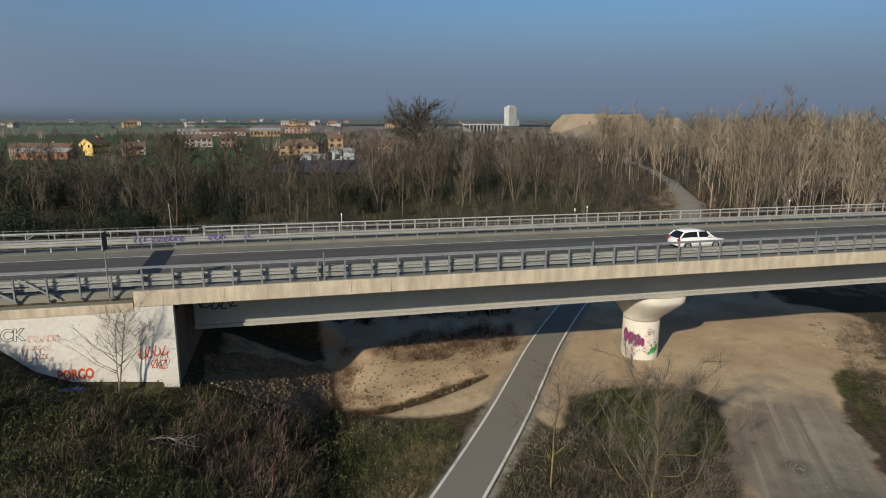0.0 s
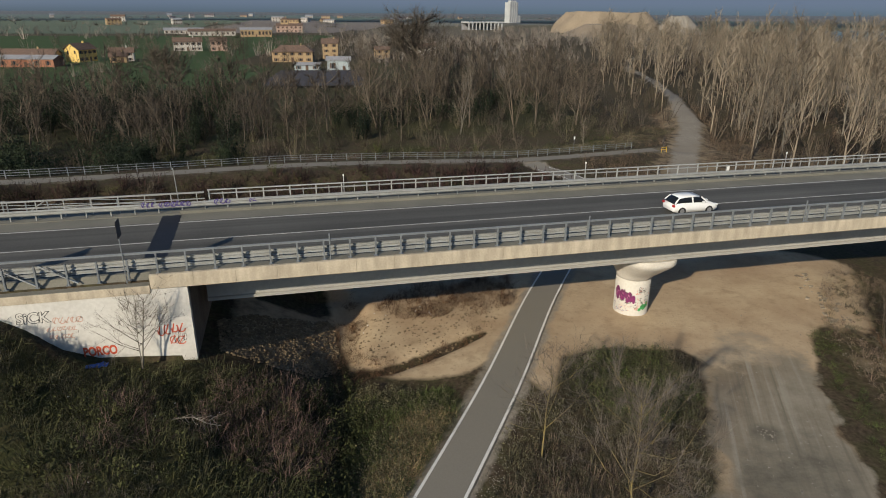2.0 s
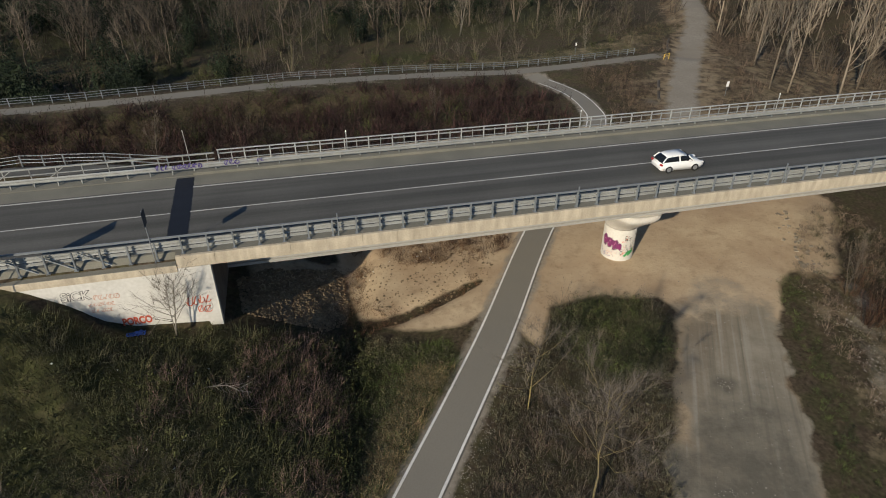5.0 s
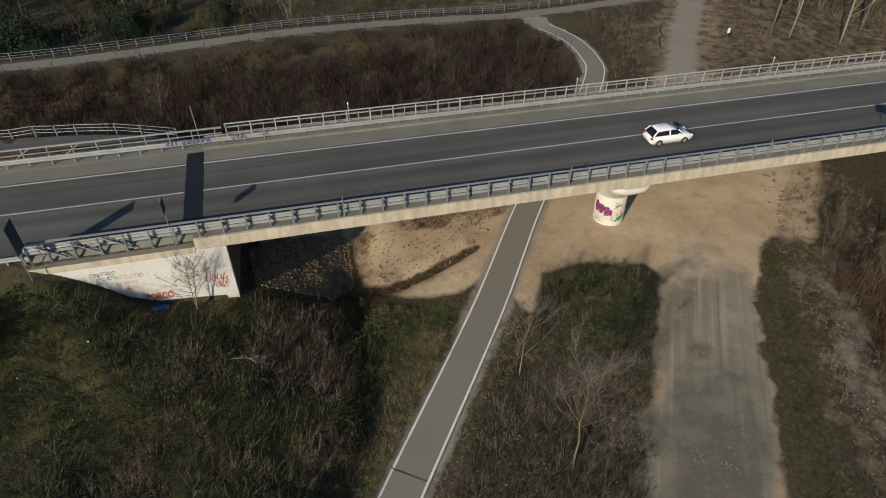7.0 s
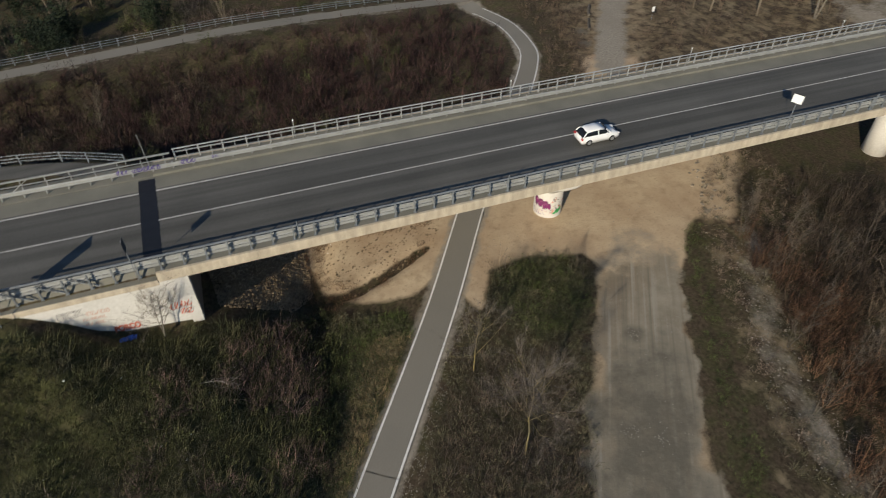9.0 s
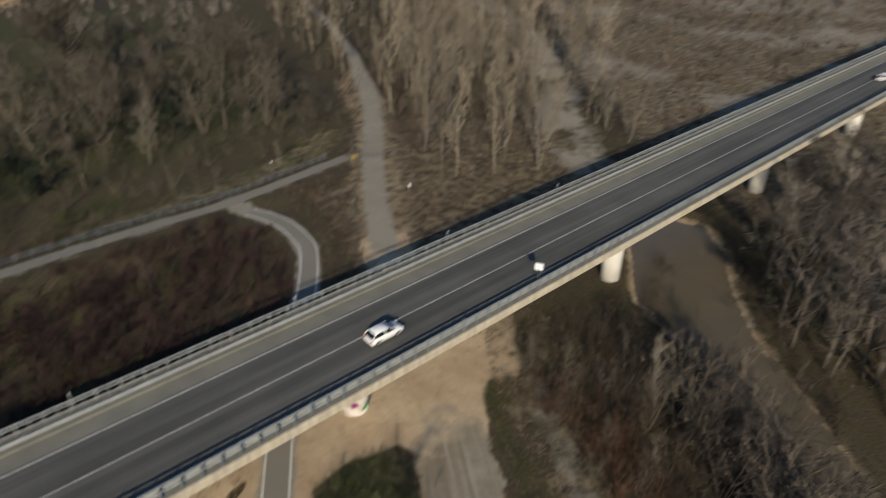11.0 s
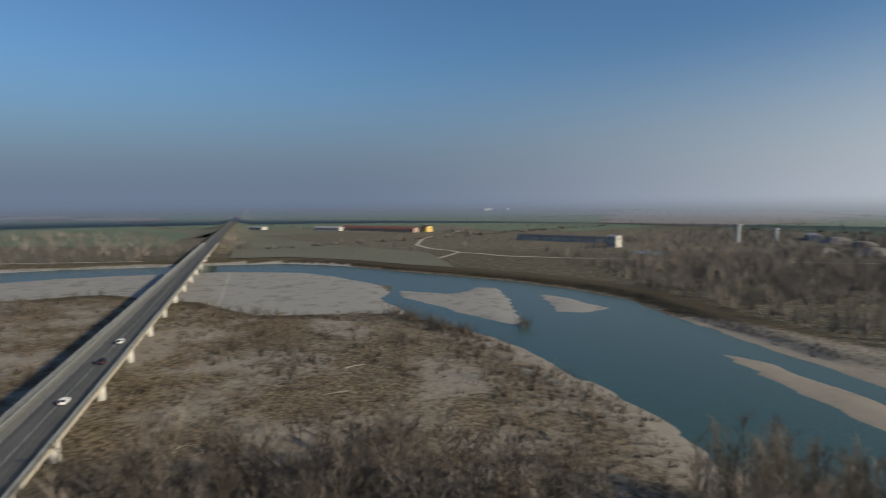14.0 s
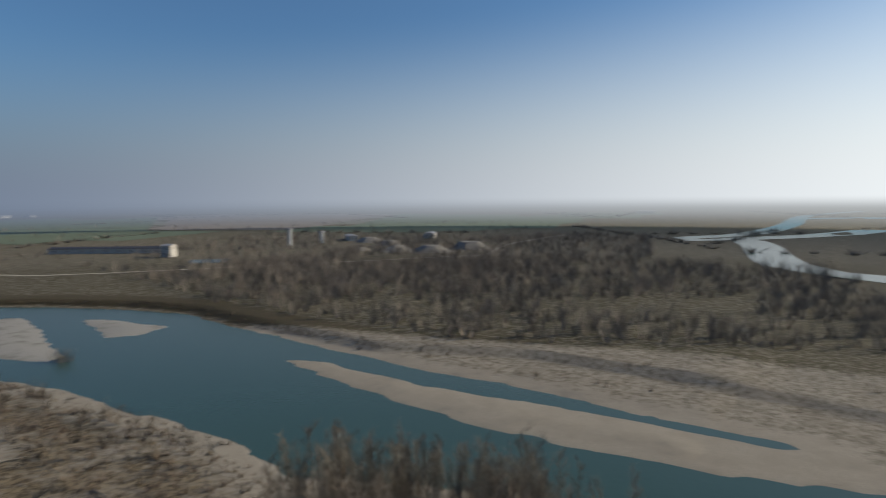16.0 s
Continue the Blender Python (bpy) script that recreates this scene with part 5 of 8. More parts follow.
def grow_bush(seed, tall, wide, stems, twigs, radius, leaf=0, leaf_size=0.1):
    """A rounded bush: stems out to a dome, with short twigs that fork off in all directions."""
    rs = np.random.RandomState(seed)
    az, up = rs.uniform(0, 2 * math.pi, stems), rs.uniform(0.12, 1.0, stems) ** 0.75
    reach = np.sqrt(1.05 - up * up) * wide * rs.uniform(0.7, 1.1, stems)
    way = np.stack([np.cos(az) * reach, np.sin(az) * reach, tall * up * rs.uniform(0.75, 1.1, stems)], 1)
    root = np.stack([np.cos(az), np.sin(az), np.zeros(stems)], 1) * rs.uniform(0, 0.2, (stems, 1)) * wide - [0, 0, 0.08]
    parts = [spikes(root, way, np.linalg.norm(way, axis=1), radius)]
    if twigs:
        i = rs.randint(0, stems, twigs)
        out = way[i] / np.linalg.norm(way[i], axis=1, keepdims=True)
        at = root[i] + way[i] * rs.uniform(0.3, 1.0, (twigs, 1))
        w = out * 0.7 + rs.normal(size=(twigs, 3)) * 0.6
        ln = rs.uniform(0.14, 0.34, twigs) * (wide + tall) * 0.5
        first = twigs // 2
        u = w / np.linalg.norm(w, axis=1, keepdims=True)
        j = rs.randint(0, first, twigs - first)
        at[first:] = at[j] + u[j] * (ln[j] * rs.uniform(0.3, 0.9, twigs - first))[:, None]
        w[first:] = u[j] + rs.normal(size=(twigs - first, 3)) * 0.7
        ln[first:] *= 0.6
        at[:, 2] = np.maximum(at[:, 2], 0.03)
        parts.append(spikes(at, w, ln, radius * 0.62))
    if leaf:
        i = rs.randint(0, stems, leaf)
        at = root[i] + way[i] * rs.uniform(0.35, 1.05, (leaf, 1)) + rs.normal(size=(leaf, 3)) * 0.1 * wide
        at[:, 2] = np.maximum(at[:, 2], 0.02)
        parts.append(leaves(at, leaf_size, rs))
    return join(parts)


def tuft(seed, blades, tall, wide, radius, droop=0.55):
    """A tussock of blades that arch over and hang outwards, all combed a little to one side."""
    rs = np.random.RandomState(seed)
    az = rs.normal(size=blades) * 1.5 + rs.uniform(0, 6.28)
    out = np.stack([np.cos(az), np.sin(az), np.zeros(blades)], 1)
    root = out * rs.uniform(0, 0.5, (blades, 1)) * wide + rs.normal(size=(blades, 3)) * [0.12 * wide, 0.12 * wide, 0] - [0, 0, 0.05]
    ln = rs.uniform(0.5, 1.1, (blades, 1)) * tall
    mid = root + out * ln * rs.uniform(0.15, 0.5, (blades, 1)) + [0, 0, 1] * ln * 0.62
    tip = mid + out * ln * rs.uniform(0.4, 0.8, (blades, 1)) + [0, 0, 1] * ln * rs.uniform(0.45 - droop * 1.3, 0.45 - droop * 0.3, (blades, 1))
    side = np.stack([-out[:, 1], out[:, 0], np.zeros(blades)], 1) * radius
    v = np.stack([root - side, root + side, mid + side * 0.8, mid - side * 0.8, tip], 1).reshape(-1, 3)
    o = (np.arange(blades) * 5)[:, None, None]
    return v, (o + np.array([[0, 1, 2], [0, 2, 3], [3, 2, 4]])[None]).reshape(-1, 3)


def plant(name, templates, spots, mat, label, category, low=0.75, high=1.25, seed=1, tone_spread=0.5, flat=1.0):
    """Merges copies of templates at the (x, y) spots into one mesh that counts as stuff."""
    if not len(spots):
        return None
    rs = np.random.RandomState(seed)
    spots = np.asarray(spots, float)
    z = on_ground(spots[:, 0], spots[:, 1])
    pick = rs.randint(0, len(templates), len(spots))
    parts, tones = [], []
    for k, (v, t) in enumerate(templates):
        idx = np.where(pick == k)[0]
        if not len(idx):
            continue
        a, s = rs.uniform(0, 2 * math.pi, len(idx)), rs.uniform(low, high, len(idx))
        c, sn = np.cos(a)[:, None], np.sin(a)[:, None]
        sx = s * rs.uniform(0.85, 1.15, len(idx))
        x = (v[None, :, 0] * c - v[None, :, 1] * sn) * sx[:, None] + spots[idx, 0][:, None]
        y = (v[None, :, 0] * sn + v[None, :, 1] * c) * sx[:, None] + spots[idx, 1][:, None]
        zz = v[None, :, 2] * s[:, None] * flat + z[idx][:, None]
        parts.append((np.stack([x, y, zz], -1).reshape(-1, 3), (t[None] + (np.arange(len(idx)) * len(v))[:, None, None]).reshape(-1, 3)))
        tones.append(np.repeat(0.5 + rs.uniform(-tone_spread, tone_spread, len(idx)), len(v)))
    v, t = join(parts)
    return tagged(new(name, raw_mesh(name, v, t, mat, np.concatenate(tones))), label, category, kind="stuff")


def spread(poly, count, seed, clear=(), clump=0.0, size=25.0):
    """Random spots inside a polygon, off the cleared lines (line, distance), thinned into clumps."""
    rs = np.random.RandomState(seed)
    xs, ys = [p[0] for p in poly], [p[1] for p in poly]
    got = np.zeros((0, 2))
    for _ in range(30):
        p = np.stack([rs.uniform(min(xs), max(xs), count * 2), rs.uniform(min(ys), max(ys), count * 2)], 1)
        ok = inside(p[:, 0], p[:, 1], poly)
        for line, d in clear:
            ok &= line_distance(p[:, 0], p[:, 1], line) > d
        if clump:
            ok &= fbm(p[:, 0], p[:, 1], size, 4, 40 + seed) > clump + rs.uniform(-0.06, 0.06, len(p))
        got = np.concatenate([got, p[ok]])
        if len(got) >= count:
            break
    return got[:count]


ROADS = [([p[:2] for p in GRAVEL_ROAD[5:]], 3.3), (CYCLE_PATH, 2.6), (BIKE_ROAD, 3.0)]
DRY_BED = [(DRY_LINE, 5.5)]
LOW_ROAD = [([p[:2] for p in GRAVEL_ROAD[:6]], 4.5), (CYCLE_PATH, 2.1)]

# trees that stand singly
TREES = {}


def tree_kind(key, label, seed, trunk_mat, crown_mat, **how):
    wood, fine = grow_tree(seed, **how)
    root = thing("bare_tree", label, "tree")
    part("trunk", raw_mesh("trunk", wood[0], wood[1], trunk_mat), trunk_mat, root)
    part("crown", raw_mesh("crown", fine[0], fine[1], crown_mat, np.full(len(fine[0]), 0.5)), crown_mat, root)
    TREES.setdefault(key, []).append([root, False])


def place_tree(key, x, y, scale=1.0, turn=None, label="", group="", pick=None, sink=0.0):
    kinds = TREES[key]
    entry = kinds[random.randrange(len(kinds)) if pick is None else pick]
    m = pose(x, y, z_at(x, y) - sink, 0, 0, random.uniform(0, 360) if turn is None else turn) @ Matrix.Scale(scale, 4)
    if entry[1]:
        ob = copy_thing(entry[0], m)
    else:
        ob, entry[1] = entry[0], True
        ob.matrix_basis = m
    return tagged(ob, label, "", group)


for s in (11, 12, 13):
    tree_kind("poplar", "tall pale-barked bare poplar in the riverside wood", s, BARK_PALE, TWIG_POPLAR, tall=16, wide=4.4, trunk_r=0.12, limbs=24, twigs=620, twig_len=1.7, twig_r=0.018, low=0.12, rise=1.5, lean=0.05, bunch=0.4, stems=2)
for s in (21, 22, 23):
    tree_kind("wood", "bare brown deciduous tree in the thicket", s, BARK, TWIG, tall=10.0, wide=3.7, trunk_r=0.12, limbs=18, twigs=480, twig_len=1.2, twig_r=0.016, low=0.15, rise=1.0, lean=0.06, stems=2)
tree_kind("oak", "large spreading bare oak on the horizon", 31, BARK, TWIG, tall=14.5, wide=9.0, trunk_r=0.42, limbs=60, twigs=2700, twig_len=1.8, twig_r=0.045, low=0.34, rise=0.62)
for s in (41, 42):
    tree_kind("lichen", "small bare tree with yellow lichen on its limbs", s, BARK_LICHEN, TWIG_GREY, tall=5.6, wide=3.5, trunk_r=0.06, limbs=16, twigs=1200, twig_len=0.75, twig_r=0.006, low=0.22, rise=0.5, lean=0.08)
tree_kind("lichen_tall", "tall bare tree with yellow lichen on its fork", 43, BARK_LICHEN, TWIG_GREY, tall=10.5, wide=4.8, trunk_r=0.09, limbs=20, twigs=2800, twig_len=1.0, twig_r=0.007, low=0.40, rise=0.7, lean=0.03)
tree_kind("wall", "bare forked tree before the white wing wall", 51, BARK_PALE, TWIG_GREY, tall=5.4, wide=2.9, trunk_r=0.07, limbs=24, twigs=700, twig_len=0.75, twig_r=0.007, low=0.22, rise=0.85, stems=2)
for s in (61, 62):
    tree_kind("sapling", "thin pale leaning sapling among the brush", s, BARK, TWIG, tall=6.2, wide=1.6, trunk_r=0.04, limbs=14, twigs=260, twig_len=0.8, twig_r=0.012, low=0.2, rise=1.3, lean=0.13, stems=2)

random.seed(8)
place_tree("wall", -3.1, -0.95, 1.0, 20)
place_tree("lichen", 20.0, -9.6, 1.2, 40)
place_tree("lichen_tall", 20.9, -18.0, 1.0, 200)
place_tree("lichen", 16.0, -24.0, 0.75)
for x, y, s in ((52, -3, 0.9), (50, -9, 0.9), (54.5, -7, 1.1), (47, -16, 0.9), (51, -14, 1.0), (44.5, -22, 0.9), (56, 0, 0.8), (49, -20, 1.1), (57, -4, 1.0), (43, -29, 0.9), (48, -26, 1.0), (53, -19, 1.1), (58.5, -9, 1.1)):
    place_tree("sapling", x, y, s, group="saplings by the gravel road")
for x, y, s in ((64.4, -17.4, 0.9), (61.3, -23.6, 1.0), (57.1, -29.7, 0.9), (67.5, -13.2, 0.8), (52.6, -33.9, 1.0), (59.4, -37.9, 1.1), (64.8, -7.5, 0.7)):
    place_tree("wood", x, y, s, group="trees by the side channel")
place_tree("poplar", 61.5, -14.0, 0.72, label="pale bare tree at the foot of the bridge")
place_tree("oak", 45.5, 158, 1.55)
place_tree("oak", -24, 150, 0.62, label="ivy-grown bare tree before the field")
place_tree("poplar", 42.0, 92, 1.35, label="tall bare poplar above the thicket")
place_tree("poplar", 62, 74, 0.5, label="slim bare tree beside the lane")
place_tree("wood", -10.5, 39, 0.75, label="pale bare tree among purple brush")
place_tree("wood", 26, 45, 0.6, label="pale bare tree among purple brush")
for x, y in spread([(88.5, 42.5), (131.9, 32.4), (154.7, 63.4), (196, 125.4), (154.7, 135.8), (113.3, 109.9), (92, 70)], 28, 3, ROADS + DRY_BED):
    place_tree("poplar", x, y, random.uniform(1.05, 1.35), group="poplars of the riverside wood")
for x, y in spread([(-90, 60), (0, 70), (22, 72), (30, 96), (64, 104), (72, 92), (80, 100), (70, 120), (-90, 112)], 38, 4, ROADS):
    place_tree("wood", x, y, random.uniform(0.7, 1.1) * (1.25 if x > 22 else 1.0), group="trees along the lane")
for x, y in spread([(85, -21), (98, -10), (124, -3), (146, -12), (148, -70), (92.6, -86.5), (76, -48.3)], 56, 5):
    place_tree("wood", x, y, random.uniform(1.1, 1.65), group="trees of the grove")
for x, y in spread([(47.1, -126.9), (96.8, -116.5), (103, -133.1), (61.6, -153.7), (45.1, -151.7)], 30, 6):
    place_tree("poplar", x, y, random.uniform(0.75, 1.05), group="poplars by the river bank")

# woods that nobody could count
WOOD_T = []
for s in range(5):
    w, f = grow_tree(70 + s, 11, 3.6, 0.14, 7, 140, 1.8, 0.05, low=0.2, rise=0.95)
    WOOD_T.append(join([w, f]))
POPLAR_T = []
for s in range(4):
    w, f = grow_tree(80 + s, 19, 5.0, 0.15, 8, 150, 2.6, 0.06, low=0.2, rise=1.4, lean=0.03, bunch=0.3)
    POPLAR_T.append(join([w, f]))
FAR_T = [join([spikes(np.zeros((1, 3)), np.array([[0, 0, 1.0]]), 7.0, 0.2), grow_shrub(90 + s, 8.5, 3.6, 8, 24, 0.12, fine=(0.10, 0.28))]) for s in range(4)]
THICKET_T = [grow_bush(200 + s, 2.5, 1.9, 11, 60, 0.045) for s in range(6)]
SHRUB_T = [grow_bush(100 + s, 2.0, 1.5, 11, 74, 0.019) for s in range(6)]
TALL_T = [grow_bush(180 + s, 5.0, 2.5, 11, 100, 0.034) for s in range(5)]
POPLAR_FINE_T, WOOD_FINE_T = [], []
for s in range(5):
    w, f = grow_tree(210 + s, 20, 4.6, 0.15, 15, 270, 1.7, 0.034, low=0.16, rise=1.5, lean=0.03, bunch=0.25)
    POPLAR_FINE_T.append(join([w, f]))
    w, f = grow_tree(220 + s, 12, 4.4, 0.13, 14, 260, 1.25, 0.030, low=0.15, rise=0.85, lean=0.05, stems=2)
    WOOD_FINE_T.append(join([w, f]))

SHRUB_MID_T = [grow_bush(110 + s, 2.6, 1.9, 9, 26, 0.05) for s in range(5)]
MID_FINE_T = [grow_bush(115 + s, 2.5, 1.9, 10, 54, 0.028) for s in range(5)]
SCRUB_T = [grow_bush(120 + s, 2.0, 1.9, 9, 20, 0.06) for s in range(6)]
BRAMBLE_T = [grow_bush(130 + s, 0.9, 1.15, 10, 16, 0.013, 52, 0.07) for s in range(6)]
LEAFY_T = [grow_shrub(140 + s, 2.3, 1.2, 12, 10, 0.02, 150, 0.09) for s in range(4)]
EVER_T = [grow_shrub(150 + s, 6.5, 1.8, 12, 0, 0.05, 380, 0.19) for s in range(3)]
TUFT_T = [tuft(160 + s, 24, 0.6, 1.0, 0.011) for s in range(6)]
REED_T = [tuft(165 + s, 20, 0.85, 1.1, 0.014, 0.9) for s in range(5)]

plant("wood_beyond_lane", WOOD_T, spread([(-300, 66), (22, 78), (60, 106), (78, 105), (96.2, 140.5), (107.3, 190.7), (60, 190), (20, 150), (-60, 150), (-300, 160)], 150, 11, ROADS), TWIG, "bare brown wood beyond the lane", "wood", 0.75, 1.35, 2)
plant("wood_tall_brush", TALL_T, spread([(-120, 58), (0, 66), (24, 70), (72, 71), (92, 100), (113.3, 187.4), (40, 180), (20, 140), (-30, 135), (-120, 130)], 450, 81, ROADS, 0.38), TWIG, "tall grey-brown brush between the trees", "undergrowth", 0.6, 1.25, 82, 0.5)
plant("wood_olive_brush", TALL_T, spread([(-120, 58), (0, 66), (24, 70), (72, 71), (92, 100), (113.3, 187.4), (40, 180), (20, 140), (-30, 135), (-120, 130)], 250, 83, ROADS, 0.45), OLIVE_TWIG, "olive-brown willow brush between the trees", "undergrowth", 0.5, 1.1, 84, 0.5)
plant("lane_bushes", LEAFY_T, spread([(-60, 55), (0, 64), (30, 67), (66, 71), (72, 80), (40, 80), (-60, 76)], 130, 85, ROADS, 0.42, 12), SHRUB_GREEN, "olive green bushes beside the lane", "bushes", 0.5, 1.3, 86)
plant("poplar_crowns", POPLAR_FINE_T, spread([(82, 44), (127.8, 30.3), (154.7, 61.3), (201.2, 117.2), (309.8, 208.2), (330.4, 342.6), (185.7, 332.2), (129.8, 197.8), (113.3, 130.6), (94, 74)], 270, 87, ROADS + DRY_BED), TWIG_POPLAR, "dense yellow-brown poplar crowns of the riverside wood", "wood", 0.9, 1.3, 88, 0.5)
plant("wood_crowns", WOOD_FINE_T, spread([(24, 100), (72, 96), (96.2, 140.5), (106.1, 185), (30, 185)], 70, 121, ROADS), TWIG, "tall grey-brown crowns of the wood", "wood", 1.0, 1.5, 122, 0.5)
plant("wood_crowns", WOOD_FINE_T, spread([(-120, 72), (10, 80), (24, 130), (-20, 150), (-120, 150)], 80, 123, ROADS), TWIG, "tall dark brown crowns of the wood", "wood", 0.8, 1.25, 124, 0.5)
plant("wood_under_brush", SHRUB_MID_T, spread([(-160, 56), (0, 66), (20, 70), (34, 96), (64, 106), (74, 78), (90, 100), (113.3, 197.8), (-20, 190), (-160, 165)], 1000, 12, ROADS, 0.40), DARK_BRUSH, "brown underbrush of the wood", "undergrowth", 0.7, 1.6, 3)
plant("lane_evergreens", EVER_T, spread([(-70, 54.5), (-14, 60), (-2, 64), (-2, 74), (-70, 70)], 170, 105, [(BIKE_ROAD, 3.2)], 0.40, 10), EVERGREEN, "dark evergreen bushes beside the lane", "bushes", 0.5, 1.0, 106)
plant("wood_evergreens", EVER_T, spread([(-140, 58), (-10, 68), (0, 100), (-20, 150), (-140, 150)], 260, 13, ROADS, 0.42), EVERGREEN, "dark evergreen bushes in the bare wood", "bushes", 0.6, 1.15, 4)
plant("wood_evergreens", EVER_T, spread([(14, 84), (36, 98), (70, 112), (64, 135), (20, 130)], 40, 14, ROADS), EVERGREEN, "dark ivy-grown trees in the bare wood", "bushes", 0.6, 1.1, 5)
plant("poplar_wood", POPLAR_T, spread([(92, 60), (154.7, 47.9), (221.9, 115.1), (309.8, 208.2), (340.8, 342.6), (185.7, 332.2), (125.7, 197.8), (111, 135.4)], 100, 15, ROADS + DRY_BED), TWIG_POPLAR, "pale brown poplar wood by the river", "wood", 0.95, 1.4, 6)
plant("poplar_brush", MID_FINE_T, spread([(66, 38), (80.5, 26.5), (115.4, 24.1), (154.7, 63.4), (196, 135.8), (123.6, 135.8), (101, 93.5), (84, 62)], 800, 16, ROADS + DRY_BED), WINTER_BRUSH, "russet brush under the poplars", "undergrowth", 0.5, 1.3, 7)
plant("poplar_understory", FAR_T, spread([(88, 50), (154.7, 53.1), (221.9, 115.1), (309.8, 208.2), (340.8, 342.6), (185.7, 332.2), (125.7, 197.8), (106.1, 133.8)], 300, 66, ROADS + DRY_BED), TWIG, "grey-brown understory of the poplar wood", "undergrowth", 0.4, 1.0, 67)
plant("lane_red_brush", SHRUB_T, spread([(-6, 62), (6, 66), (24, 68.6), (40, 70.5), (38, 76), (20, 75), (2, 72), (-8, 68)], 210, 175, ROADS, 0.36, 6), RED_BRUSH, "low reddish brush along the lane", "brush", 0.4, 0.9, 176)
plant("wood_evergreens", EVER_T, spread([(-60, 112), (-24, 100), (-4, 128), (-12, 156), (-60, 160)], 70, 177, (), 0.36, 14), EVERGREEN, "tall dark evergreen trees in the bare wood", "trees", 0.9, 1.5, 178)
plant("thicket", THICKET_T, spread([(-75, 27), (-6, 27), (8, 20), (34, 20), (43.5, 36), (46.5, 50), (42, 58), (20, 57), (6, 54.5), (-14, 50), (-75, 44)], 1750, 17, [(CYCLE_PATH, 2.2)]), SHRUB_PURPLE, "dense purple-brown thicket beside the bridge", "thicket", 0.6, 1.25, 8, 0.35)
plant("track_brush", MID_FINE_T, spread([(50, 18), (62, 20), (72, 38), (84, 56), (106.1, 86.8), (125.7, 125.4), (111, 131.2), (88, 96), (66, 72), (60, 62), (54, 40)], 520, 117, [([p[:2] for p in GRAVEL_ROAD[4:]], 3.4), (BIKE_ROAD, 2.4), (CYCLE_PATH, 2.2)], 0.36, 8), WINTER_BRUSH, "brown brush along the gravel track", "brush", 0.3, 0.75, 118)
plant("track_grass", TUFT_T, spread([(22, 65.5), (50, 67), (70, 70), (101, 97.6), (92, 98), (76, 86), (60, 77), (36, 74), (22, 73)], 700, 119, ROADS), OLIVE_TWIG, "dry grass beside the lane and track", "grass", 0.7, 1.5, 120)
plant("thicket_west", THICKET_T, spread([(-60, 26), (-6, 27), (6, 40), (2, 52), (-14, 49), (-60, 45)], 420, 151), DARK_BRUSH, "dark brown thicket below the lane", "thicket", 0.6, 1.2, 152, 0.35)
plant("thicket_edge", MID_FINE_T, spread([(51, 20), (55, 36), (64, 52), (67, 62), (55, 61), (52.5, 46), (45, 29), (44, 20)], 330, 18, ROADS), WINTER_BRUSH, "brown brush between lane and track", "thicket", 0.35, 0.8, 9)
plant("thicket_green", LEAFY_T, spread([(-60, 24), (-8, 22), (20, 22), (42, 40), (30, 58), (-60, 50)], 150, 19, [(CYCLE_PATH, 2.5), (BIKE_ROAD, 3)], 0.45, 12), SHRUB_GREEN, "olive green bushes in the thicket", "bushes", 0.6, 1.1, 10)
SLOPE = [(-22, -3), (-13.6, -1.6), (-6.5, -1.7), (-0.2, -1.3), (3.5, -0.5), (6.5, -3), (7.5, -10), (6, -16), (1, -25), (-6, -36), (-26, -36)]
plant("bramble_slope", BRAMBLE_T, spread(SLOPE, 750, 20, [(CYCLE_PATH, 2.2)]), SHRUB_GREEN, "dark green bramble and grass slope under the wall", "brambles", 0.6, 1.4, 11, 0.5)
plant("slope_grass", TUFT_T, spread(SLOPE, 2600, 71, [(CYCLE_PATH, 2.2)]), GRASS_TUFT, "dark olive grass tussocks on the slope", "grass", 0.8, 1.9, 72)
plant("slope_dry_grass", TUFT_T, spread(SLOPE, 900, 114, [(CYCLE_PATH, 2.2)], 0.42, 5), OLIVE_TWIG, "dead brown grass tufts on the slope", "grass", 0.7, 1.5, 115)
plant("wall_foot_grass", TUFT_T, [(-5.0 + 0.085 * i, -0.35 - 0.5 * (i * 7 % 5) / 5) for i in range(62)], GRASS_TUFT, "grass tufts along the foot of the wall", "grass", 0.25, 0.55, 116)
plant("slope_brush", SHRUB_T, spread([(-3, -6), (3, -2), (7, -1), (8.0, -6), (7.5, -12), (4, -19), (-3, -26), (-12, -24), (-6, -14)], 240, 21, [(CYCLE_PATH, 2.4)], 0.44, 6), RED_BRUSH, "bare reddish brush on the slope", "brush", 0.6, 1.25, 12)
plant("slope_brush", SHRUB_T, spread([(-22, -8), (-10, -4), (-4, -8), (2, -2), (8, 2), (9, -4), (4, -10), (-10, -26), (-22, -26)], 150, 22, [(CYCLE_PATH, 2.4)], 0.45, 9), TWIG, "bare grey-brown brush on the slope", "brush", 0.5, 1.1, 13)
plant("slope_undergrowth", SHRUB_T, spread([(-26, -8), (-12, -6), (-6, -12), (-4, -24), (-8, -36), (-26, -36)], 190, 129, [(CYCLE_PATH, 2.4)]), DARK_BRUSH, "low dark brush on the open slope", "brush", 0.22, 0.5, 130)
plant("gully_bushes", LEAFY_T, spread([(6, -1), (9.8, 1), (10, -5), (8.5, -12), (6, -16), (6.5, -8)], 60, 23), SHRUB_GREEN, "olive bushes in the gully", "bushes", 0.5, 1.0, 14)
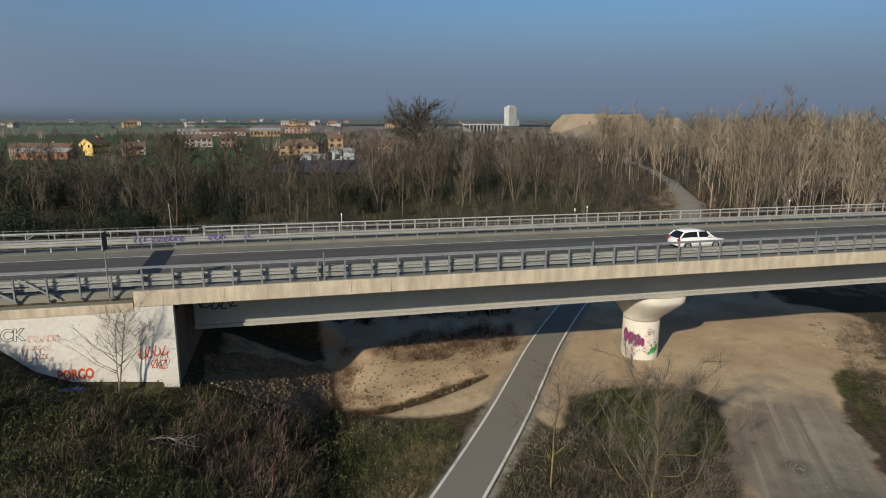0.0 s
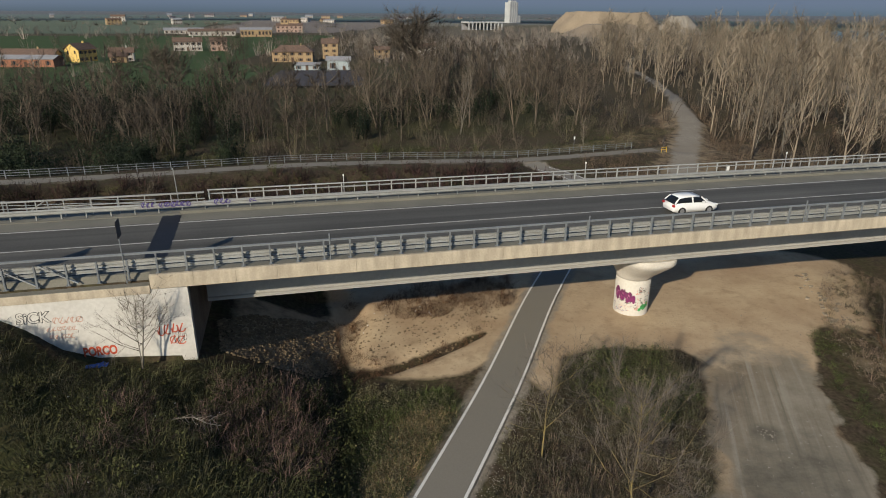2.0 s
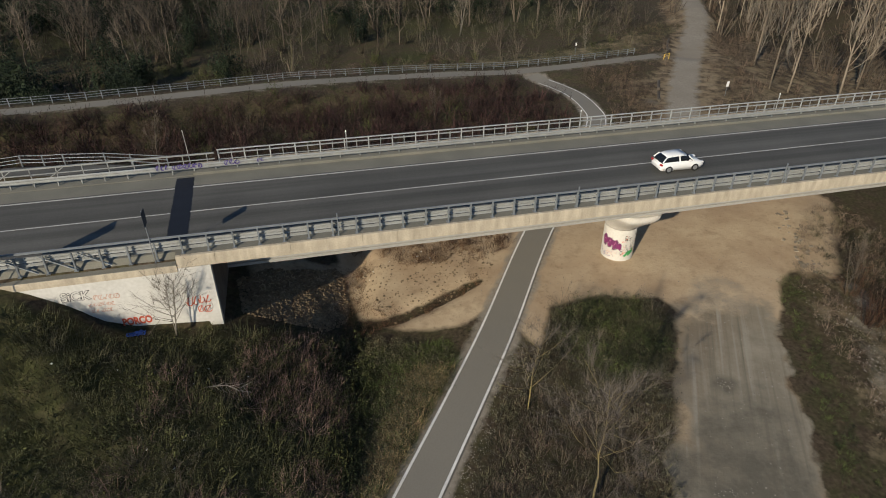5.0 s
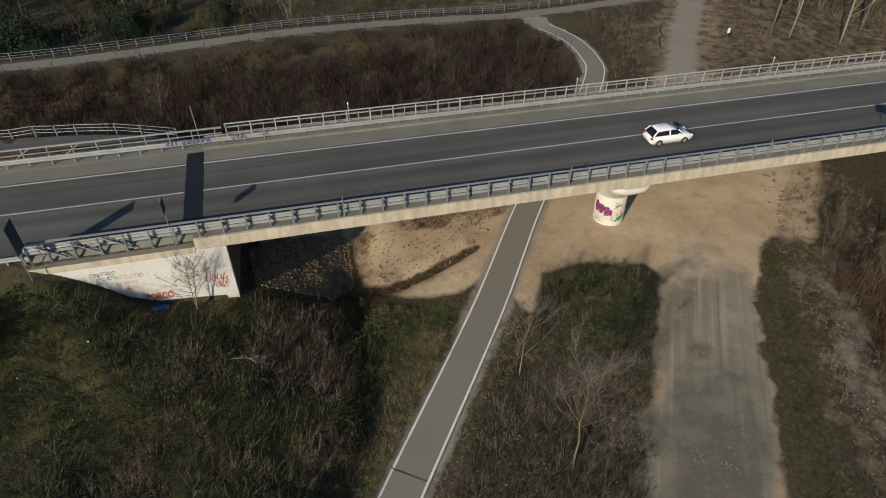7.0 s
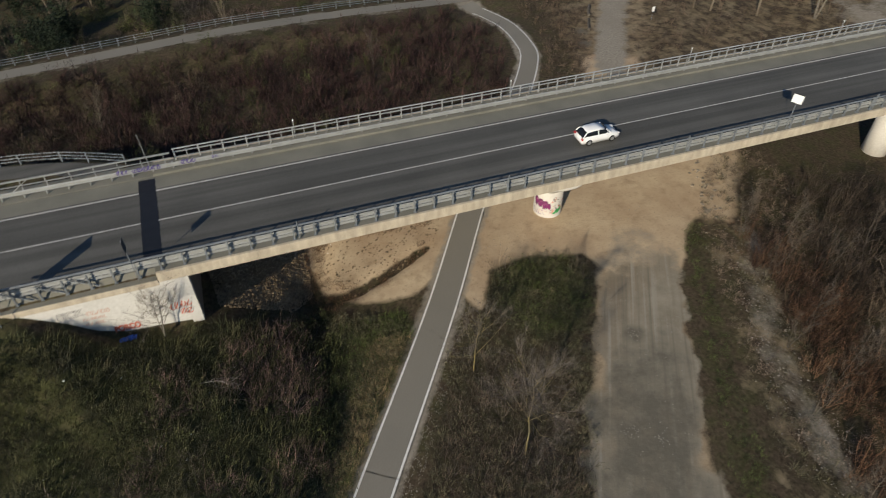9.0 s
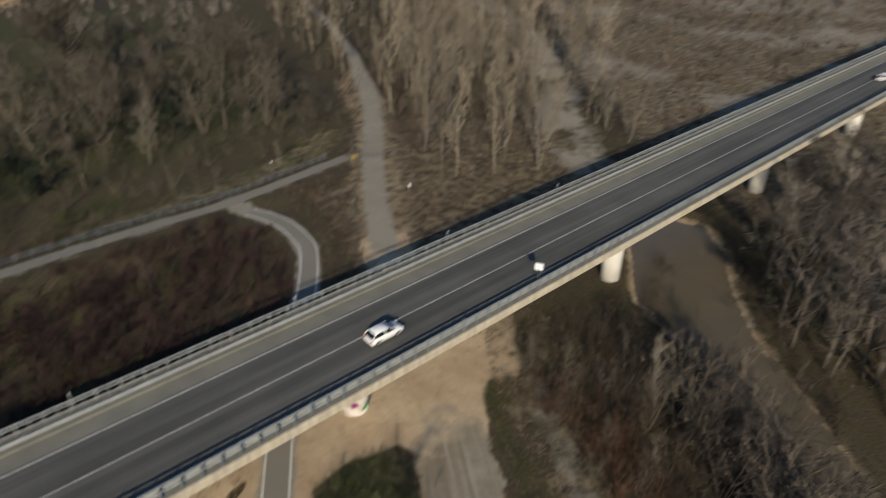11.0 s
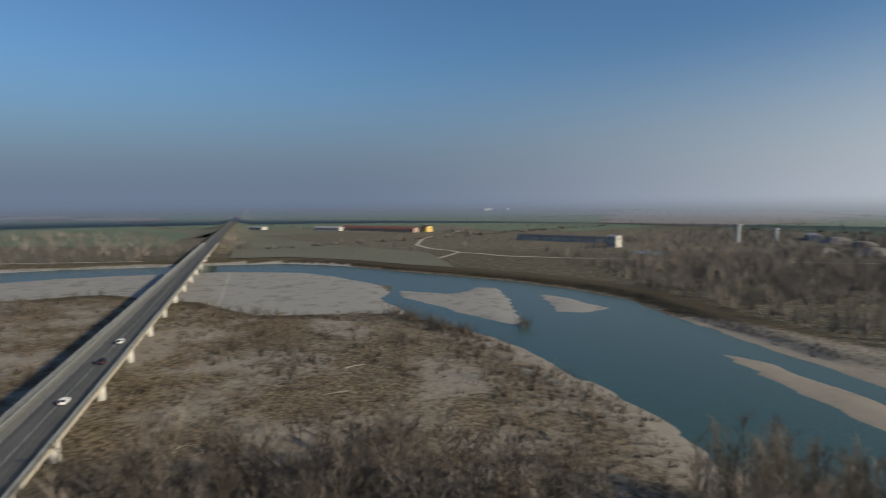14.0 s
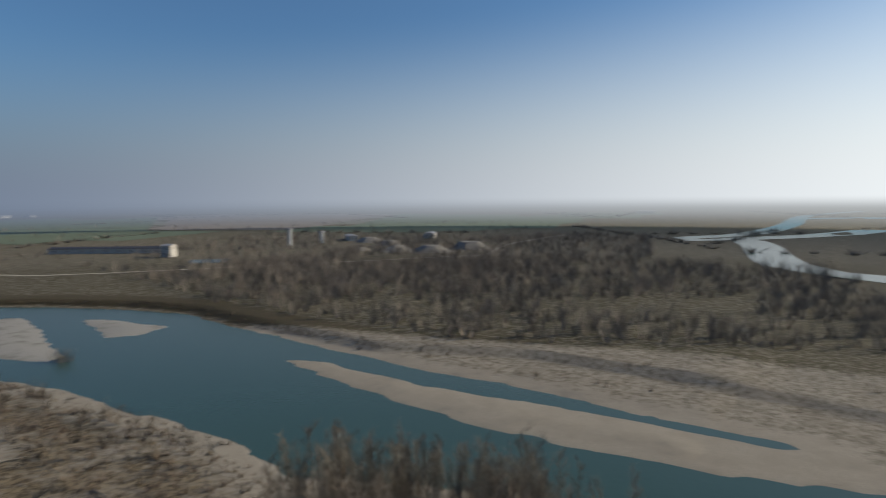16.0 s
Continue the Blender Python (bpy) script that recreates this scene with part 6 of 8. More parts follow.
plant("path_verge", TUFT_T, spread([(9.5, -1.5), (16.5, -1.2), (16, -5), (9.5, -15), (4, -24), (2, -24), (8, -12)], 900, 24, [(CYCLE_PATH, 1.9)]), BUSH_GREEN, "rough green verge along the cycle path", "grass", 0.5, 1.1, 15)
plant("verge_brambles", BRAMBLE_T, spread([(9.8, 0.5), (15.8, -2.2), (15, -6), (9.0, -15), (4, -23), (2, -23), (8, -12)], 480, 107, [(CYCLE_PATH, 2.0)], 0.36, 5), OLIVE_TWIG, "olive-brown weeds on the verge of the cycle path", "weeds", 0.45, 1.0, 108)
plant("dry_grass", TUFT_T, spread([(13, -4), (16, -4.5), (9.5, -14), (4, -24), (0, -30), (2, -22)], 500, 25, [(CYCLE_PATH, 2.0)]), SHRUB_TAN, "dry tan grass along the cycle path", "grass", 0.6, 1.2, 16)
MIDDLE = [(23.2, -3.8), (26.3, 0.4), (30, 0.9), (34.5, -0.6), (34.0, -3.8), (31.5, -9), (27, -17.5), (22, -26), (15, -36), (6, -36), (13, -18), (18.5, -8)]
MIDDLE_BACK = [(19.5, -8.5), (28, -9.5), (26.5, -17), (22, -26), (15, -36), (6, -36), (13, -18)]
plant("dry_reeds", REED_T, spread(MIDDLE, 1300, 26, LOW_ROAD), OLIVE_TWIG, "dry brown grass between path and gravel road", "grass", 0.4, 1.0, 17)
plant("middle_brambles", BRAMBLE_T, spread(MIDDLE, 260, 27, LOW_ROAD, 0.42, 8), OLIVE_TWIG, "olive brambles between path and gravel road", "brambles", 0.6, 1.2, 18)
plant("middle_green", BRAMBLE_T, spread([(26.3, 0.4), (30, 0.8), (34.3, -0.6), (33.6, -4), (31, -8.5), (27, -8.5), (24.6, -4)], 330, 28, LOW_ROAD, 0.30, 3), BUSH_GREEN, "low green brambles at the edge of the bare earth", "brambles", 0.4, 1.05, 19)
plant("middle_grass", TUFT_T, spread([(25.8, 0.2), (30, 0.9), (34.4, -0.6), (33.8, -4.5), (31.5, -9), (27, -9), (24.2, -4)], 700, 173, LOW_ROAD, 0.30, 3), OLIVE_TWIG, "dry olive grass among the low brambles", "grass", 0.5, 1.0, 174)
plant("middle_fringe", SHRUB_T, spread([(25.6, 0.6), (28, 1.2), (31, 1.4), (35, -0.2), (34.4, -4.6), (33, -3), (33, -1.4), (29.5, -0.6), (26.4, -1), (24.8, -3), (24, -3)], 34, 171, LOW_ROAD), OLIVE_TWIG, "straggling bare brush along the edge of the bare earth", "brush", 0.25, 0.7, 172)
plant("middle_dry_grass", REED_T, spread(MIDDLE_BACK, 750, 147, LOW_ROAD), WINTER_BRUSH, "withered brown grass between path and gravel road", "grass", 0.5, 1.1, 148)
plant("front_bush", SHRUB_T, [(26.8, 0.9), (27.3, 0.4), (33.9, -1.8), (34.1, -3.2)], TWIG, "dark bare bush at the edge of the bare earth", "bush", 0.9, 1.2, 149)
plant("middle_brush", SHRUB_T, spread(MIDDLE_BACK, 130, 29, LOW_ROAD, 0.40, 8), TWIG, "grey bare brush between path and gravel road", "brush", 0.5, 1.1, 20)
STRIP = [(49, 0), (58, 10), (66, 12), (64.5, -3.7), (60, -18), (60, -40), (34, -42), (38, -27), (43, -14)]
plant("strip_brush", SHRUB_T, spread(STRIP, 420, 30, [([(53, -3), (49, -10), (45, -17), (43, -25), (42, -38)], 1.6), ([p[:2] for p in GRAVEL_ROAD[:6]], 7.4)], 0.40, 6), SHRUB_BROWN, "bare brown brush beside the gravel road", "brush", 0.3, 0.85, 21)
plant("road_edge_grass", TUFT_T, spread([(46.8, 0), (49.5, 0), (44.5, -9), (40.2, -18), (36, -27), (29, -38), (26.5, -37), (34, -25), (38.6, -16.5), (43.4, -7)], 340, 125), BUSH_GREEN, "green grass at the edge of the gravel road", "grass", 0.35, 0.8, 126)
plant("strip_weeds", BRAMBLE_T, spread(STRIP, 700, 141, [([p[:2] for p in GRAVEL_ROAD[:6]], 6.2)], 0.42, 5), SHRUB_BROWN, "low withered weeds beside the gravel road", "weeds", 0.3, 0.75, 142)
plant("strip_grass", TUFT_T, spread(STRIP, 800, 31, [([p[:2] for p in GRAVEL_ROAD[:6]], 5.4)]), OLIVE_TWIG, "dry grass beside the gravel road", "grass", 0.5, 1.1, 22)
plant("ditch_brush", SHRUB_T, spread([(9.4, 11), (11.2, 11), (10.9, 5.2), (12.6, 3.6), (16.5, 5.0), (20.8, 7.1), (21.4, 5.6), (16.8, 3.2), (13, 1.6), (9.4, 0), (8.2, 1), (8.8, 6)], 210, 32, (), 0.36, 2.0), RUSSET, "russet brush in the ditch", "brush", 0.16, 0.48, 23)
plant("bank_brush", SHRUB_T, spread([(10.4, 10.2), (16, 9.8), (22, 9.0), (26, 11.0), (27, 17), (11, 17)], 400, 33, [(CYCLE_PATH, 2.2)], 0.36, 4), RUSSET, "russet brush under the bridge", "brush", 0.25, 0.6, 24)
plant("grove", WOOD_T, spread([(84, -20), (97, -8), (124, 0), (150, -6), (156, -34), (152, -76), (113, -102), (71.9, -93.8), (76, -50.3)], 270, 34), TWIG_GREY, "dense bare grove below the bridge", "wood", 1.0, 1.5, 25)
plant("grove_tall_brush", TALL_T, spread([(86, -20), (98, -8), (124, 1), (150, -4), (156, -34), (152, -80), (61.6, -102), (40.1, -60.1), (76.1, -40)], 420, 91, [(SIDE_CHANNEL + SIDE_CHANNEL[:1], 1.5)]), TWIG, "tall dark brush of the grove", "undergrowth", 0.6, 1.1, 92)
plant("channel_edge", TALL_T, [(p.x + dx, p.y + dy) for p, dx, dy in zip(curve_points([(96.8, 4.5), (84.3, -2.8), (79.2, -13.1), (71.9, -25.5), (60, -36)], 0.8), np.random.RandomState(3).uniform(-6.5, -2.5, 400), np.random.RandomState(4).normal(size=400))], DARK_BRUSH, "dark overhanging brush along the side channel", "brush", 0.35, 0.8, 103)
plant("channel_edge", TALL_T, [(p.x + dx, p.y + dy) for p, dx, dy in zip(curve_points([(102, -0.6), (91.5, -7), (84, -14), (78, -21), (71, -29.5)], 0.8), np.random.RandomState(6).uniform(1.5, 8.0, 400), np.random.RandomState(7).normal(size=400))], DARK_BRUSH, "dark overhanging brush along the side channel", "brush", 0.5, 1.0, 104)
plant("channel_brush", TALL_T, spread([(66.1, 6.1), (75.8, 1.2), (77.1, -11), (69.9, -23.5), (60, -34), (46, -46), (46, -30), (56, -12), (60, -2)], 200, 93, [([(53, -3), (49, -10), (45, -17), (43, -25), (42, -38)], 3.5)]), DARK_BRUSH, "dark brush on the bank of the side channel", "brush", 0.35, 0.8, 94)
BANK = [(62, 3), (74, -2), (75, -13), (70, -22), (62, -33), (52, -45), (40, -50), (46, -34), (53, -20), (58, -8)]
plant("bank_thicket", TALL_T, spread(BANK, 230, 161), DARK_BRUSH, "dense dark brush on the shady bank of the side channel", "brush", 0.55, 1.1, 162)
plant("bank_wood", WOOD_FINE_T, spread([(60, -14), (72, -17), (66, -27), (56, -40), (44, -50), (49, -36), (55, -24)], 66, 163), TWIG, "bare dark trees on the shady bank", "wood", 0.6, 1.1, 164)
plant("bank_russet", TALL_T, spread([(51, -3), (57, -2), (56, -14), (50, -26), (43, -38), (39, -38), (45, -24), (50, -12)], 150, 165, (), 0.4, 6), RUSSET, "reddish brown saplings and brush above the bank", "brush", 0.4, 0.85, 166)
plant("grove_brush", SHRUB_MID_T, spread([(90.5, -17.3), (103, -11), (154.7, -33.8), (154.7, -102), (40.9, -112.4), (-31.2, -81.1), (20, -46), (60, -44), (78.1, -35.9)], 1150, 35), DARK_BRUSH, "dark brush of the grove", "undergrowth", 0.8, 1.7, 26)
SCRUB = [(94.7, 17.9), (103, -13.1), (154.7, -40), (159.8, -91.7), (82.3, -133.1), (134, -139.3), (185.7, -141.3), (270.5, -136.2), (309.8, -124.8), (351.1, -91.7), (361.5, -40), (409, -6.9), (462, 57), (450, 118), (438, 191), (420, 332.2), (340.8, 332.2), (247.7, 166.8), (154.7, 42.7), (113.3, 24.1)]
SHADE = [([(80, 13), (742, 13)], 9), (DRY_LINE, 7)]
plant("scrub", SCRUB_T, spread(SCRUB, 4600, 36, SHADE, 0.52, 11), SHRUB_BROWN, "low brown willow scrub on the flood plain", "scrub", 0.6, 1.4, 27, 0.5)
plant("scrub_dark", SCRUB_T, spread(SCRUB, 1500, 95, SHADE, 0.57, 9), DARK_BRUSH, "dark willow clumps on the flood plain", "scrub", 0.8, 1.5, 96, 0.5)
plant("scrub_pale", SCRUB_T, spread(SCRUB, 1100, 37, SHADE, 0.47, 22), SHRUB_TAN, "pale dry scrub on the flood plain", "scrub", 0.4, 0.9, 28, 0.5)
plant("scrub_trees", FAR_T, spread(SCRUB, 640, 38, SHADE, 0.53, 40), TWIG, "taller bare willows in the scrub", "scrub", 0.45, 0.9, 29)
plant("slope_evergreen", EVER_T, [(-16.5, -4.5), (-15.6, -6.0), (-17.5, -6.5), (-14.8, -4.8)], EVERGREEN, "dark evergreen bush on the embankment", "bush", 0.5, 0.7, 68)
plant("river_brush", SHRUB_MID_T, spread([(40.9, -120.7), (98.8, -112.4), (107.1, -133.1), (61.6, -155.8), (43, -151.7)], 220, 69), SHRUB_BROWN, "brown brush under the bank poplars", "undergrowth", 0.9, 1.8, 70)
plant("river_fans", POPLAR_FINE_T, spread([(45.1, -120.7), (98.8, -108.2), (115.4, -124.8), (111.2, -137.2), (86.4, -149.6), (63.7, -155.8), (53.3, -149.6)], 190, 101), TWIG_POPLAR, "soft brown poplars on the river bank", "wood", 0.72, 1.0, 102)
plant("bank_trees", FAR_T, spread([(276.7, -137.2), (309.8, -124.8), (342.8, -114.4), (340.8, -102), (299.4, -114.4), (270.5, -126.9)], 60, 39), TWIG, "bare trees along the river bank", "trees", 0.6, 1.0, 30)
plant("bar_bushes", SCRUB_T, spread([(123.6, -139.3), (185.7, -144.4), (270.5, -137.2), (309.8, -124.8), (309.8, -102), (206.4, -120.7), (123.6, -114.4)], 180, 40, (), 0.5, 14), SHRUB_BROWN, "scattered bushes on the gravel bank", "bushes", 0.5, 1.3, 31)
plant("bar_bushes", SCRUB_T, spread([(-62.5, -246.8), (123.6, -242.7), (258.1, -257.1), (123.6, -308.8), (-62.5, -308.8)], 70, 41, (), 0.5, 30), SHRUB_BROWN, "dark bushes on the far gravel flat", "bushes", 0.8, 1.8, 32)
plant("island_bush", FAR_T, [(290.1, -163), (292.2, -165.1), (288, -162), (293.2, -161), (290.1, -166.1), (291.1, -162), (289.1, -164.1), (292.2, -163)], TWIG, "bare bush at the tip of the gravel island", "bush", 0.7, 1.0, 33)
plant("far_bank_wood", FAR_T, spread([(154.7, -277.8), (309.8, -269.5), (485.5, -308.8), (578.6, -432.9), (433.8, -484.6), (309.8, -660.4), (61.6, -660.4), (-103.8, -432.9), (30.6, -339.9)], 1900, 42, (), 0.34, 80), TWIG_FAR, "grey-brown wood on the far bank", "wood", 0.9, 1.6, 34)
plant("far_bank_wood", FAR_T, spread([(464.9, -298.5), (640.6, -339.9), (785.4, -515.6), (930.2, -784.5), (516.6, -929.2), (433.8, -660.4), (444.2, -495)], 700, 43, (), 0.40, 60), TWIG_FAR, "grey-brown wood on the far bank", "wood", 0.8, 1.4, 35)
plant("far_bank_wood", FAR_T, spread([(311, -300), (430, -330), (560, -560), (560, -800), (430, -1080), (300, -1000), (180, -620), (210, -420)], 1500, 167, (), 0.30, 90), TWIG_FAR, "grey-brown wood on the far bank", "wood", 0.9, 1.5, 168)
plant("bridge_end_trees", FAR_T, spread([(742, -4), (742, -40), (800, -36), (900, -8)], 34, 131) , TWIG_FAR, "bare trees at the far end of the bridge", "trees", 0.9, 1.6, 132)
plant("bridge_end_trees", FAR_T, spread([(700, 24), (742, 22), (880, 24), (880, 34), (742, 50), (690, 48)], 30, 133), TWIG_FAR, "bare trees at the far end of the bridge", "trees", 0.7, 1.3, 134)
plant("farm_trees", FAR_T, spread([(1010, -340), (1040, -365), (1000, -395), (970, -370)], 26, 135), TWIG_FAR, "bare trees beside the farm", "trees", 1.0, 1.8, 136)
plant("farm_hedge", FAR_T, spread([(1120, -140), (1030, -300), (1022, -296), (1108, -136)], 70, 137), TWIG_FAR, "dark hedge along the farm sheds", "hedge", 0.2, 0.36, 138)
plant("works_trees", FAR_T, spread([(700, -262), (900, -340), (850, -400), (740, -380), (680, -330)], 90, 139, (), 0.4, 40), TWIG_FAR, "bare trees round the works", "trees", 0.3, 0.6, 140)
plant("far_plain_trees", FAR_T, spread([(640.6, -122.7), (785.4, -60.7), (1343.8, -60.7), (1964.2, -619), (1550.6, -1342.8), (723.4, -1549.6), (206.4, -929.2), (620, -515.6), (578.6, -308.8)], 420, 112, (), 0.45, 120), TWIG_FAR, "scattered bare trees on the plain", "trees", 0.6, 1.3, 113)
cut = [p for p in FAR_LAND[3:17]]
plant("cut_bank_brush", SCRUB_T, [(q.x + rs_ * 2.5, q.y - 2.0 + rs_ * 2) for q, rs_ in zip(curve_points(cut, 1.6), np.random.RandomState(5).normal(size=5000))], TWIG, "dark brush along the cut far bank of the river", "brush", 0.6, 1.5, 97)
plant("bank_edge_brush", SHRUB_MID_T, spread([(154.7, -146.5), (218.8, -144.4), (270.5, -139.3), (306.7, -127.9), (333.5, -116.5), (328.4, -108.2), (270.5, -131), (218.8, -135.1), (154.7, -137.2)], 200, 98, (), 0.46, 10), DARK_BRUSH, "dark bushes along the edge of the river bank", "bushes", 0.5, 1.2, 99)
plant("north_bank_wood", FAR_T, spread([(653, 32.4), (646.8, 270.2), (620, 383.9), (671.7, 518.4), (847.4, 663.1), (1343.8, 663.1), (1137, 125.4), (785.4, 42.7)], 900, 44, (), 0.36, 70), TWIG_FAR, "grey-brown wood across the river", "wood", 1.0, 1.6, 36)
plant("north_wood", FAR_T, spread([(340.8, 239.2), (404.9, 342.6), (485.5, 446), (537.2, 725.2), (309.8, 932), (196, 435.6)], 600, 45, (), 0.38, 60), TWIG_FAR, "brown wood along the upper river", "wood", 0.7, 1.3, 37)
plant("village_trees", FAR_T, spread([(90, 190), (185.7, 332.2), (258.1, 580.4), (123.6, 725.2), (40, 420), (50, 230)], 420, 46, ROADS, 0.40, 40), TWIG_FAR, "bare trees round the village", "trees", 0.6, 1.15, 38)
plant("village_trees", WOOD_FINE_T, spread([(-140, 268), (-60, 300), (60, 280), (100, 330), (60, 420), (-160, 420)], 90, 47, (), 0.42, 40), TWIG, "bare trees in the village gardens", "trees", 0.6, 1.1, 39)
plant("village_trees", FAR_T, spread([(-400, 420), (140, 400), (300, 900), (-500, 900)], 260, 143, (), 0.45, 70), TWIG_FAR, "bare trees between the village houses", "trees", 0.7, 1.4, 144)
plant("field_edge_trees", WOOD_FINE_T, spread([(-130, 150), (-70, 165), (-8, 196), (0, 206), (-10, 210), (-70, 180), (-130, 172)], 46, 145), TWIG, "dark bare trees at the edge of the field", "trees", 0.55, 1.0, 146)
HEDGE_T = [join([grow_shrub(170 + s, 8, 8, 10, 8, 0.6), grow_shrub(175 + s, 6, 15, 10, 0, 0.8)]) for s in range(3)]
rs_h = np.random.RandomState(77)
rows_h = []
for k in range(60):
    cx, cy = rs_h.uniform(-2000, 2700), rs_h.uniform(-2700, 2700)
    if math.hypot(cx, cy) < 900 or math.hypot(cx, cy) > 2750 or (0 < cx < 760 and abs(cy) < 800):
        continue
    a, ln = rs_h.uniform(0, math.pi), rs_h.uniform(200, 900)
    for q in range(int(ln / 34)):
        rows_h.append((cx + math.cos(a) * (q * 34 - ln / 2) + rs_h.normal() * 3, cy + math.sin(a) * (q * 34 - ln / 2) + rs_h.normal() * 3))
line_spots = [(x + rs_h.normal() * 9, y + rs_h.normal() * 9) for y, x0, x1, st in ((255, -150, -20, 4), (345, -160, 110, 5), (430, -120, 120, 6), (760, -560, 240, 7), (1080, -800, 380, 10), (1500, -1000, 600, 14)) for x in np.arange(x0, x1, st) if rs_h.uniform() < 0.6]
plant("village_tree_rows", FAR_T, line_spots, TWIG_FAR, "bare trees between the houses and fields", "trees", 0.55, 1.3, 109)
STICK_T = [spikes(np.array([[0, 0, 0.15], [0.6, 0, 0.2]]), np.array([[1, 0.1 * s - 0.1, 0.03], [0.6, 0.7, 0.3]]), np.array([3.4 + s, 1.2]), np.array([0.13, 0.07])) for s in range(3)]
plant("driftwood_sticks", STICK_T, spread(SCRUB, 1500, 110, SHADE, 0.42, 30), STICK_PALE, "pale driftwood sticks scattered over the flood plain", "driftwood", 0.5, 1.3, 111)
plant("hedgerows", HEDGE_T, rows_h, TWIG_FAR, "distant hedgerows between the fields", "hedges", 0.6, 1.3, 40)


# ---- signs, posts, rubble and litter near the bridge ----
def sign_on_pole(label, at, top, plate, face, turn, kind="rect", posts=1, plate_mat=WHITE_PAINT, lean=0.0):
    """A plate on one or two posts. plate: width and height; turn: where its back looks, in degrees."""
    root = thing("road_sign", label, "road sign", at, turn)
    w, h = plate
    for k in range(posts):
        px = 0 if posts == 1 else (-w * 0.35 if k == 0 else w * 0.35)
        part("pole", Build().tube([(px, 0, -0.3), (px + lean, 0, top)], 0.035, sides=8), STEEL_BLUE, root)
    if plate:
        b = Build()
        if kind == "triangle":
            ring = [(-w / 2, 0, top - h), (w / 2, 0, top - h), (0, 0, top)]
        elif kind == "round":
            ring = [(w / 2 * math.cos(a), 0, top - h / 2 + h / 2 * math.sin(a)) for a in (2 * math.pi * j / 20 for j in range(20))]
        else:
            ring = [(-w / 2, 0, top - h), (w / 2, 0, top - h), (w / 2, 0, top), (-w / 2, 0, top)]
        b.quad_loop([[(x, y0, z) for x, _, z in ring] for y0 in (-0.055, -0.04)])
        part("plate", b, plate_mat, root, face)
        part("clamp", Build().box((-0.07, -0.04, top - h * 0.7), (0.07, 0.04, top - h * 0.62)), STEEL, root)
    return root


sign_on_pole("dark-backed rectangular sign on the parapet", (-3.4, 0.3, 9.6), 3.7, (0.9, 1.05), "dark grey sign back", 90, plate_mat=DARK_METAL)
sign_on_pole("large dark-backed road sign at the end of the parapet", (-12.75, -0.35, 9.1), 4.3, (1.35, 2.3), "dark grey sign back", 90, posts=2, plate_mat=DARK_METAL)
sign_on_pole("white rectangular sign on the bridge parapet", (56.2, 0.3, 9.8), 3.7, (0.95, 0.85), "white sign face", -62)
sign_on_pole("small white sign beside the gravel track", (73.0, 45.7, z_at(73, 45.7)), 2.3, (0.55, 0.8), "white sign face", 10)
sign_on_pole("small white sign beside the lane", (58.3, 70.5, z_at(58.3, 70.5)), 2.6, (0.28, 0.5), "white sign face", 10)
pole = thing("marker_pole", "thin leaning grey pole behind the railing", "pole", (-2.4, 15.1, 9.4))
part("pole", Build().tube([(0, 0, 0), (-0.12, 0.05, 3.5)], 0.04, 0.03, 8), STEEL, pole)
part("foot", Build().box((-0.09, -0.09, 0), (0.09, 0.09, 0.04)), STEEL, pole)
for dx in (9, 31.5, 53.5, 75):
    d = thing("delineator_post", "short grey marker post on the far railing", "post", (dx * 1.0 + 2.0, 15.1, KERB_Z), group="marker posts on the railing")
    part("post", Build().box((-0.035, -0.03, 0), (0.035, 0.03, 1.75)), STEEL_BRIGHT, d)
    part("cap", Build().box((-0.05, -0.045, 1.75), (0.05, 0.045, 1.9)), WHITE_PAINT, d)

# timber fence of the lane
def lane_fence(name, line, side, label):
    root = thing(name, label, "fence")
    pts = curve_points(line, 2.2)
    tops = []
    for i, p in enumerate(pts):
        d = (pts[min(i + 1, len(pts) - 1)] - pts[max(i - 1, 0)]).normalized()
        x, y = p.x - d.y * side, p.y + d.x * side
        z = z_at(x, y)
        tops.append(Vector((x, y, z)))
        part("post", Build().box((x - 0.05, y - 0.05, z - 0.2), (x + 0.05, y + 0.05, z + 1.15)), STEEL_BLUE, root)
    for h in (0.42, 0.75, 1.1):
        part("rail", Build().tube([t + Vector((0, 0, h)) for t in tops], 0.035, sides=5), STEEL_BLUE, root)
    return root


lane_fence("lane_fence", [p[:2] for p in LANE[1:-1]] + [(70, 67)], 2.3, "grey three-rail fence along the lane")
lane_fence("ramp_fence", [p[:2] for p in FOOT_RAMP], 1.35, "grey railing along the footway ramp")
tagged(ribbon("pavement_ramp", [p[:2] for p in FOOT_RAMP], 1.1, 0, ASPHALT, steps=1.2, lift=0.05), "narrow asphalt footway ramp", "footway", kind="structure")

# guardrail on the approach before the parapet
approach = thing("guardrail", "galvanised guardrail on the approach embankment", "guardrail")
for i in range(13):
    p = new("post", far_post)
    p.parent, p.location = approach, (-14.5 - 2.3 * i, 0.75, 9.25)
part("guard_beam", Build().along_x(wave(0.66, 9.62, 0.40, 0.09), -44, -13.0), STEEL, approach)

# barrier and logs at the mouth of the gravel track
bar = thing("track_barrier", "yellow steel barrier at the mouth of the track", "barrier", (74.5, 66.0, z_at(74.5, 66)), 20)
for dx in (-0.7, 0.7):
    part("post", Build().tube([(dx, 0, -0.2), (dx, 0, 1.0)], 0.06, sides=8), YELLOW_PAINT, bar)
for dz in (0.55, 0.95):
    part("rail", Build().tube([(-0.7, 0, dz), (0.7, 0, dz)], 0.05, sides=8), YELLOW_PAINT, bar)
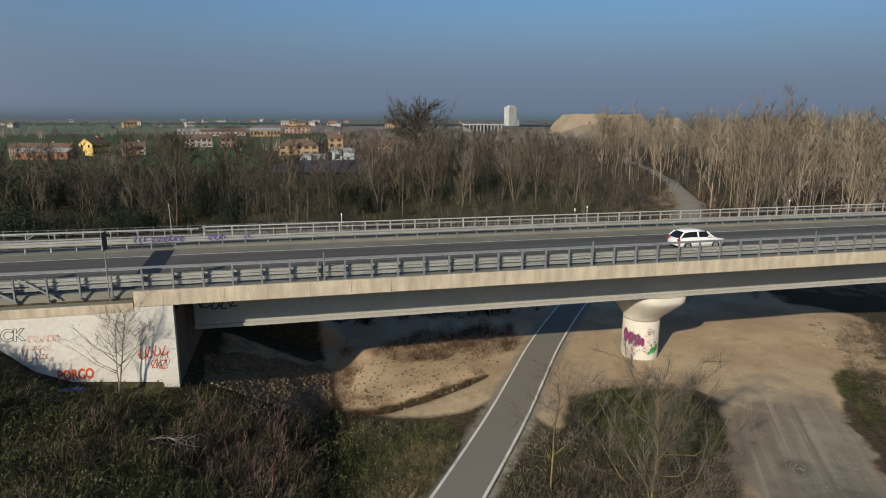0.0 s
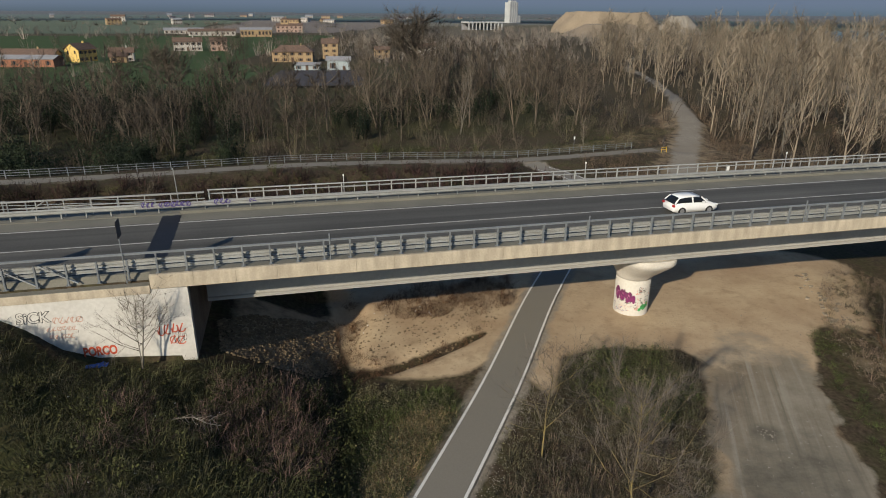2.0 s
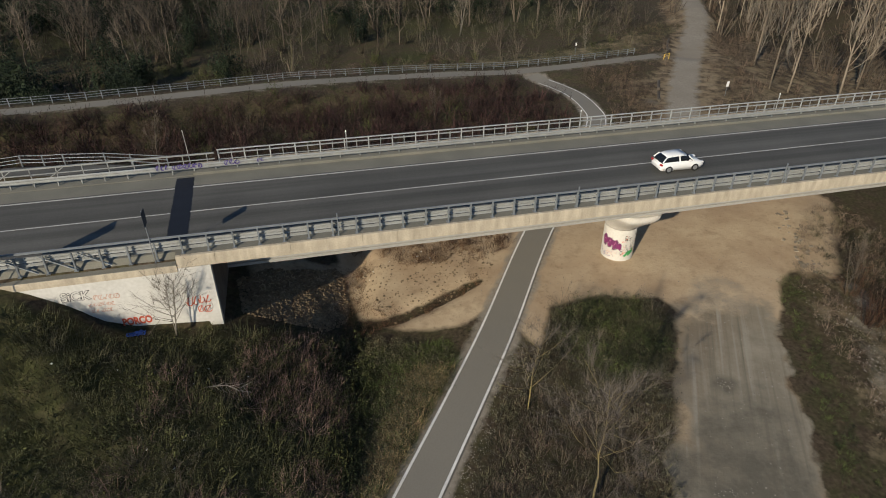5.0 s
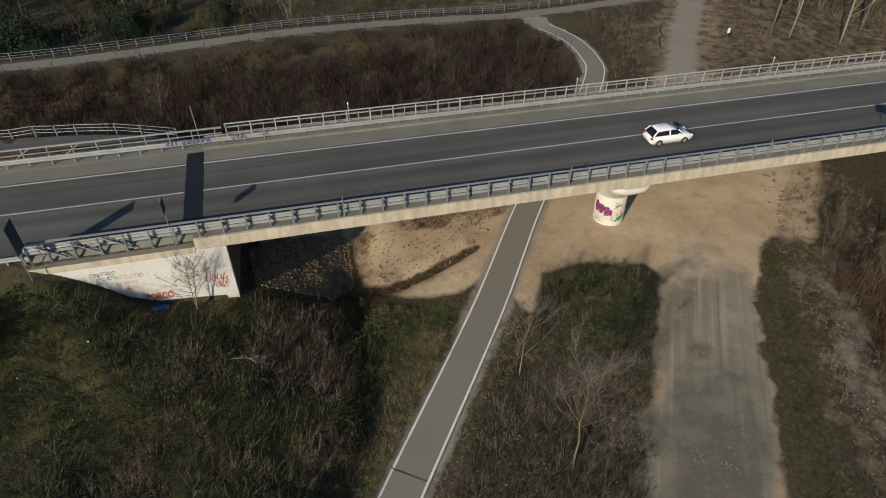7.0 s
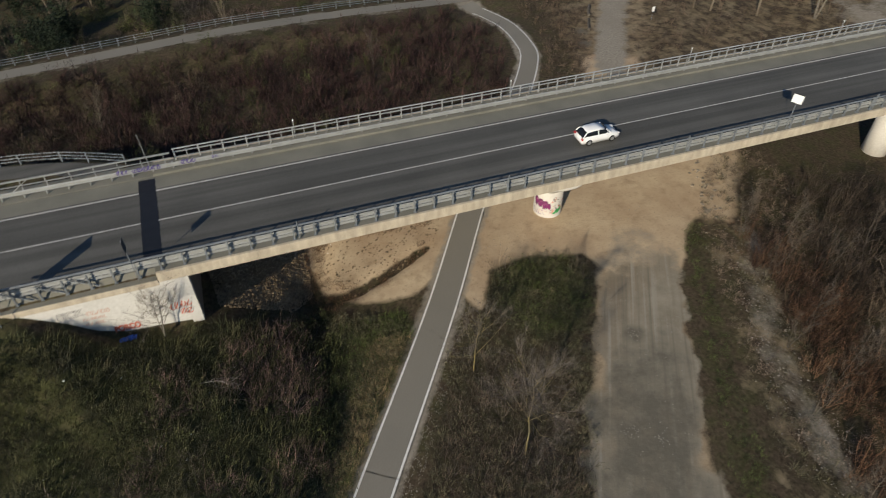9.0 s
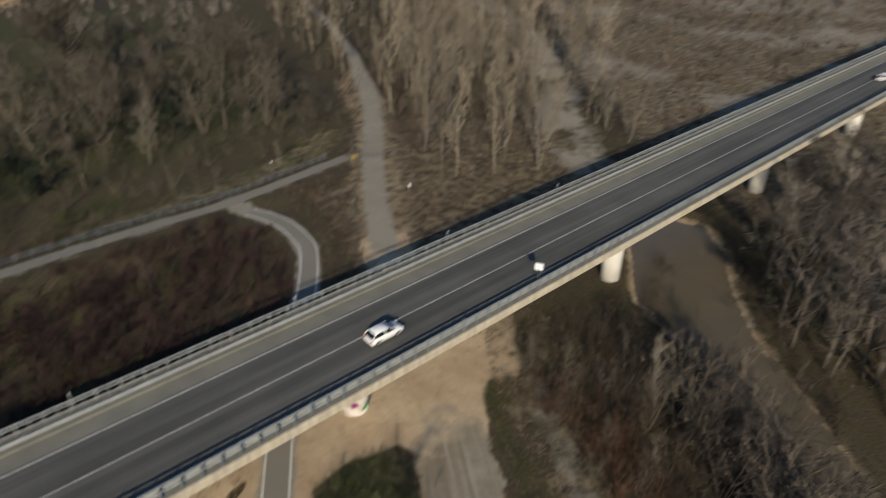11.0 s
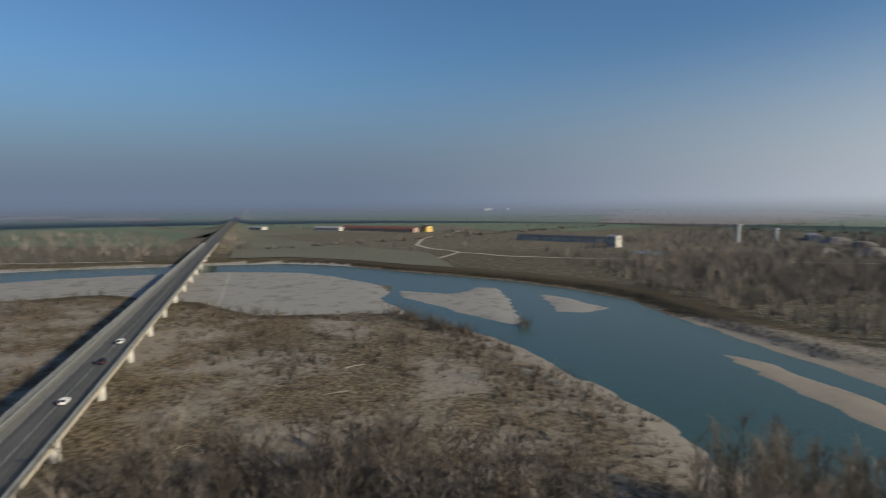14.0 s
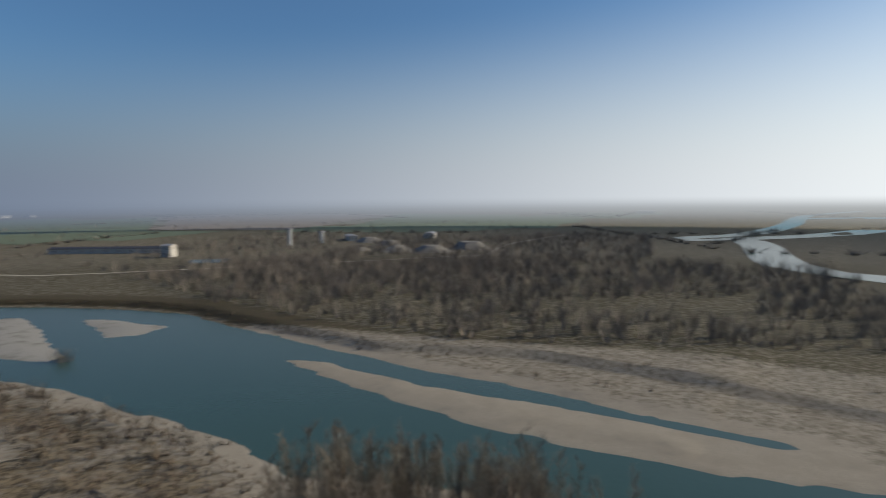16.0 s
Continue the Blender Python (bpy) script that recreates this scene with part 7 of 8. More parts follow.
for i, (x, y, a) in enumerate(((62.5, 47.5, 62), (65.3, 52.5, 60), (77.5, 70.5, 50), (79.5, 74.0, 62), (82.0, 78.0, 55))):
    lg = thing("log", "grey weathered log lying along the track", "log", (x, y, z_at(x, y) + 0.2), a, "logs along the track")
    part("log_body", Build().tube([(-2.1, 0, 0), (0, 0.1, 0.03), (2.1, 0, 0)], 0.24, 0.2, 9), BARK, lg)


# stones: rounded, uneven lumps
def lump(seed, size, flat=0.7):
    rs = random.Random(seed)
    bm = bmesh.new()
    bmesh.ops.create_icosphere(bm, subdivisions=1, radius=size)
    for v in bm.verts:
        v.co *= rs.uniform(0.75, 1.25)
        v.co.z *= flat
    me = bpy.data.meshes.new("lump")
    bm.to_mesh(me)
    bm.free()
    return me


def lump_arrays(seed, size, flat=0.7):
    me = lump(seed, size, flat)
    v = np.array([tuple(p.co) for p in me.vertices])
    t = np.array([tuple(p.vertices) for p in me.polygons])
    return v, t


CLODS = [lump_arrays(300 + s, 0.10 + 0.02 * s) for s in range(4)]
PEBBLES = [lump_arrays(310 + s, 0.07 + 0.015 * s) for s in range(3)]
plant("rubble_slope", CLODS, spread([(1.2, 1.6), (6.8, 1.6), (9.0, 4.0), (9.6, 9.8), (8.6, 11.0), (3, 8.6), (0.6, 6)], 4200, 50), CLOD, "bank of brown earth clods beside the abutment", "rubble", 0.35, 1.1, 51)
plant("ditch_clods", CLODS, spread([(10.8, 10.5), (11.2, 3.0), (14, 2.2), (21.5, 5.8), (24, 9.5), (22, 11.5)], 420, 52), CLOD, "earth clods on the trampled bank", "rubble", 0.3, 0.9, 53)
plant("path_gravel", PEBBLES, spread([(17.5, -7.5), (20.8, -3.0), (22.4, -3.3), (11.5, -19.5), (4.0, -31), (2.8, -30), (10.5, -18.5)], 1500, 54, [(CYCLE_PATH, 1.5)]), STONE, "loose gravel at the edge of the cycle path", "gravel", 0.2, 0.55, 55)
plant("strip_stones", PEBBLES, spread([(55, -2), (51.5, -9), (47.5, -17), (46, -25), (44.5, -38), (40, -38), (41, -25), (43, -17), (46.5, -10), (50.5, -3)], 900, 56), STONE, "band of pale stones beside the gravel road", "stones", 0.3, 1.0, 57)
plant("strip_pebbles", PEBBLES, spread(STRIP, 900, 127, [([p[:2] for p in GRAVEL_ROAD[:6]], 4.4)], 0.48, 6), STONE, "pale pebbles scattered among the brush", "stones", 0.3, 0.8, 128)
plant("bar_stones", PEBBLES, spread([(20, 5), (52, 5), (44, -4), (33, -22), (27, -22), (36, -4), (24, -3)], 260, 58, [(CYCLE_PATH, 1.6)]), STONE, "scattered pale stones on the gravel road", "stones", 0.3, 0.7, 59)
rng = random.Random(21)
for i in range(46):
    f = rng.uniform(0, 1)
    x, y = 51.0 + 5.5 * f + rng.gauss(0, 0.5), 0.5 + 10.5 * f + rng.gauss(0, 0.6)
    s = rng.uniform(0.08, 0.24)
    b = thing("rubble_block", "broken earth-stained concrete block on the bank", "rubble", (x, y, z_at(x, y) + s * 0.12), rng.uniform(0, 180), "broken blocks on the bank")
    bm = Build().box((-s, -s * 0.7, -s * 0.4), (s, s * 0.7, s * 0.4), s * 0.12)
    for k, v in enumerate(bm.v):
        bm.v[k] = tuple(c + rng.uniform(-0.16, 0.16) * s for c in v)
    part("block", bm, RUBBLE, b)
for x, y in ((34.78, -10.75), (29.4, -19.0), (31.2, -20.2)):
    plant("pothole_stones", PEBBLES, [(x + rng.gauss(0, 0.35), y + rng.gauss(0, 0.3)) for _ in range(22)], STONE, "cluster of stones in a pothole", "stones", 0.3, 0.7, 60)

litter = thing("plastic_sheet", "crumpled blue plastic sheet at the foot of the wall", "litter", (-5.7, -0.6, z_at(-5.7, -0.6)))
lb = Build()
k = 9
lb.v = [((i - 4) * 0.16, (j - 2) * 0.13, 0.12 + 0.16 * noise.noise(Vector((i * 0.9, j * 0.9, 3)))) for j in range(5) for i in range(k)]
lb.f = [(j * k + i, j * k + i + 1, (j + 1) * k + i + 1, (j + 1) * k + i) for j in range(4) for i in range(k - 1)]
part("sheet", lb, BLUE_PLASTIC, litter)
PAPER = [lump_arrays(330 + s, 0.07, 0.5) for s in range(2)]
plant("scattered_litter", PAPER, spread(SLOPE, 55, 61), WHITE_PAINT, "scraps of white litter on the slope", "litter", 0.5, 1.4, 62)
plant("scattered_litter", PAPER, spread([(11, 9), (22, 9), (23, 13), (13, 13)], 12, 63), WHITE_PAINT, "scraps of white litter under the bridge", "litter", 0.6, 1.6, 64)
dead = thing("fallen_branch", "pale dead branch lying on the brambles", "branch", (-0.4, -6.4, z_at(-0.4, -6.4) + 0.55), -20)
part("limb", Build().tube([(-0.6, 0.1, -0.25), (0.1, 0, 0.05), (0.9, 0.12, 0.12), (1.8, -0.05, -0.1), (2.5, 0.1, -0.3)], 0.05, 0.015, 6), BARK_PALE, dead)
rb = random.Random(17)
for k in range(11):
    u = 0.1 + 0.2 * k
    side = 1 if k % 2 else -1
    part("side_limb", Build().tube([(u, 0.05, 0.08), (u + 0.35, side * rb.uniform(0.15, 0.35), rb.uniform(0.0, 0.22)), (u + rb.uniform(0.6, 0.9), side * rb.uniform(0.4, 0.8), rb.uniform(-0.25, 0.2))], 0.022, 0.006, 5), BARK_PALE, dead)
for i in range(9):
    x, y = ((176.4, -52.4), (171.2, -77.2), (209.5, -62.7), (143.3, -97.9), (156.7, -110.3), (220.8, -89.6), (194, -106.2), (239.4, -73.1), (165, -60.7))[i]
    lg = thing("driftwood", "pale driftwood trunk lying in the scrub", "driftwood", (x, y, z_at(x, y) + 0.3), 30 + 37 * i, "driftwood on the flood plain")
    part("trunk", Build().tube([(-4, 0, 0), (0, 0.3, 0.25), (4.5, 0, 0.1)], 0.3, 0.16, 7), STONE, lg)


# ---- graffiti ----
def stroke(pts, width, place):
    """A flat painted stroke through 2D points, laid on a surface by place(u, v)."""
    b = Build()
    left, right = [], []
    for i, p in enumerate(pts):
        a, c = pts[max(i - 1, 0)], pts[min(i + 1, len(pts) - 1)]
        dx, dy = c[0] - a[0], c[1] - a[1]
        n = math.hypot(dx, dy) or 1
        left.append(place(p[0] - dy / n * width / 2, p[1] + dx / n * width / 2))
        right.append(place(p[0] + dy / n * width / 2, p[1] - dx / n * width / 2))
    k = len(pts)
    b.v = left + right
    b.f = [(i, i + k, i + k + 1, i + 1) for i in range(k - 1)]
    return b


def strokes(name, list_of, width, place, mat, parent, label=""):
    b = Build()
    for pts in list_of:
        s = stroke(pts, width, place)
        n = len(b.v)
        b.v += s.v
        b.f += [tuple(i + n for i in f) for f in s.f]
    return part(name, b, mat, parent, label)


def arc(cx, cy, rx, ry, a0, a1, n=10):
    return [(cx + rx * math.cos(radians(a0 + (a1 - a0) * i / n)), cy + ry * math.sin(radians(a0 + (a1 - a0) * i / n))) for i in range(n + 1)]


def on_wall(u, v):
    return (u, 0.026, v)


def lettering(text, size, x, z, mat, parent, label, shear=0.0, bold=0.0, narrow=1.0, outline=0.0):
    cu = bpy.data.curves.new("lettering", "FONT")
    if outline:
        cu.fill_mode, cu.bevel_depth, cu.bevel_resolution = "NONE", outline, 0
    cu.body, cu.size, cu.shear, cu.offset = text, size, shear, bold
    tmp = bpy.data.objects.new("lettering", cu)
    scene.collection.objects.link(tmp)
    me = bpy.data.meshes.new_from_object(tmp.evaluated_get(bpy.context.evaluated_depsgraph_get()))
    bpy.data.objects.remove(tmp)
    me.materials.clear()
    me.materials.append(mat)
    ob = part("lettering", me, mat, parent, label)
    ob.matrix_basis = pose(x, 0.024, z, 90, 0, 0) @ Matrix.Diagonal((narrow, 1, 1, 1))
    return ob


lettering("PORCO", 0.84, -6.5, 4.78, RED_PAINT, abutment, "red spray-painted letters", 0.0, 0.035, 0.66)
lettering("SiCK", 0.95, -9.7, 7.35, BLACK_PAINT, abutment, "black outlined letters", 0.1, 0.03, 0.92, 0.016)
rg = random.Random(12)


def scribble(x0, z0, w, h, n, rnd):
    """Looped tag strokes that spell nothing."""
    out = []
    for i in range(n):
        cx, cz = x0 + w * (i + 0.5) / n, z0 + h * 0.5 + rnd.uniform(-0.1, 0.1) * h
        out.append(arc(cx, cz, w / n * rnd.uniform(0.35, 0.6), h * rnd.uniform(0.3, 0.5), rnd.uniform(0, 180), rnd.uniform(260, 430)))
        out.append([(cx - w / n * 0.4, cz - h * 0.4), (cx + w / n * rnd.uniform(-0.1, 0.4), cz + h * 0.45)])
    return out


strokes("tag", scribble(-7.75, 7.15, 1.6, 0.45, 5, rg), 0.05, on_wall, RED_FADED, abutment, "faded red tag")
strokes("tag", scribble(-8.2, 6.65, 1.7, 0.32, 6, rg), 0.04, on_wall, RED_FADED, abutment, "faded red tag")
strokes("tag", scribble(-8.1, 6.15, 1.4, 0.34, 5, rg), 0.045, on_wall, RED_FADED, abutment, "faded red tag")
strokes("tag", scribble(-2.1, 5.75, 1.6, 0.75, 4, rg), 0.075, on_wall, RED_PAINT, abutment, "red tag")
strokes("tag", scribble(-1.5, 4.95, 0.95, 0.7, 2, rg), 0.06, on_wall, RED_PAINT, abutment, "red tag")
strokes("tag", scribble(-1.2, 5.0, 0.75, 0.9, 3, rg), 0.03, on_wall, BLACK_PAINT, abutment, "black tag")
strokes("tag", scribble(0.9, 7.3, 2.4, 0.8, 4, rg), 0.09, lambda u, v: (u, 3.994, v), BLACK_PAINT, bridge, "black tag on the girder end")
for u0, w0 in ((-4.9, 1.0), (-3.6, 0.75), (-2.75, 1.5), (0.55, 1.2)):
    strokes("tag", scribble(u0, 10.14, w0, 0.44, max(2, int(w0 * 3)), rg), 0.07, lambda u, v: (u, 13.505, v), PURPLE_PAINT, far_guard, "violet tag")
strokes("tag", scribble(3.2, 10.2, 0.6, 0.3, 2, rg), 0.05, lambda u, v: (u, 13.505, v), PURPLE_PAINT, far_guard, "violet tag")


def on_pier(u, v):
    a = radians(u)
    return (1.505 * math.cos(a), 1.505 * math.sin(a), v)


def blob(cx, cz, rx, rz, seed, mat, label, lift=0.0):
    rnd = random.Random(seed)
    b = Build()
    n = 18
    b.v = [on_pier(cx, cz)] + [on_pier(cx + rx * math.cos(2 * math.pi * j / n) * rnd.uniform(0.75, 1.15), cz + rz * math.sin(2 * math.pi * j / n) * rnd.uniform(0.7, 1.2)) for j in range(n)]
    b.v = [(x * (1 + lift), y * (1 + lift), z) for x, y, z in b.v]
    b.f = [(0, 1 + j, 1 + (j + 1) % n) for j in range(n)]
    part("painted_shape", b, mat, pier, label)


for i, (a, z, rx, rz) in enumerate(((188, 1.95, 12, 0.62), (209, 1.85, 13, 0.60), (230, 1.72, 13, 0.58), (246, 1.6, 8, 0.40))):
    blob(a, z, rx, rz, i, MAGENTA_PAINT, "magenta graffiti shape")
outline = lambda u, v: tuple(c * 1.004 if k < 2 else c for k, c in enumerate(on_pier(u, v)))
for a, z in ((188, 1.95), (209, 1.85), (230, 1.72)):
    strokes("tag", [[(a + d * 1.1, z + e * 1.3) for d, e in ((-9, -0.4), (-7, 0.36), (0, 0.12), (5, 0.40), (9, 0.1), (8, -0.35), (-2, -0.42), (-9, -0.4))], [(a - 4, z + 0.1), (a + 2, z - 0.05), (a + 3, z - 0.3)]], 0.085, outline, BLACK_PAINT, pier, "black graffiti outline")
    strokes("tag", [[(a - 5, z - 0.2), (a, z + 0.25), (a + 4, z + 0.05)]], 0.06, outline, PINK_PAINT, pier, "pink highlight")
blob(284, 0.85, 13, 0.30, 7, GREEN_PAINT, "green graffiti shape")
blob(298, 1.05, 8, 0.26, 8, GREEN_PAINT, "green graffiti shape")
blob(270, 0.62, 7, 0.16, 9, GREEN_PAINT, "green graffiti shape")
rg = random.Random(31)
for i in range(70):
    right = i % 5 < 3
    a, z = (rg.uniform(252, 318), rg.uniform(0.7, 2.75)) if right else (rg.uniform(176, 265), rg.uniform(0.35, 1.15))
    m = (BLACK_PAINT, RED_PAINT, BLACK_PAINT, RED_FADED, PURPLE_PAINT)[i % 5]
    strokes("tag", [[(a + x * 4, z + y * 0.16) for x, y in arc(0, 0, rg.uniform(0.6, 1.4), rg.uniform(0.5, 1.2), rg.uniform(0, 180), rg.uniform(250, 420), 7)]], 0.05, on_pier, m, pier)


# ---- cars ----
def make_car(label, paint, at, turn, group, length=4.3, width=1.8, tall=1.5):
    car = thing("car", label, "car", at, turn, group)
    l, w = length / 2, width / 2
    b = Build()
    sec = [(-l, 0.38, 0.62, 0.80), (-l + 0.06, 0.28, 0.80, 0.92), (-l + 0.35, 0.22, 0.95, 0.97), (-l + 1.2, 0.2, 0.97, 1.0), (0.2, 0.2, 0.95, 1.0), (l - 1.0, 0.2, 0.90, 0.99), (l - 0.35, 0.22, 0.78, 0.95), (l - 0.05, 0.3, 0.62, 0.86), (l, 0.4, 0.52, 0.74)]
    rings = [[(x, -w * f * 0.93, z0), (x, w * f * 0.93, z0), (x, w * f, (z0 + z1) / 2), (x, w * f * 0.9, z1), (x, -w * f * 0.9, z1), (x, -w * f, (z0 + z1) / 2)] for x, z0, z1, f in sec]
    b.quad_loop(rings)
    part("body", b, paint, car, smooth=True)
    cab = [(-l + 0.10, 0.97, 0.90), (-l + 0.30, 1.22, 0.92), (-l + 0.55, tall - 0.12, 0.94), (-l + 1.0, tall - 0.03, 0.95), (-0.25, tall, 0.95), (0.35, tall - 0.05, 0.94), (0.75, tall - 0.18, 0.92), (l - 0.95, 0.93, 0.88)]

    def shell(rows, grow, low):
        """Rounded cabin sections; low: where each starts, as a share of its height."""
        rings = []
        for x, top, f in rows:
            z0 = 0.90 + (top - 0.90) * low
            shape = [(0.93, 0.0), (0.86, 0.45), (0.76, 0.82), (0.62, 0.97), (0.0, 1.0)]
            side = [(w * f * a + grow, 0.90 + (top - 0.90) * c + grow * (c > 0.9)) for a, c in shape if c >= low] 
            side = [(w * f * (0.93 - 0.17 * low / 0.82) + grow, z0)] + side if side[0][1] > z0 + 1e-4 else side
            rings.append([(x, -a, c) for a, c in side] + [(x, a, c) for a, c in reversed(side[:-1])])
        return rings
    g = Build().quad_loop(shell(cab, 0.0, 0.0))
    part("glasshouse", g, CAR_GLASS, car, "dark window glass", smooth=True)
    r = Build().quad_loop(shell(cab[2:6], 0.015, 0.82))
    part("roof", r, paint, car, smooth=True)
    for s in (-1, 1):
        for p0, p1 in (((-l + 0.55, 0.72, tall - 0.16), (-l + 0.16, 0.86, 0.95)), ((-0.35, 0.76, tall - 0.1), (-0.3, 0.89, 0.94)), ((0.5, 0.72, tall - 0.14), (l - 1.05, 0.84, 0.94))):
            part("pillar", Build().tube([(p0[0], s * w * p0[1], p0[2]), (p1[0], s * w * p1[1], p1[2])], 0.06, sides=6), paint, car)
        for x in (-l + 0.8, l - 0.85):
            wh = part("wheel", Build().tube([(x, s * (w - 0.2), 0.32), (x, s * (w + 0.01), 0.32)], 0.32, sides=18), RUBBER, car)
            part("rim", Build().tube([(x, s * (w + 0.005), 0.32), (x, s * (w + 0.02), 0.32)], 0.2, sides=14), ALLOY, wh)
        part("tail_light", Build().box((-l - 0.01, s * w * 0.8 - 0.15, 0.68), (-l + 0.12, s * w * 0.8 + 0.1, 0.86), 0.02), LAMP_RED, car)
        part("headlight", Build().box((l - 0.32, s * w * 0.72 - 0.15, 0.62), (l - 0.06, s * w * 0.72 + 0.12, 0.76), 0.02), LAMP_CLEAR, car)
        part("mirror", Build().box((l - 1.55, s * (w + 0.02) - 0.08, 0.95), (l - 1.38, s * (w + 0.02) + 0.1, 1.08), 0.02), paint, car)
    return car


make_car("white hatchback driving along the bridge", CAR_WHITE, (38.2, 5.3, ROAD_Z + 0.01), 0, "cars on the bridge", 4.1, 1.75, 1.5)
make_car("white car driving along the bridge", CAR_WHITE, (180.0, 5.5, ROAD_Z + 0.01), 0, "cars on the bridge")
make_car("dark blue car driving along the bridge", CAR_DARK, (218.5, 5.4, ROAD_Z + 0.01), 0, "cars on the bridge", 4.6, 1.85, 1.6)
make_car("white car driving along the bridge", CAR_WHITE, (246.0, 5.4, ROAD_Z + 0.01), 0, "cars on the bridge")


# ---- village, farms and works far off ----
def house(label, at, turn, size, roof_rise, wall_mat, roof_mat, storeys=2, bays=3, hip=False, porch=False, category="house", name="house", over=0.6, z=None, chimney=True):
    x, y = at
    w, d, h = size if y < 0 or y > 800 else [0.82 * q for q in size]
    root = thing(name, label, category, (x, y, z_at(x, y) - 0.3 if z is None else z), turn)
    b = Build()
    ridge = [(-w / 2, 0, h + roof_rise), (w / 2, 0, h + roof_rise)]
    b.box((-w / 2, -d / 2, 0), (w / 2, d / 2, h))
    if not hip:
        n = len(b.v)
        b.v += [(-w / 2, -d / 2, h), (-w / 2, d / 2, h), ridge[0], (w / 2, -d / 2, h), (w / 2, d / 2, h), ridge[1]]
        b.f += [(n, n + 2, n + 1), (n + 3, n + 4, n + 5)]
    part("wall", b, wall_mat, root)
    r = Build()
    cut = min(d / 2, w / 2 - 0.5) if hip else 0
    t = 0.22
    drop = roof_rise * over / (d / 2)
    for s in (-1, 1):
        eave = [(-w / 2 - over, s * (d / 2 + over), h - drop), (w / 2 + over, s * (d / 2 + over), h - drop)]
        top = [(w / 2 + over - cut, 0, h + roof_rise), (-w / 2 - over + cut, 0, h + roof_rise)]
        quad = eave + top
        r.quad_loop([[(px, py, pz + 0.02) for px, py, pz in quad], [(px, py, pz + t) for px, py, pz in quad]])
    if hip:
        for s in (-1, 1):
            tri = [(s * (w / 2 + over), -d / 2 - over, h - drop), (s * (w / 2 + over), d / 2 + over, h - drop), (s * (w / 2 + over - cut), 0, h + roof_rise)]
            r.quad_loop([[(px, py, pz + 0.02) for px, py, pz in tri], [(px, py, pz + t) for px, py, pz in tri]])
    part("roof", r, roof_mat, root)
    if chimney:
        part("chimney", Build().box((w * 0.18, -0.35, h + roof_rise * 0.5), (w * 0.18 + 0.7, 0.35, h + roof_rise + 1.0)), wall_mat, root)
    sh = h / storeys
    for k in range(storeys):
        for i in range(bays):
            u = -w / 2 + w * (i + 0.5) / bays
            z0 = k * sh + sh * 0.32
            for face in (-1, 1):
                fy = face * (d / 2 + 0.02)
                if k == 0 and i == bays // 2 and face < 0:
                    part("door", Build().box((u - 0.6, min(fy, fy + 0.05 * face), 0.3), (u + 0.6, max(fy, fy + 0.05 * face), 2.5)), SHUTTER, root)
                    continue
                win = part("window", Build().box((u - 0.45, min(fy, fy + 0.05 * face), z0), (u + 0.45, max(fy, fy + 0.05 * face), z0 + sh * 0.45)), WINDOW_DARK, root)
                if face < 0:
                    for sd in (-1, 1):
                        part("shutter", Build().box((u + sd * 0.85 - 0.28, fy - 0.07, z0), (u + sd * 0.85 + 0.28, fy - 0.01, z0 + sh * 0.45)), SHUTTER, win)
    for i in range(2):
        v = -d / 4 + d / 2 * i
        part("window", Build().box((-w / 2 - 0.06, v - 0.5, sh * (storeys - 1) + sh * 0.35), (-w / 2 - 0.01, v + 0.5, sh * (storeys - 1) + sh * 0.8)), WINDOW_DARK, root)
    return root


house("yellow stucco farmhouse with a brown tiled roof", (-90, 316), 62, (14, 10, 7.5), 2.6, STUCCO_YELLOW, ROOF_TILE, 2, 4)
house("low brick barn with a grey sheet roof", (-104, 291), -12, (30, 11, 4.6), 1.3, BRICK, ROOF_GREY, 1, 5, category="barn", name="barn", chimney=False)
house("long brown-roofed farm building", (-112, 312), -10, (34, 10, 5.0), 2.4, STUCCO_OCHRE, ROOF_TILE, 1, 6, category="barn", name="barn")
house("pale cottage with a tiled roof", (-72, 318), 8, (13, 9, 5.5), 2.0, STUCCO_WHITE, ROOF_TILE, 2, 3)
house("small stone outbuilding with a tiled roof", (-71, 306), 5, (9, 7, 4.0), 1.8, STUCCO_OCHRE, ROOF_TILE, 1, 2, category="outbuilding", name="outbuilding")
house("pale two-storey house with a brown roof", (-51, 396), 6, (20, 11, 7), 2.2, STUCCO_WHITE, ROOF_TILE, 2, 5)
house("pink two-storey house with a balcony", (-33, 398), 6, (12, 11, 7.5), 2.0, STUCCO_PINK, ROOF_TILE, 2, 3)
house("ochre farmhouse with a hipped tiled roof", (11, 301), -8, (24, 12, 6.5), 2.6, STUCCO_OCHRE, ROOF_TILE, 2, 5, hip=True)
house("ochre tower house with a gabled roof", (31, 322), -8, (10, 9, 10), 2.0, STUCCO_OCHRE, ROOF_TILE, 3, 2)
house("pale sheet-metal shed beside the farmhouse", (29, 246), -8, (11.5, 8, 6.0), 1.2, SHED_SHEET, ROOF_GREY, 1, 2, category="shed", name="shed", chimney=False)
house("open grey lean-to beside the shed", (16, 252), -8, (13, 6, 3.2), 0.7, SHED_SHEET, ROOF_GREY, 1, 3, category="shed", name="shed", chimney=False)
house("ruined ochre outbuilding among the trees", (58, 318), 4, (9, 7, 6), 1.4, STUCCO_OCHRE, ROOF_TILE, 2, 2, category="outbuilding", name="outbuilding", chimney=False)
house("pale villa among the trees", (86, 345), -4, (18, 10, 6), 2.0, STUCCO_WHITE, ROOF_TILE, 2, 4)
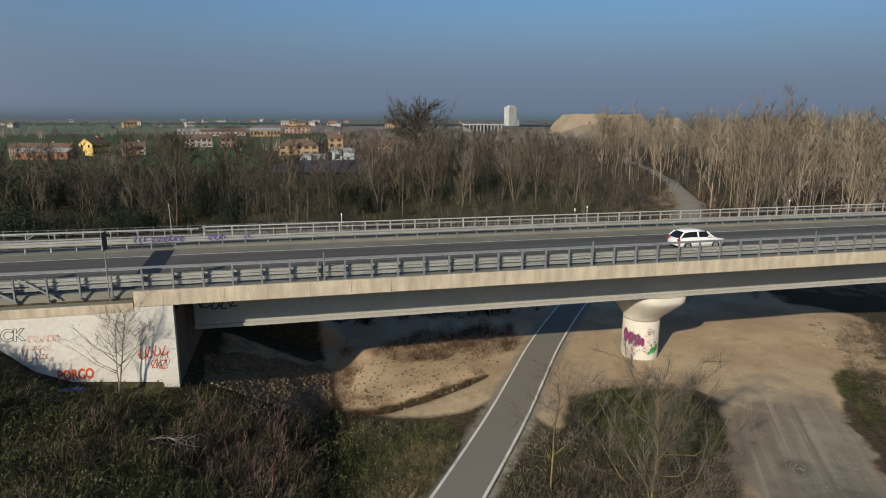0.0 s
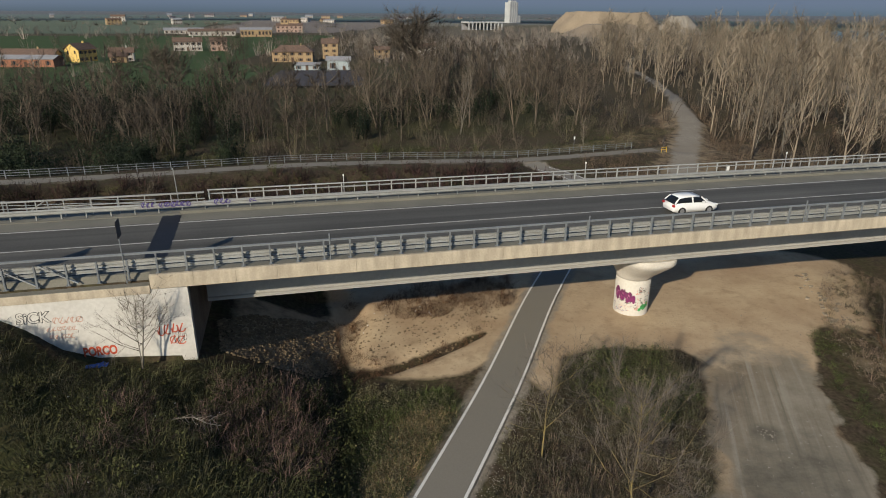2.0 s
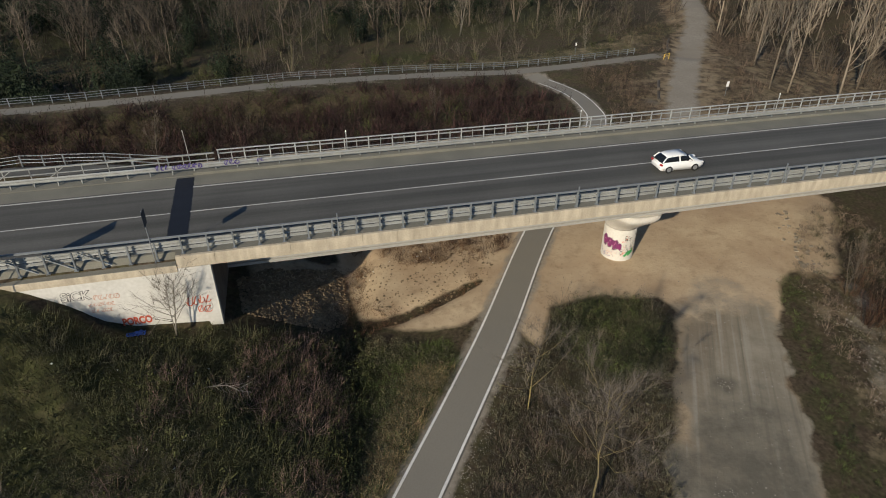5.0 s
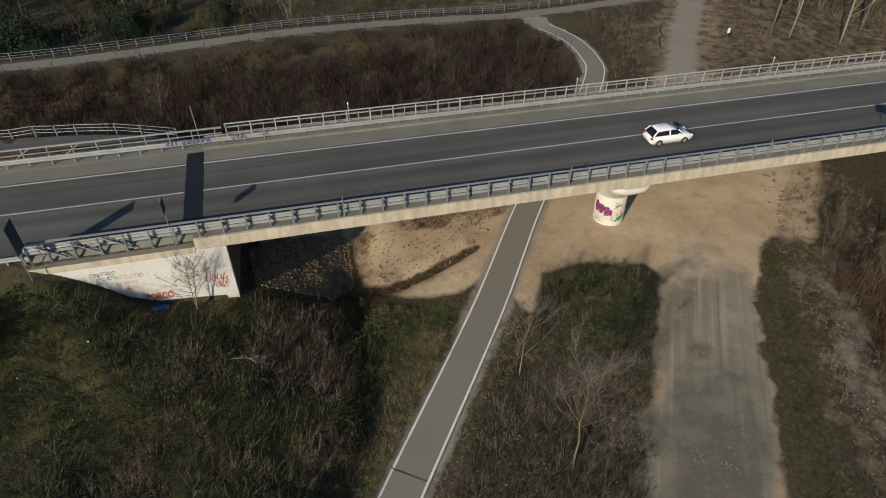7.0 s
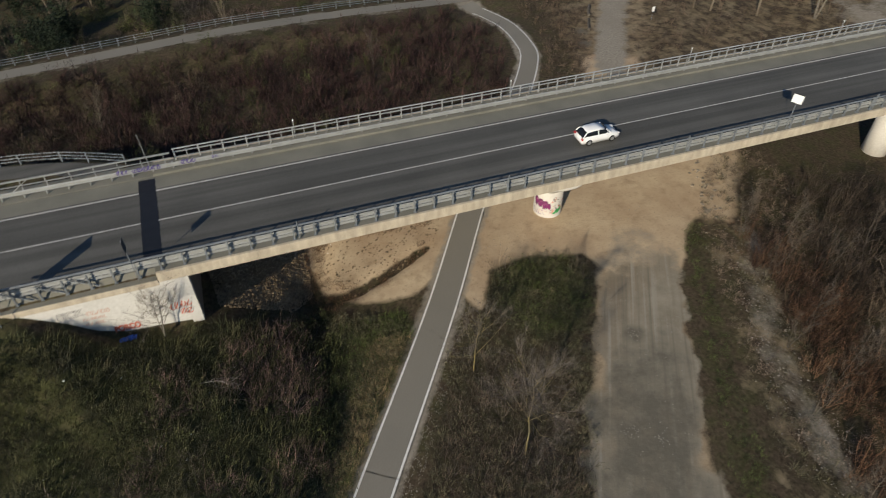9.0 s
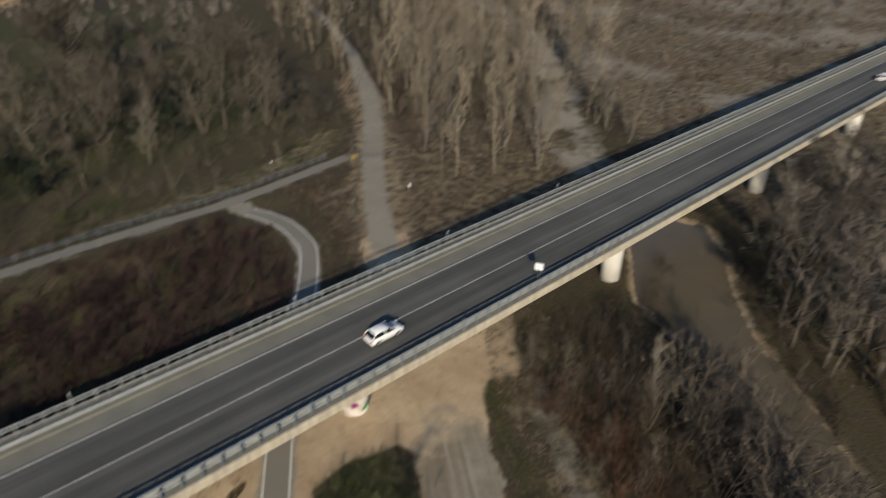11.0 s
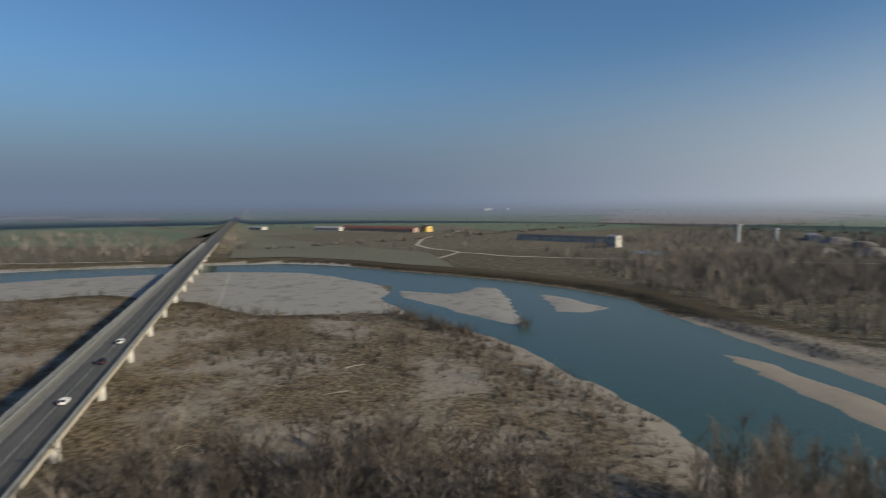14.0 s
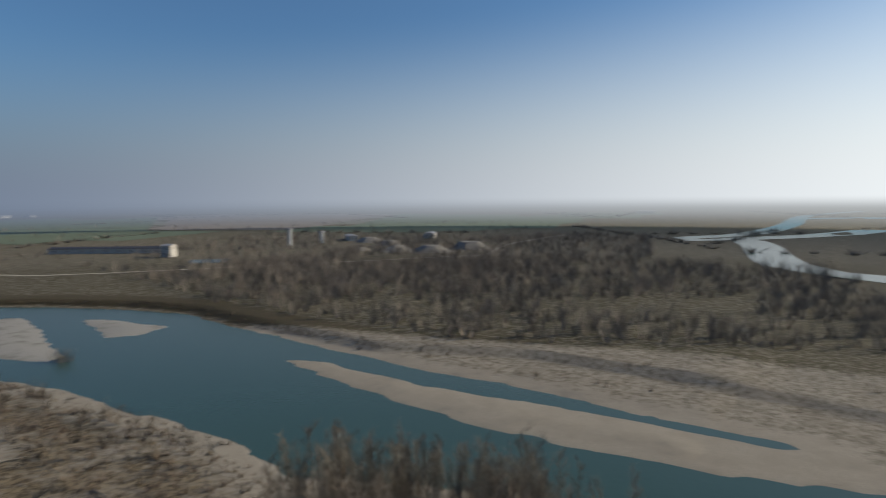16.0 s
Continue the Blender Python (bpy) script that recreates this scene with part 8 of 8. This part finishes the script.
house("long pale greenhouse hall", (-92, 690), 6, (46, 14, 5), 2.0, STUCCO_WHITE, ROOF_GREY, 1, 8, category="hall", name="farm_hall", chimney=False)
house("long pale cattle shed with a brown roof", (-60, 640), 6, (52, 14, 5.5), 2.0, STUCCO_WHITE, ROOF_TILE, 1, 9, category="barn", name="barn", chimney=False)
house("pale open barn stacked with straw", (-18, 610), 4, (34, 12, 8), 1.8, STUCCO_OCHRE, ROOF_GREY, 1, 9, category="barn", name="barn", chimney=False)
house("old ochre manor with a square tower", (14, 720), -4, (34, 14, 9), 2.4, STUCCO_PINK, ROOF_TILE, 2, 6, category="manor")
house("square tower of the manor", (9, 722), -4, (10, 10, 17), 2.0, STUCCO_OCHRE, ROOF_TILE, 3, 2, hip=True, category="tower", name="manor_tower")
rv = random.Random(44)
for i in range(34):
    a = rv.uniform(-0.42, 0.36)
    rad = rv.uniform(900, 2300)
    x, y = 7 + rad * math.sin(a - 0.05), rad * math.cos(a - 0.05)
    house(("pale house in the far town", "ochre house in the far town", "white block in the far town")[i % 3], (x, y), rv.uniform(-30, 30), (rv.uniform(10, 26), rv.uniform(9, 13), rv.uniform(5, 10)), rv.uniform(1.5, 3),
          (STUCCO_WHITE, STUCCO_OCHRE, STUCCO_WHITE)[i % 3], (ROOF_TILE, ROOF_TILE, ROOF_GREY)[i % 3], 2, 4, chimney=False)
# rows of solar panels on the field's edge
for r_ in range(7):
    arr = thing("solar_array", "row of dark tilted solar panels", "solar panels", (15 + r_ * 0.9, 184 + r_ * 6.5, z_at(15, 190)), -6, "rows of solar panels")
    for i in range(6):
        pb = Build()
        u = -16 + i * 5.5
        pb.quad_loop([[(u, -1.0, 0.9 + dz), (u + 5.3, -1.0, 0.9 + dz), (u + 5.3, 1.2, 2.3 + dz), (u, 1.2, 2.3 + dz)] for dz in (0, 0.06)])
        part("panel", pb, SOLAR, arr)
        part("leg", Build().box((u + 2.6, -0.05, 0), (u + 2.7, 0.05, 1.5)), STEEL, arr)
# works and quarry on the northern horizon
silo = thing("concrete_silo", "tall white concrete works tower", "tower", (470, 1290, 0), 20)
part("tower", Build().box((-11, -8, 0), (11, 8, 40)), SILO_WHITE, silo)
part("annex", Build().box((11.02, -6, 0), (20, 6, 14)), SILO_WHITE, silo)
part("penthouse", Build().box((-6, -5, 40), (8, 5, 43)), SILO_WHITE, silo)
for i in range(4):
    part("rib", Build().box((-9 + 5.5 * i, -8.6, 0), (-7.6 + 5.5 * i, -8.02, 40)), ROOF_GREY, silo)
hall = thing("works_hall", "long white works hall with open bays", "hall", (300, 930, -5), 8)
part("roof", Build().box((-30, -14, 11.5), (30, 14, 13.5)), SILO_WHITE, hall)
for i in range(10):
    part("column", Build().box((-29 + 6 * i, -13.5, 0), (-27.6 + 6 * i, -12, 11.5)), SILO_WHITE, hall)
part("back_wall", Build().box((-29, 12.5, 0), (29, 13.5, 11.5)), ROOF_GREY, hall)


def heap(name, label, at, size, turn, mat, seed, flat_top=0.5):
    root_z = z_at(*at) - 0.5
    b = Build()
    n, m = 40, 9
    sx, sy, sz = size
    rings = []
    for j in range(m):
        f = j / (m - 1)
        r = 1 - (1 - flat_top) * f
        rings.append([(sx * r * math.cos(a) * (1 + 0.12 * noise.noise(Vector((3 * math.cos(a), 3 * math.sin(a), seed + f)))), sy * r * math.sin(a) * (1 + 0.12 * noise.noise(Vector((3 * math.cos(a), 3 * math.sin(a), seed + 5 + f)))),
                       sz * f * (1 + 0.10 * noise.noise(Vector((2 * math.cos(a), 2 * math.sin(a), seed + 9))))) for a in (2 * math.pi * k / n for k in range(n))])
    b.quad_loop(rings)
    ob = part(name, b, mat)
    ob.matrix_basis = pose(*at, root_z, 0, 0, turn)
    return tagged(ob, label, "heap")


heap("sand_mound", "large flat-topped heap of tan quarry sand", (433.8, 797.5), (74, 34, 27), -27, SAND_HEAP, 2, 0.72)
heap("sand_mound", "low tan sand bench before the quarry heap", (392, 705), (60, 66, 13), -27, SAND_HEAP, 6, 0.5)
heap("gravel_mound", "grey gravel heap beside the sand quarry", (521.7, 761.4), (34, 20, 22), -20, GRAVEL_HEAP, 4, 0.35)
for i, (x, y, s) in enumerate(((488, -628, 1.0), (448, -642, 1.3), (435, -705, 1.2), (530, -612, 0.8), (620, -730, 1.0), (560, -700, 1.1))):
    heap("gravel_mound", "grey-brown gravel heap of the works by the river", (x, y), (20 * s, 24 * s - 9 * (i % 2), 7.5 * s - 1.5 * (i % 2)), 30 * i, GRAVEL_HEAP, 10 + i, 0.25 + 0.12 * (i % 3))
house("long red-roofed farm shed across the river", (1104, -247), 44.5, (151, 16, 6), 3.5, STUCCO_PINK, ROOF_RED, 1, 14, category="barn", name="barn", chimney=False)
house("white round-roofed farm hall across the river", (1155, -166), 51, (50, 16, 6), 2.5, STUCCO_WHITE, ROOF_GREY, 1, 5, category="barn", name="barn", chimney=False)
house("pale yellow farmhouse across the river", (1063, -322), 20, (18, 13, 8), 3.0, STUCCO_YELLOW, ROOF_TILE, 2, 3)
house("low white shed across the river", (1244, -44), 40, (36, 14, 5), 2.0, STUCCO_WHITE, ROOF_GREY, 1, 5, category="barn", name="barn", chimney=False)
house("white works house by the river", (660, -441), 20, (12, 11, 13), 1.5, STUCCO_WHITE, ROOF_GREY, 2, 2, chimney=False)
house("long dark-roofed works shed by the river", (770, -432), 36, (134, 16, 6), 2.0, STUCCO_WHITE, SOLAR, 1, 9, category="shed", name="shed", chimney=False)
house("pale works shed beside the gravel heaps", (677, -752), -40, (50, 14, 7), 1.5, STUCCO_WHITE, ROOF_GREY, 1, 6, category="shed", name="shed", chimney=False)
house("pale works shed behind the gravel heaps", (600, -850), -60, (44, 16, 8), 2.0, STUCCO_WHITE, ROOF_GREY, 1, 6, category="shed", name="shed", chimney=False)
house("long white hall on the eastern plain", (2620, -1010), -40, (90, 26, 10), 2.0, STUCCO_WHITE, ROOF_GREY, 1, 8, category="hall", name="farm_hall", chimney=False)
house("white hall behind the wheat fields", (2660, -1120), -40, (40, 22, 8), 2.0, STUCCO_WHITE, ROOF_GREY, 1, 4, category="hall", name="farm_hall", chimney=False)
house("white hall on the southern plain", (723.4, -2376.8), 20, (60, 26, 9), 2.0, STUCCO_WHITE, ROOF_GREY, 1, 6, category="hall", name="farm_hall", chimney=False)
for x, y, h in ((672, -625, 21), (666, -679, 15)):
    t = thing("works_silo", "slim white silo tower of the gravel works", "silo", (x, y, z_at(x, y)), 0, "silos of the gravel works")
    part("shaft", Build().tube([(0, 0, -1), (0, 0, h)], 2.8, sides=18), SILO_WHITE, t)
    part("head", Build().box((-3.4, -3.4, h), (3.4, 3.4, h + 2)), ROOF_GREY, t)
pond = sheet("water_pond", [(606, -431), (576, -460), (548, -432), (574, -409)], z_at(576, -434) + 0.4, WATER, "small pale pond at the gravel works", "pond")
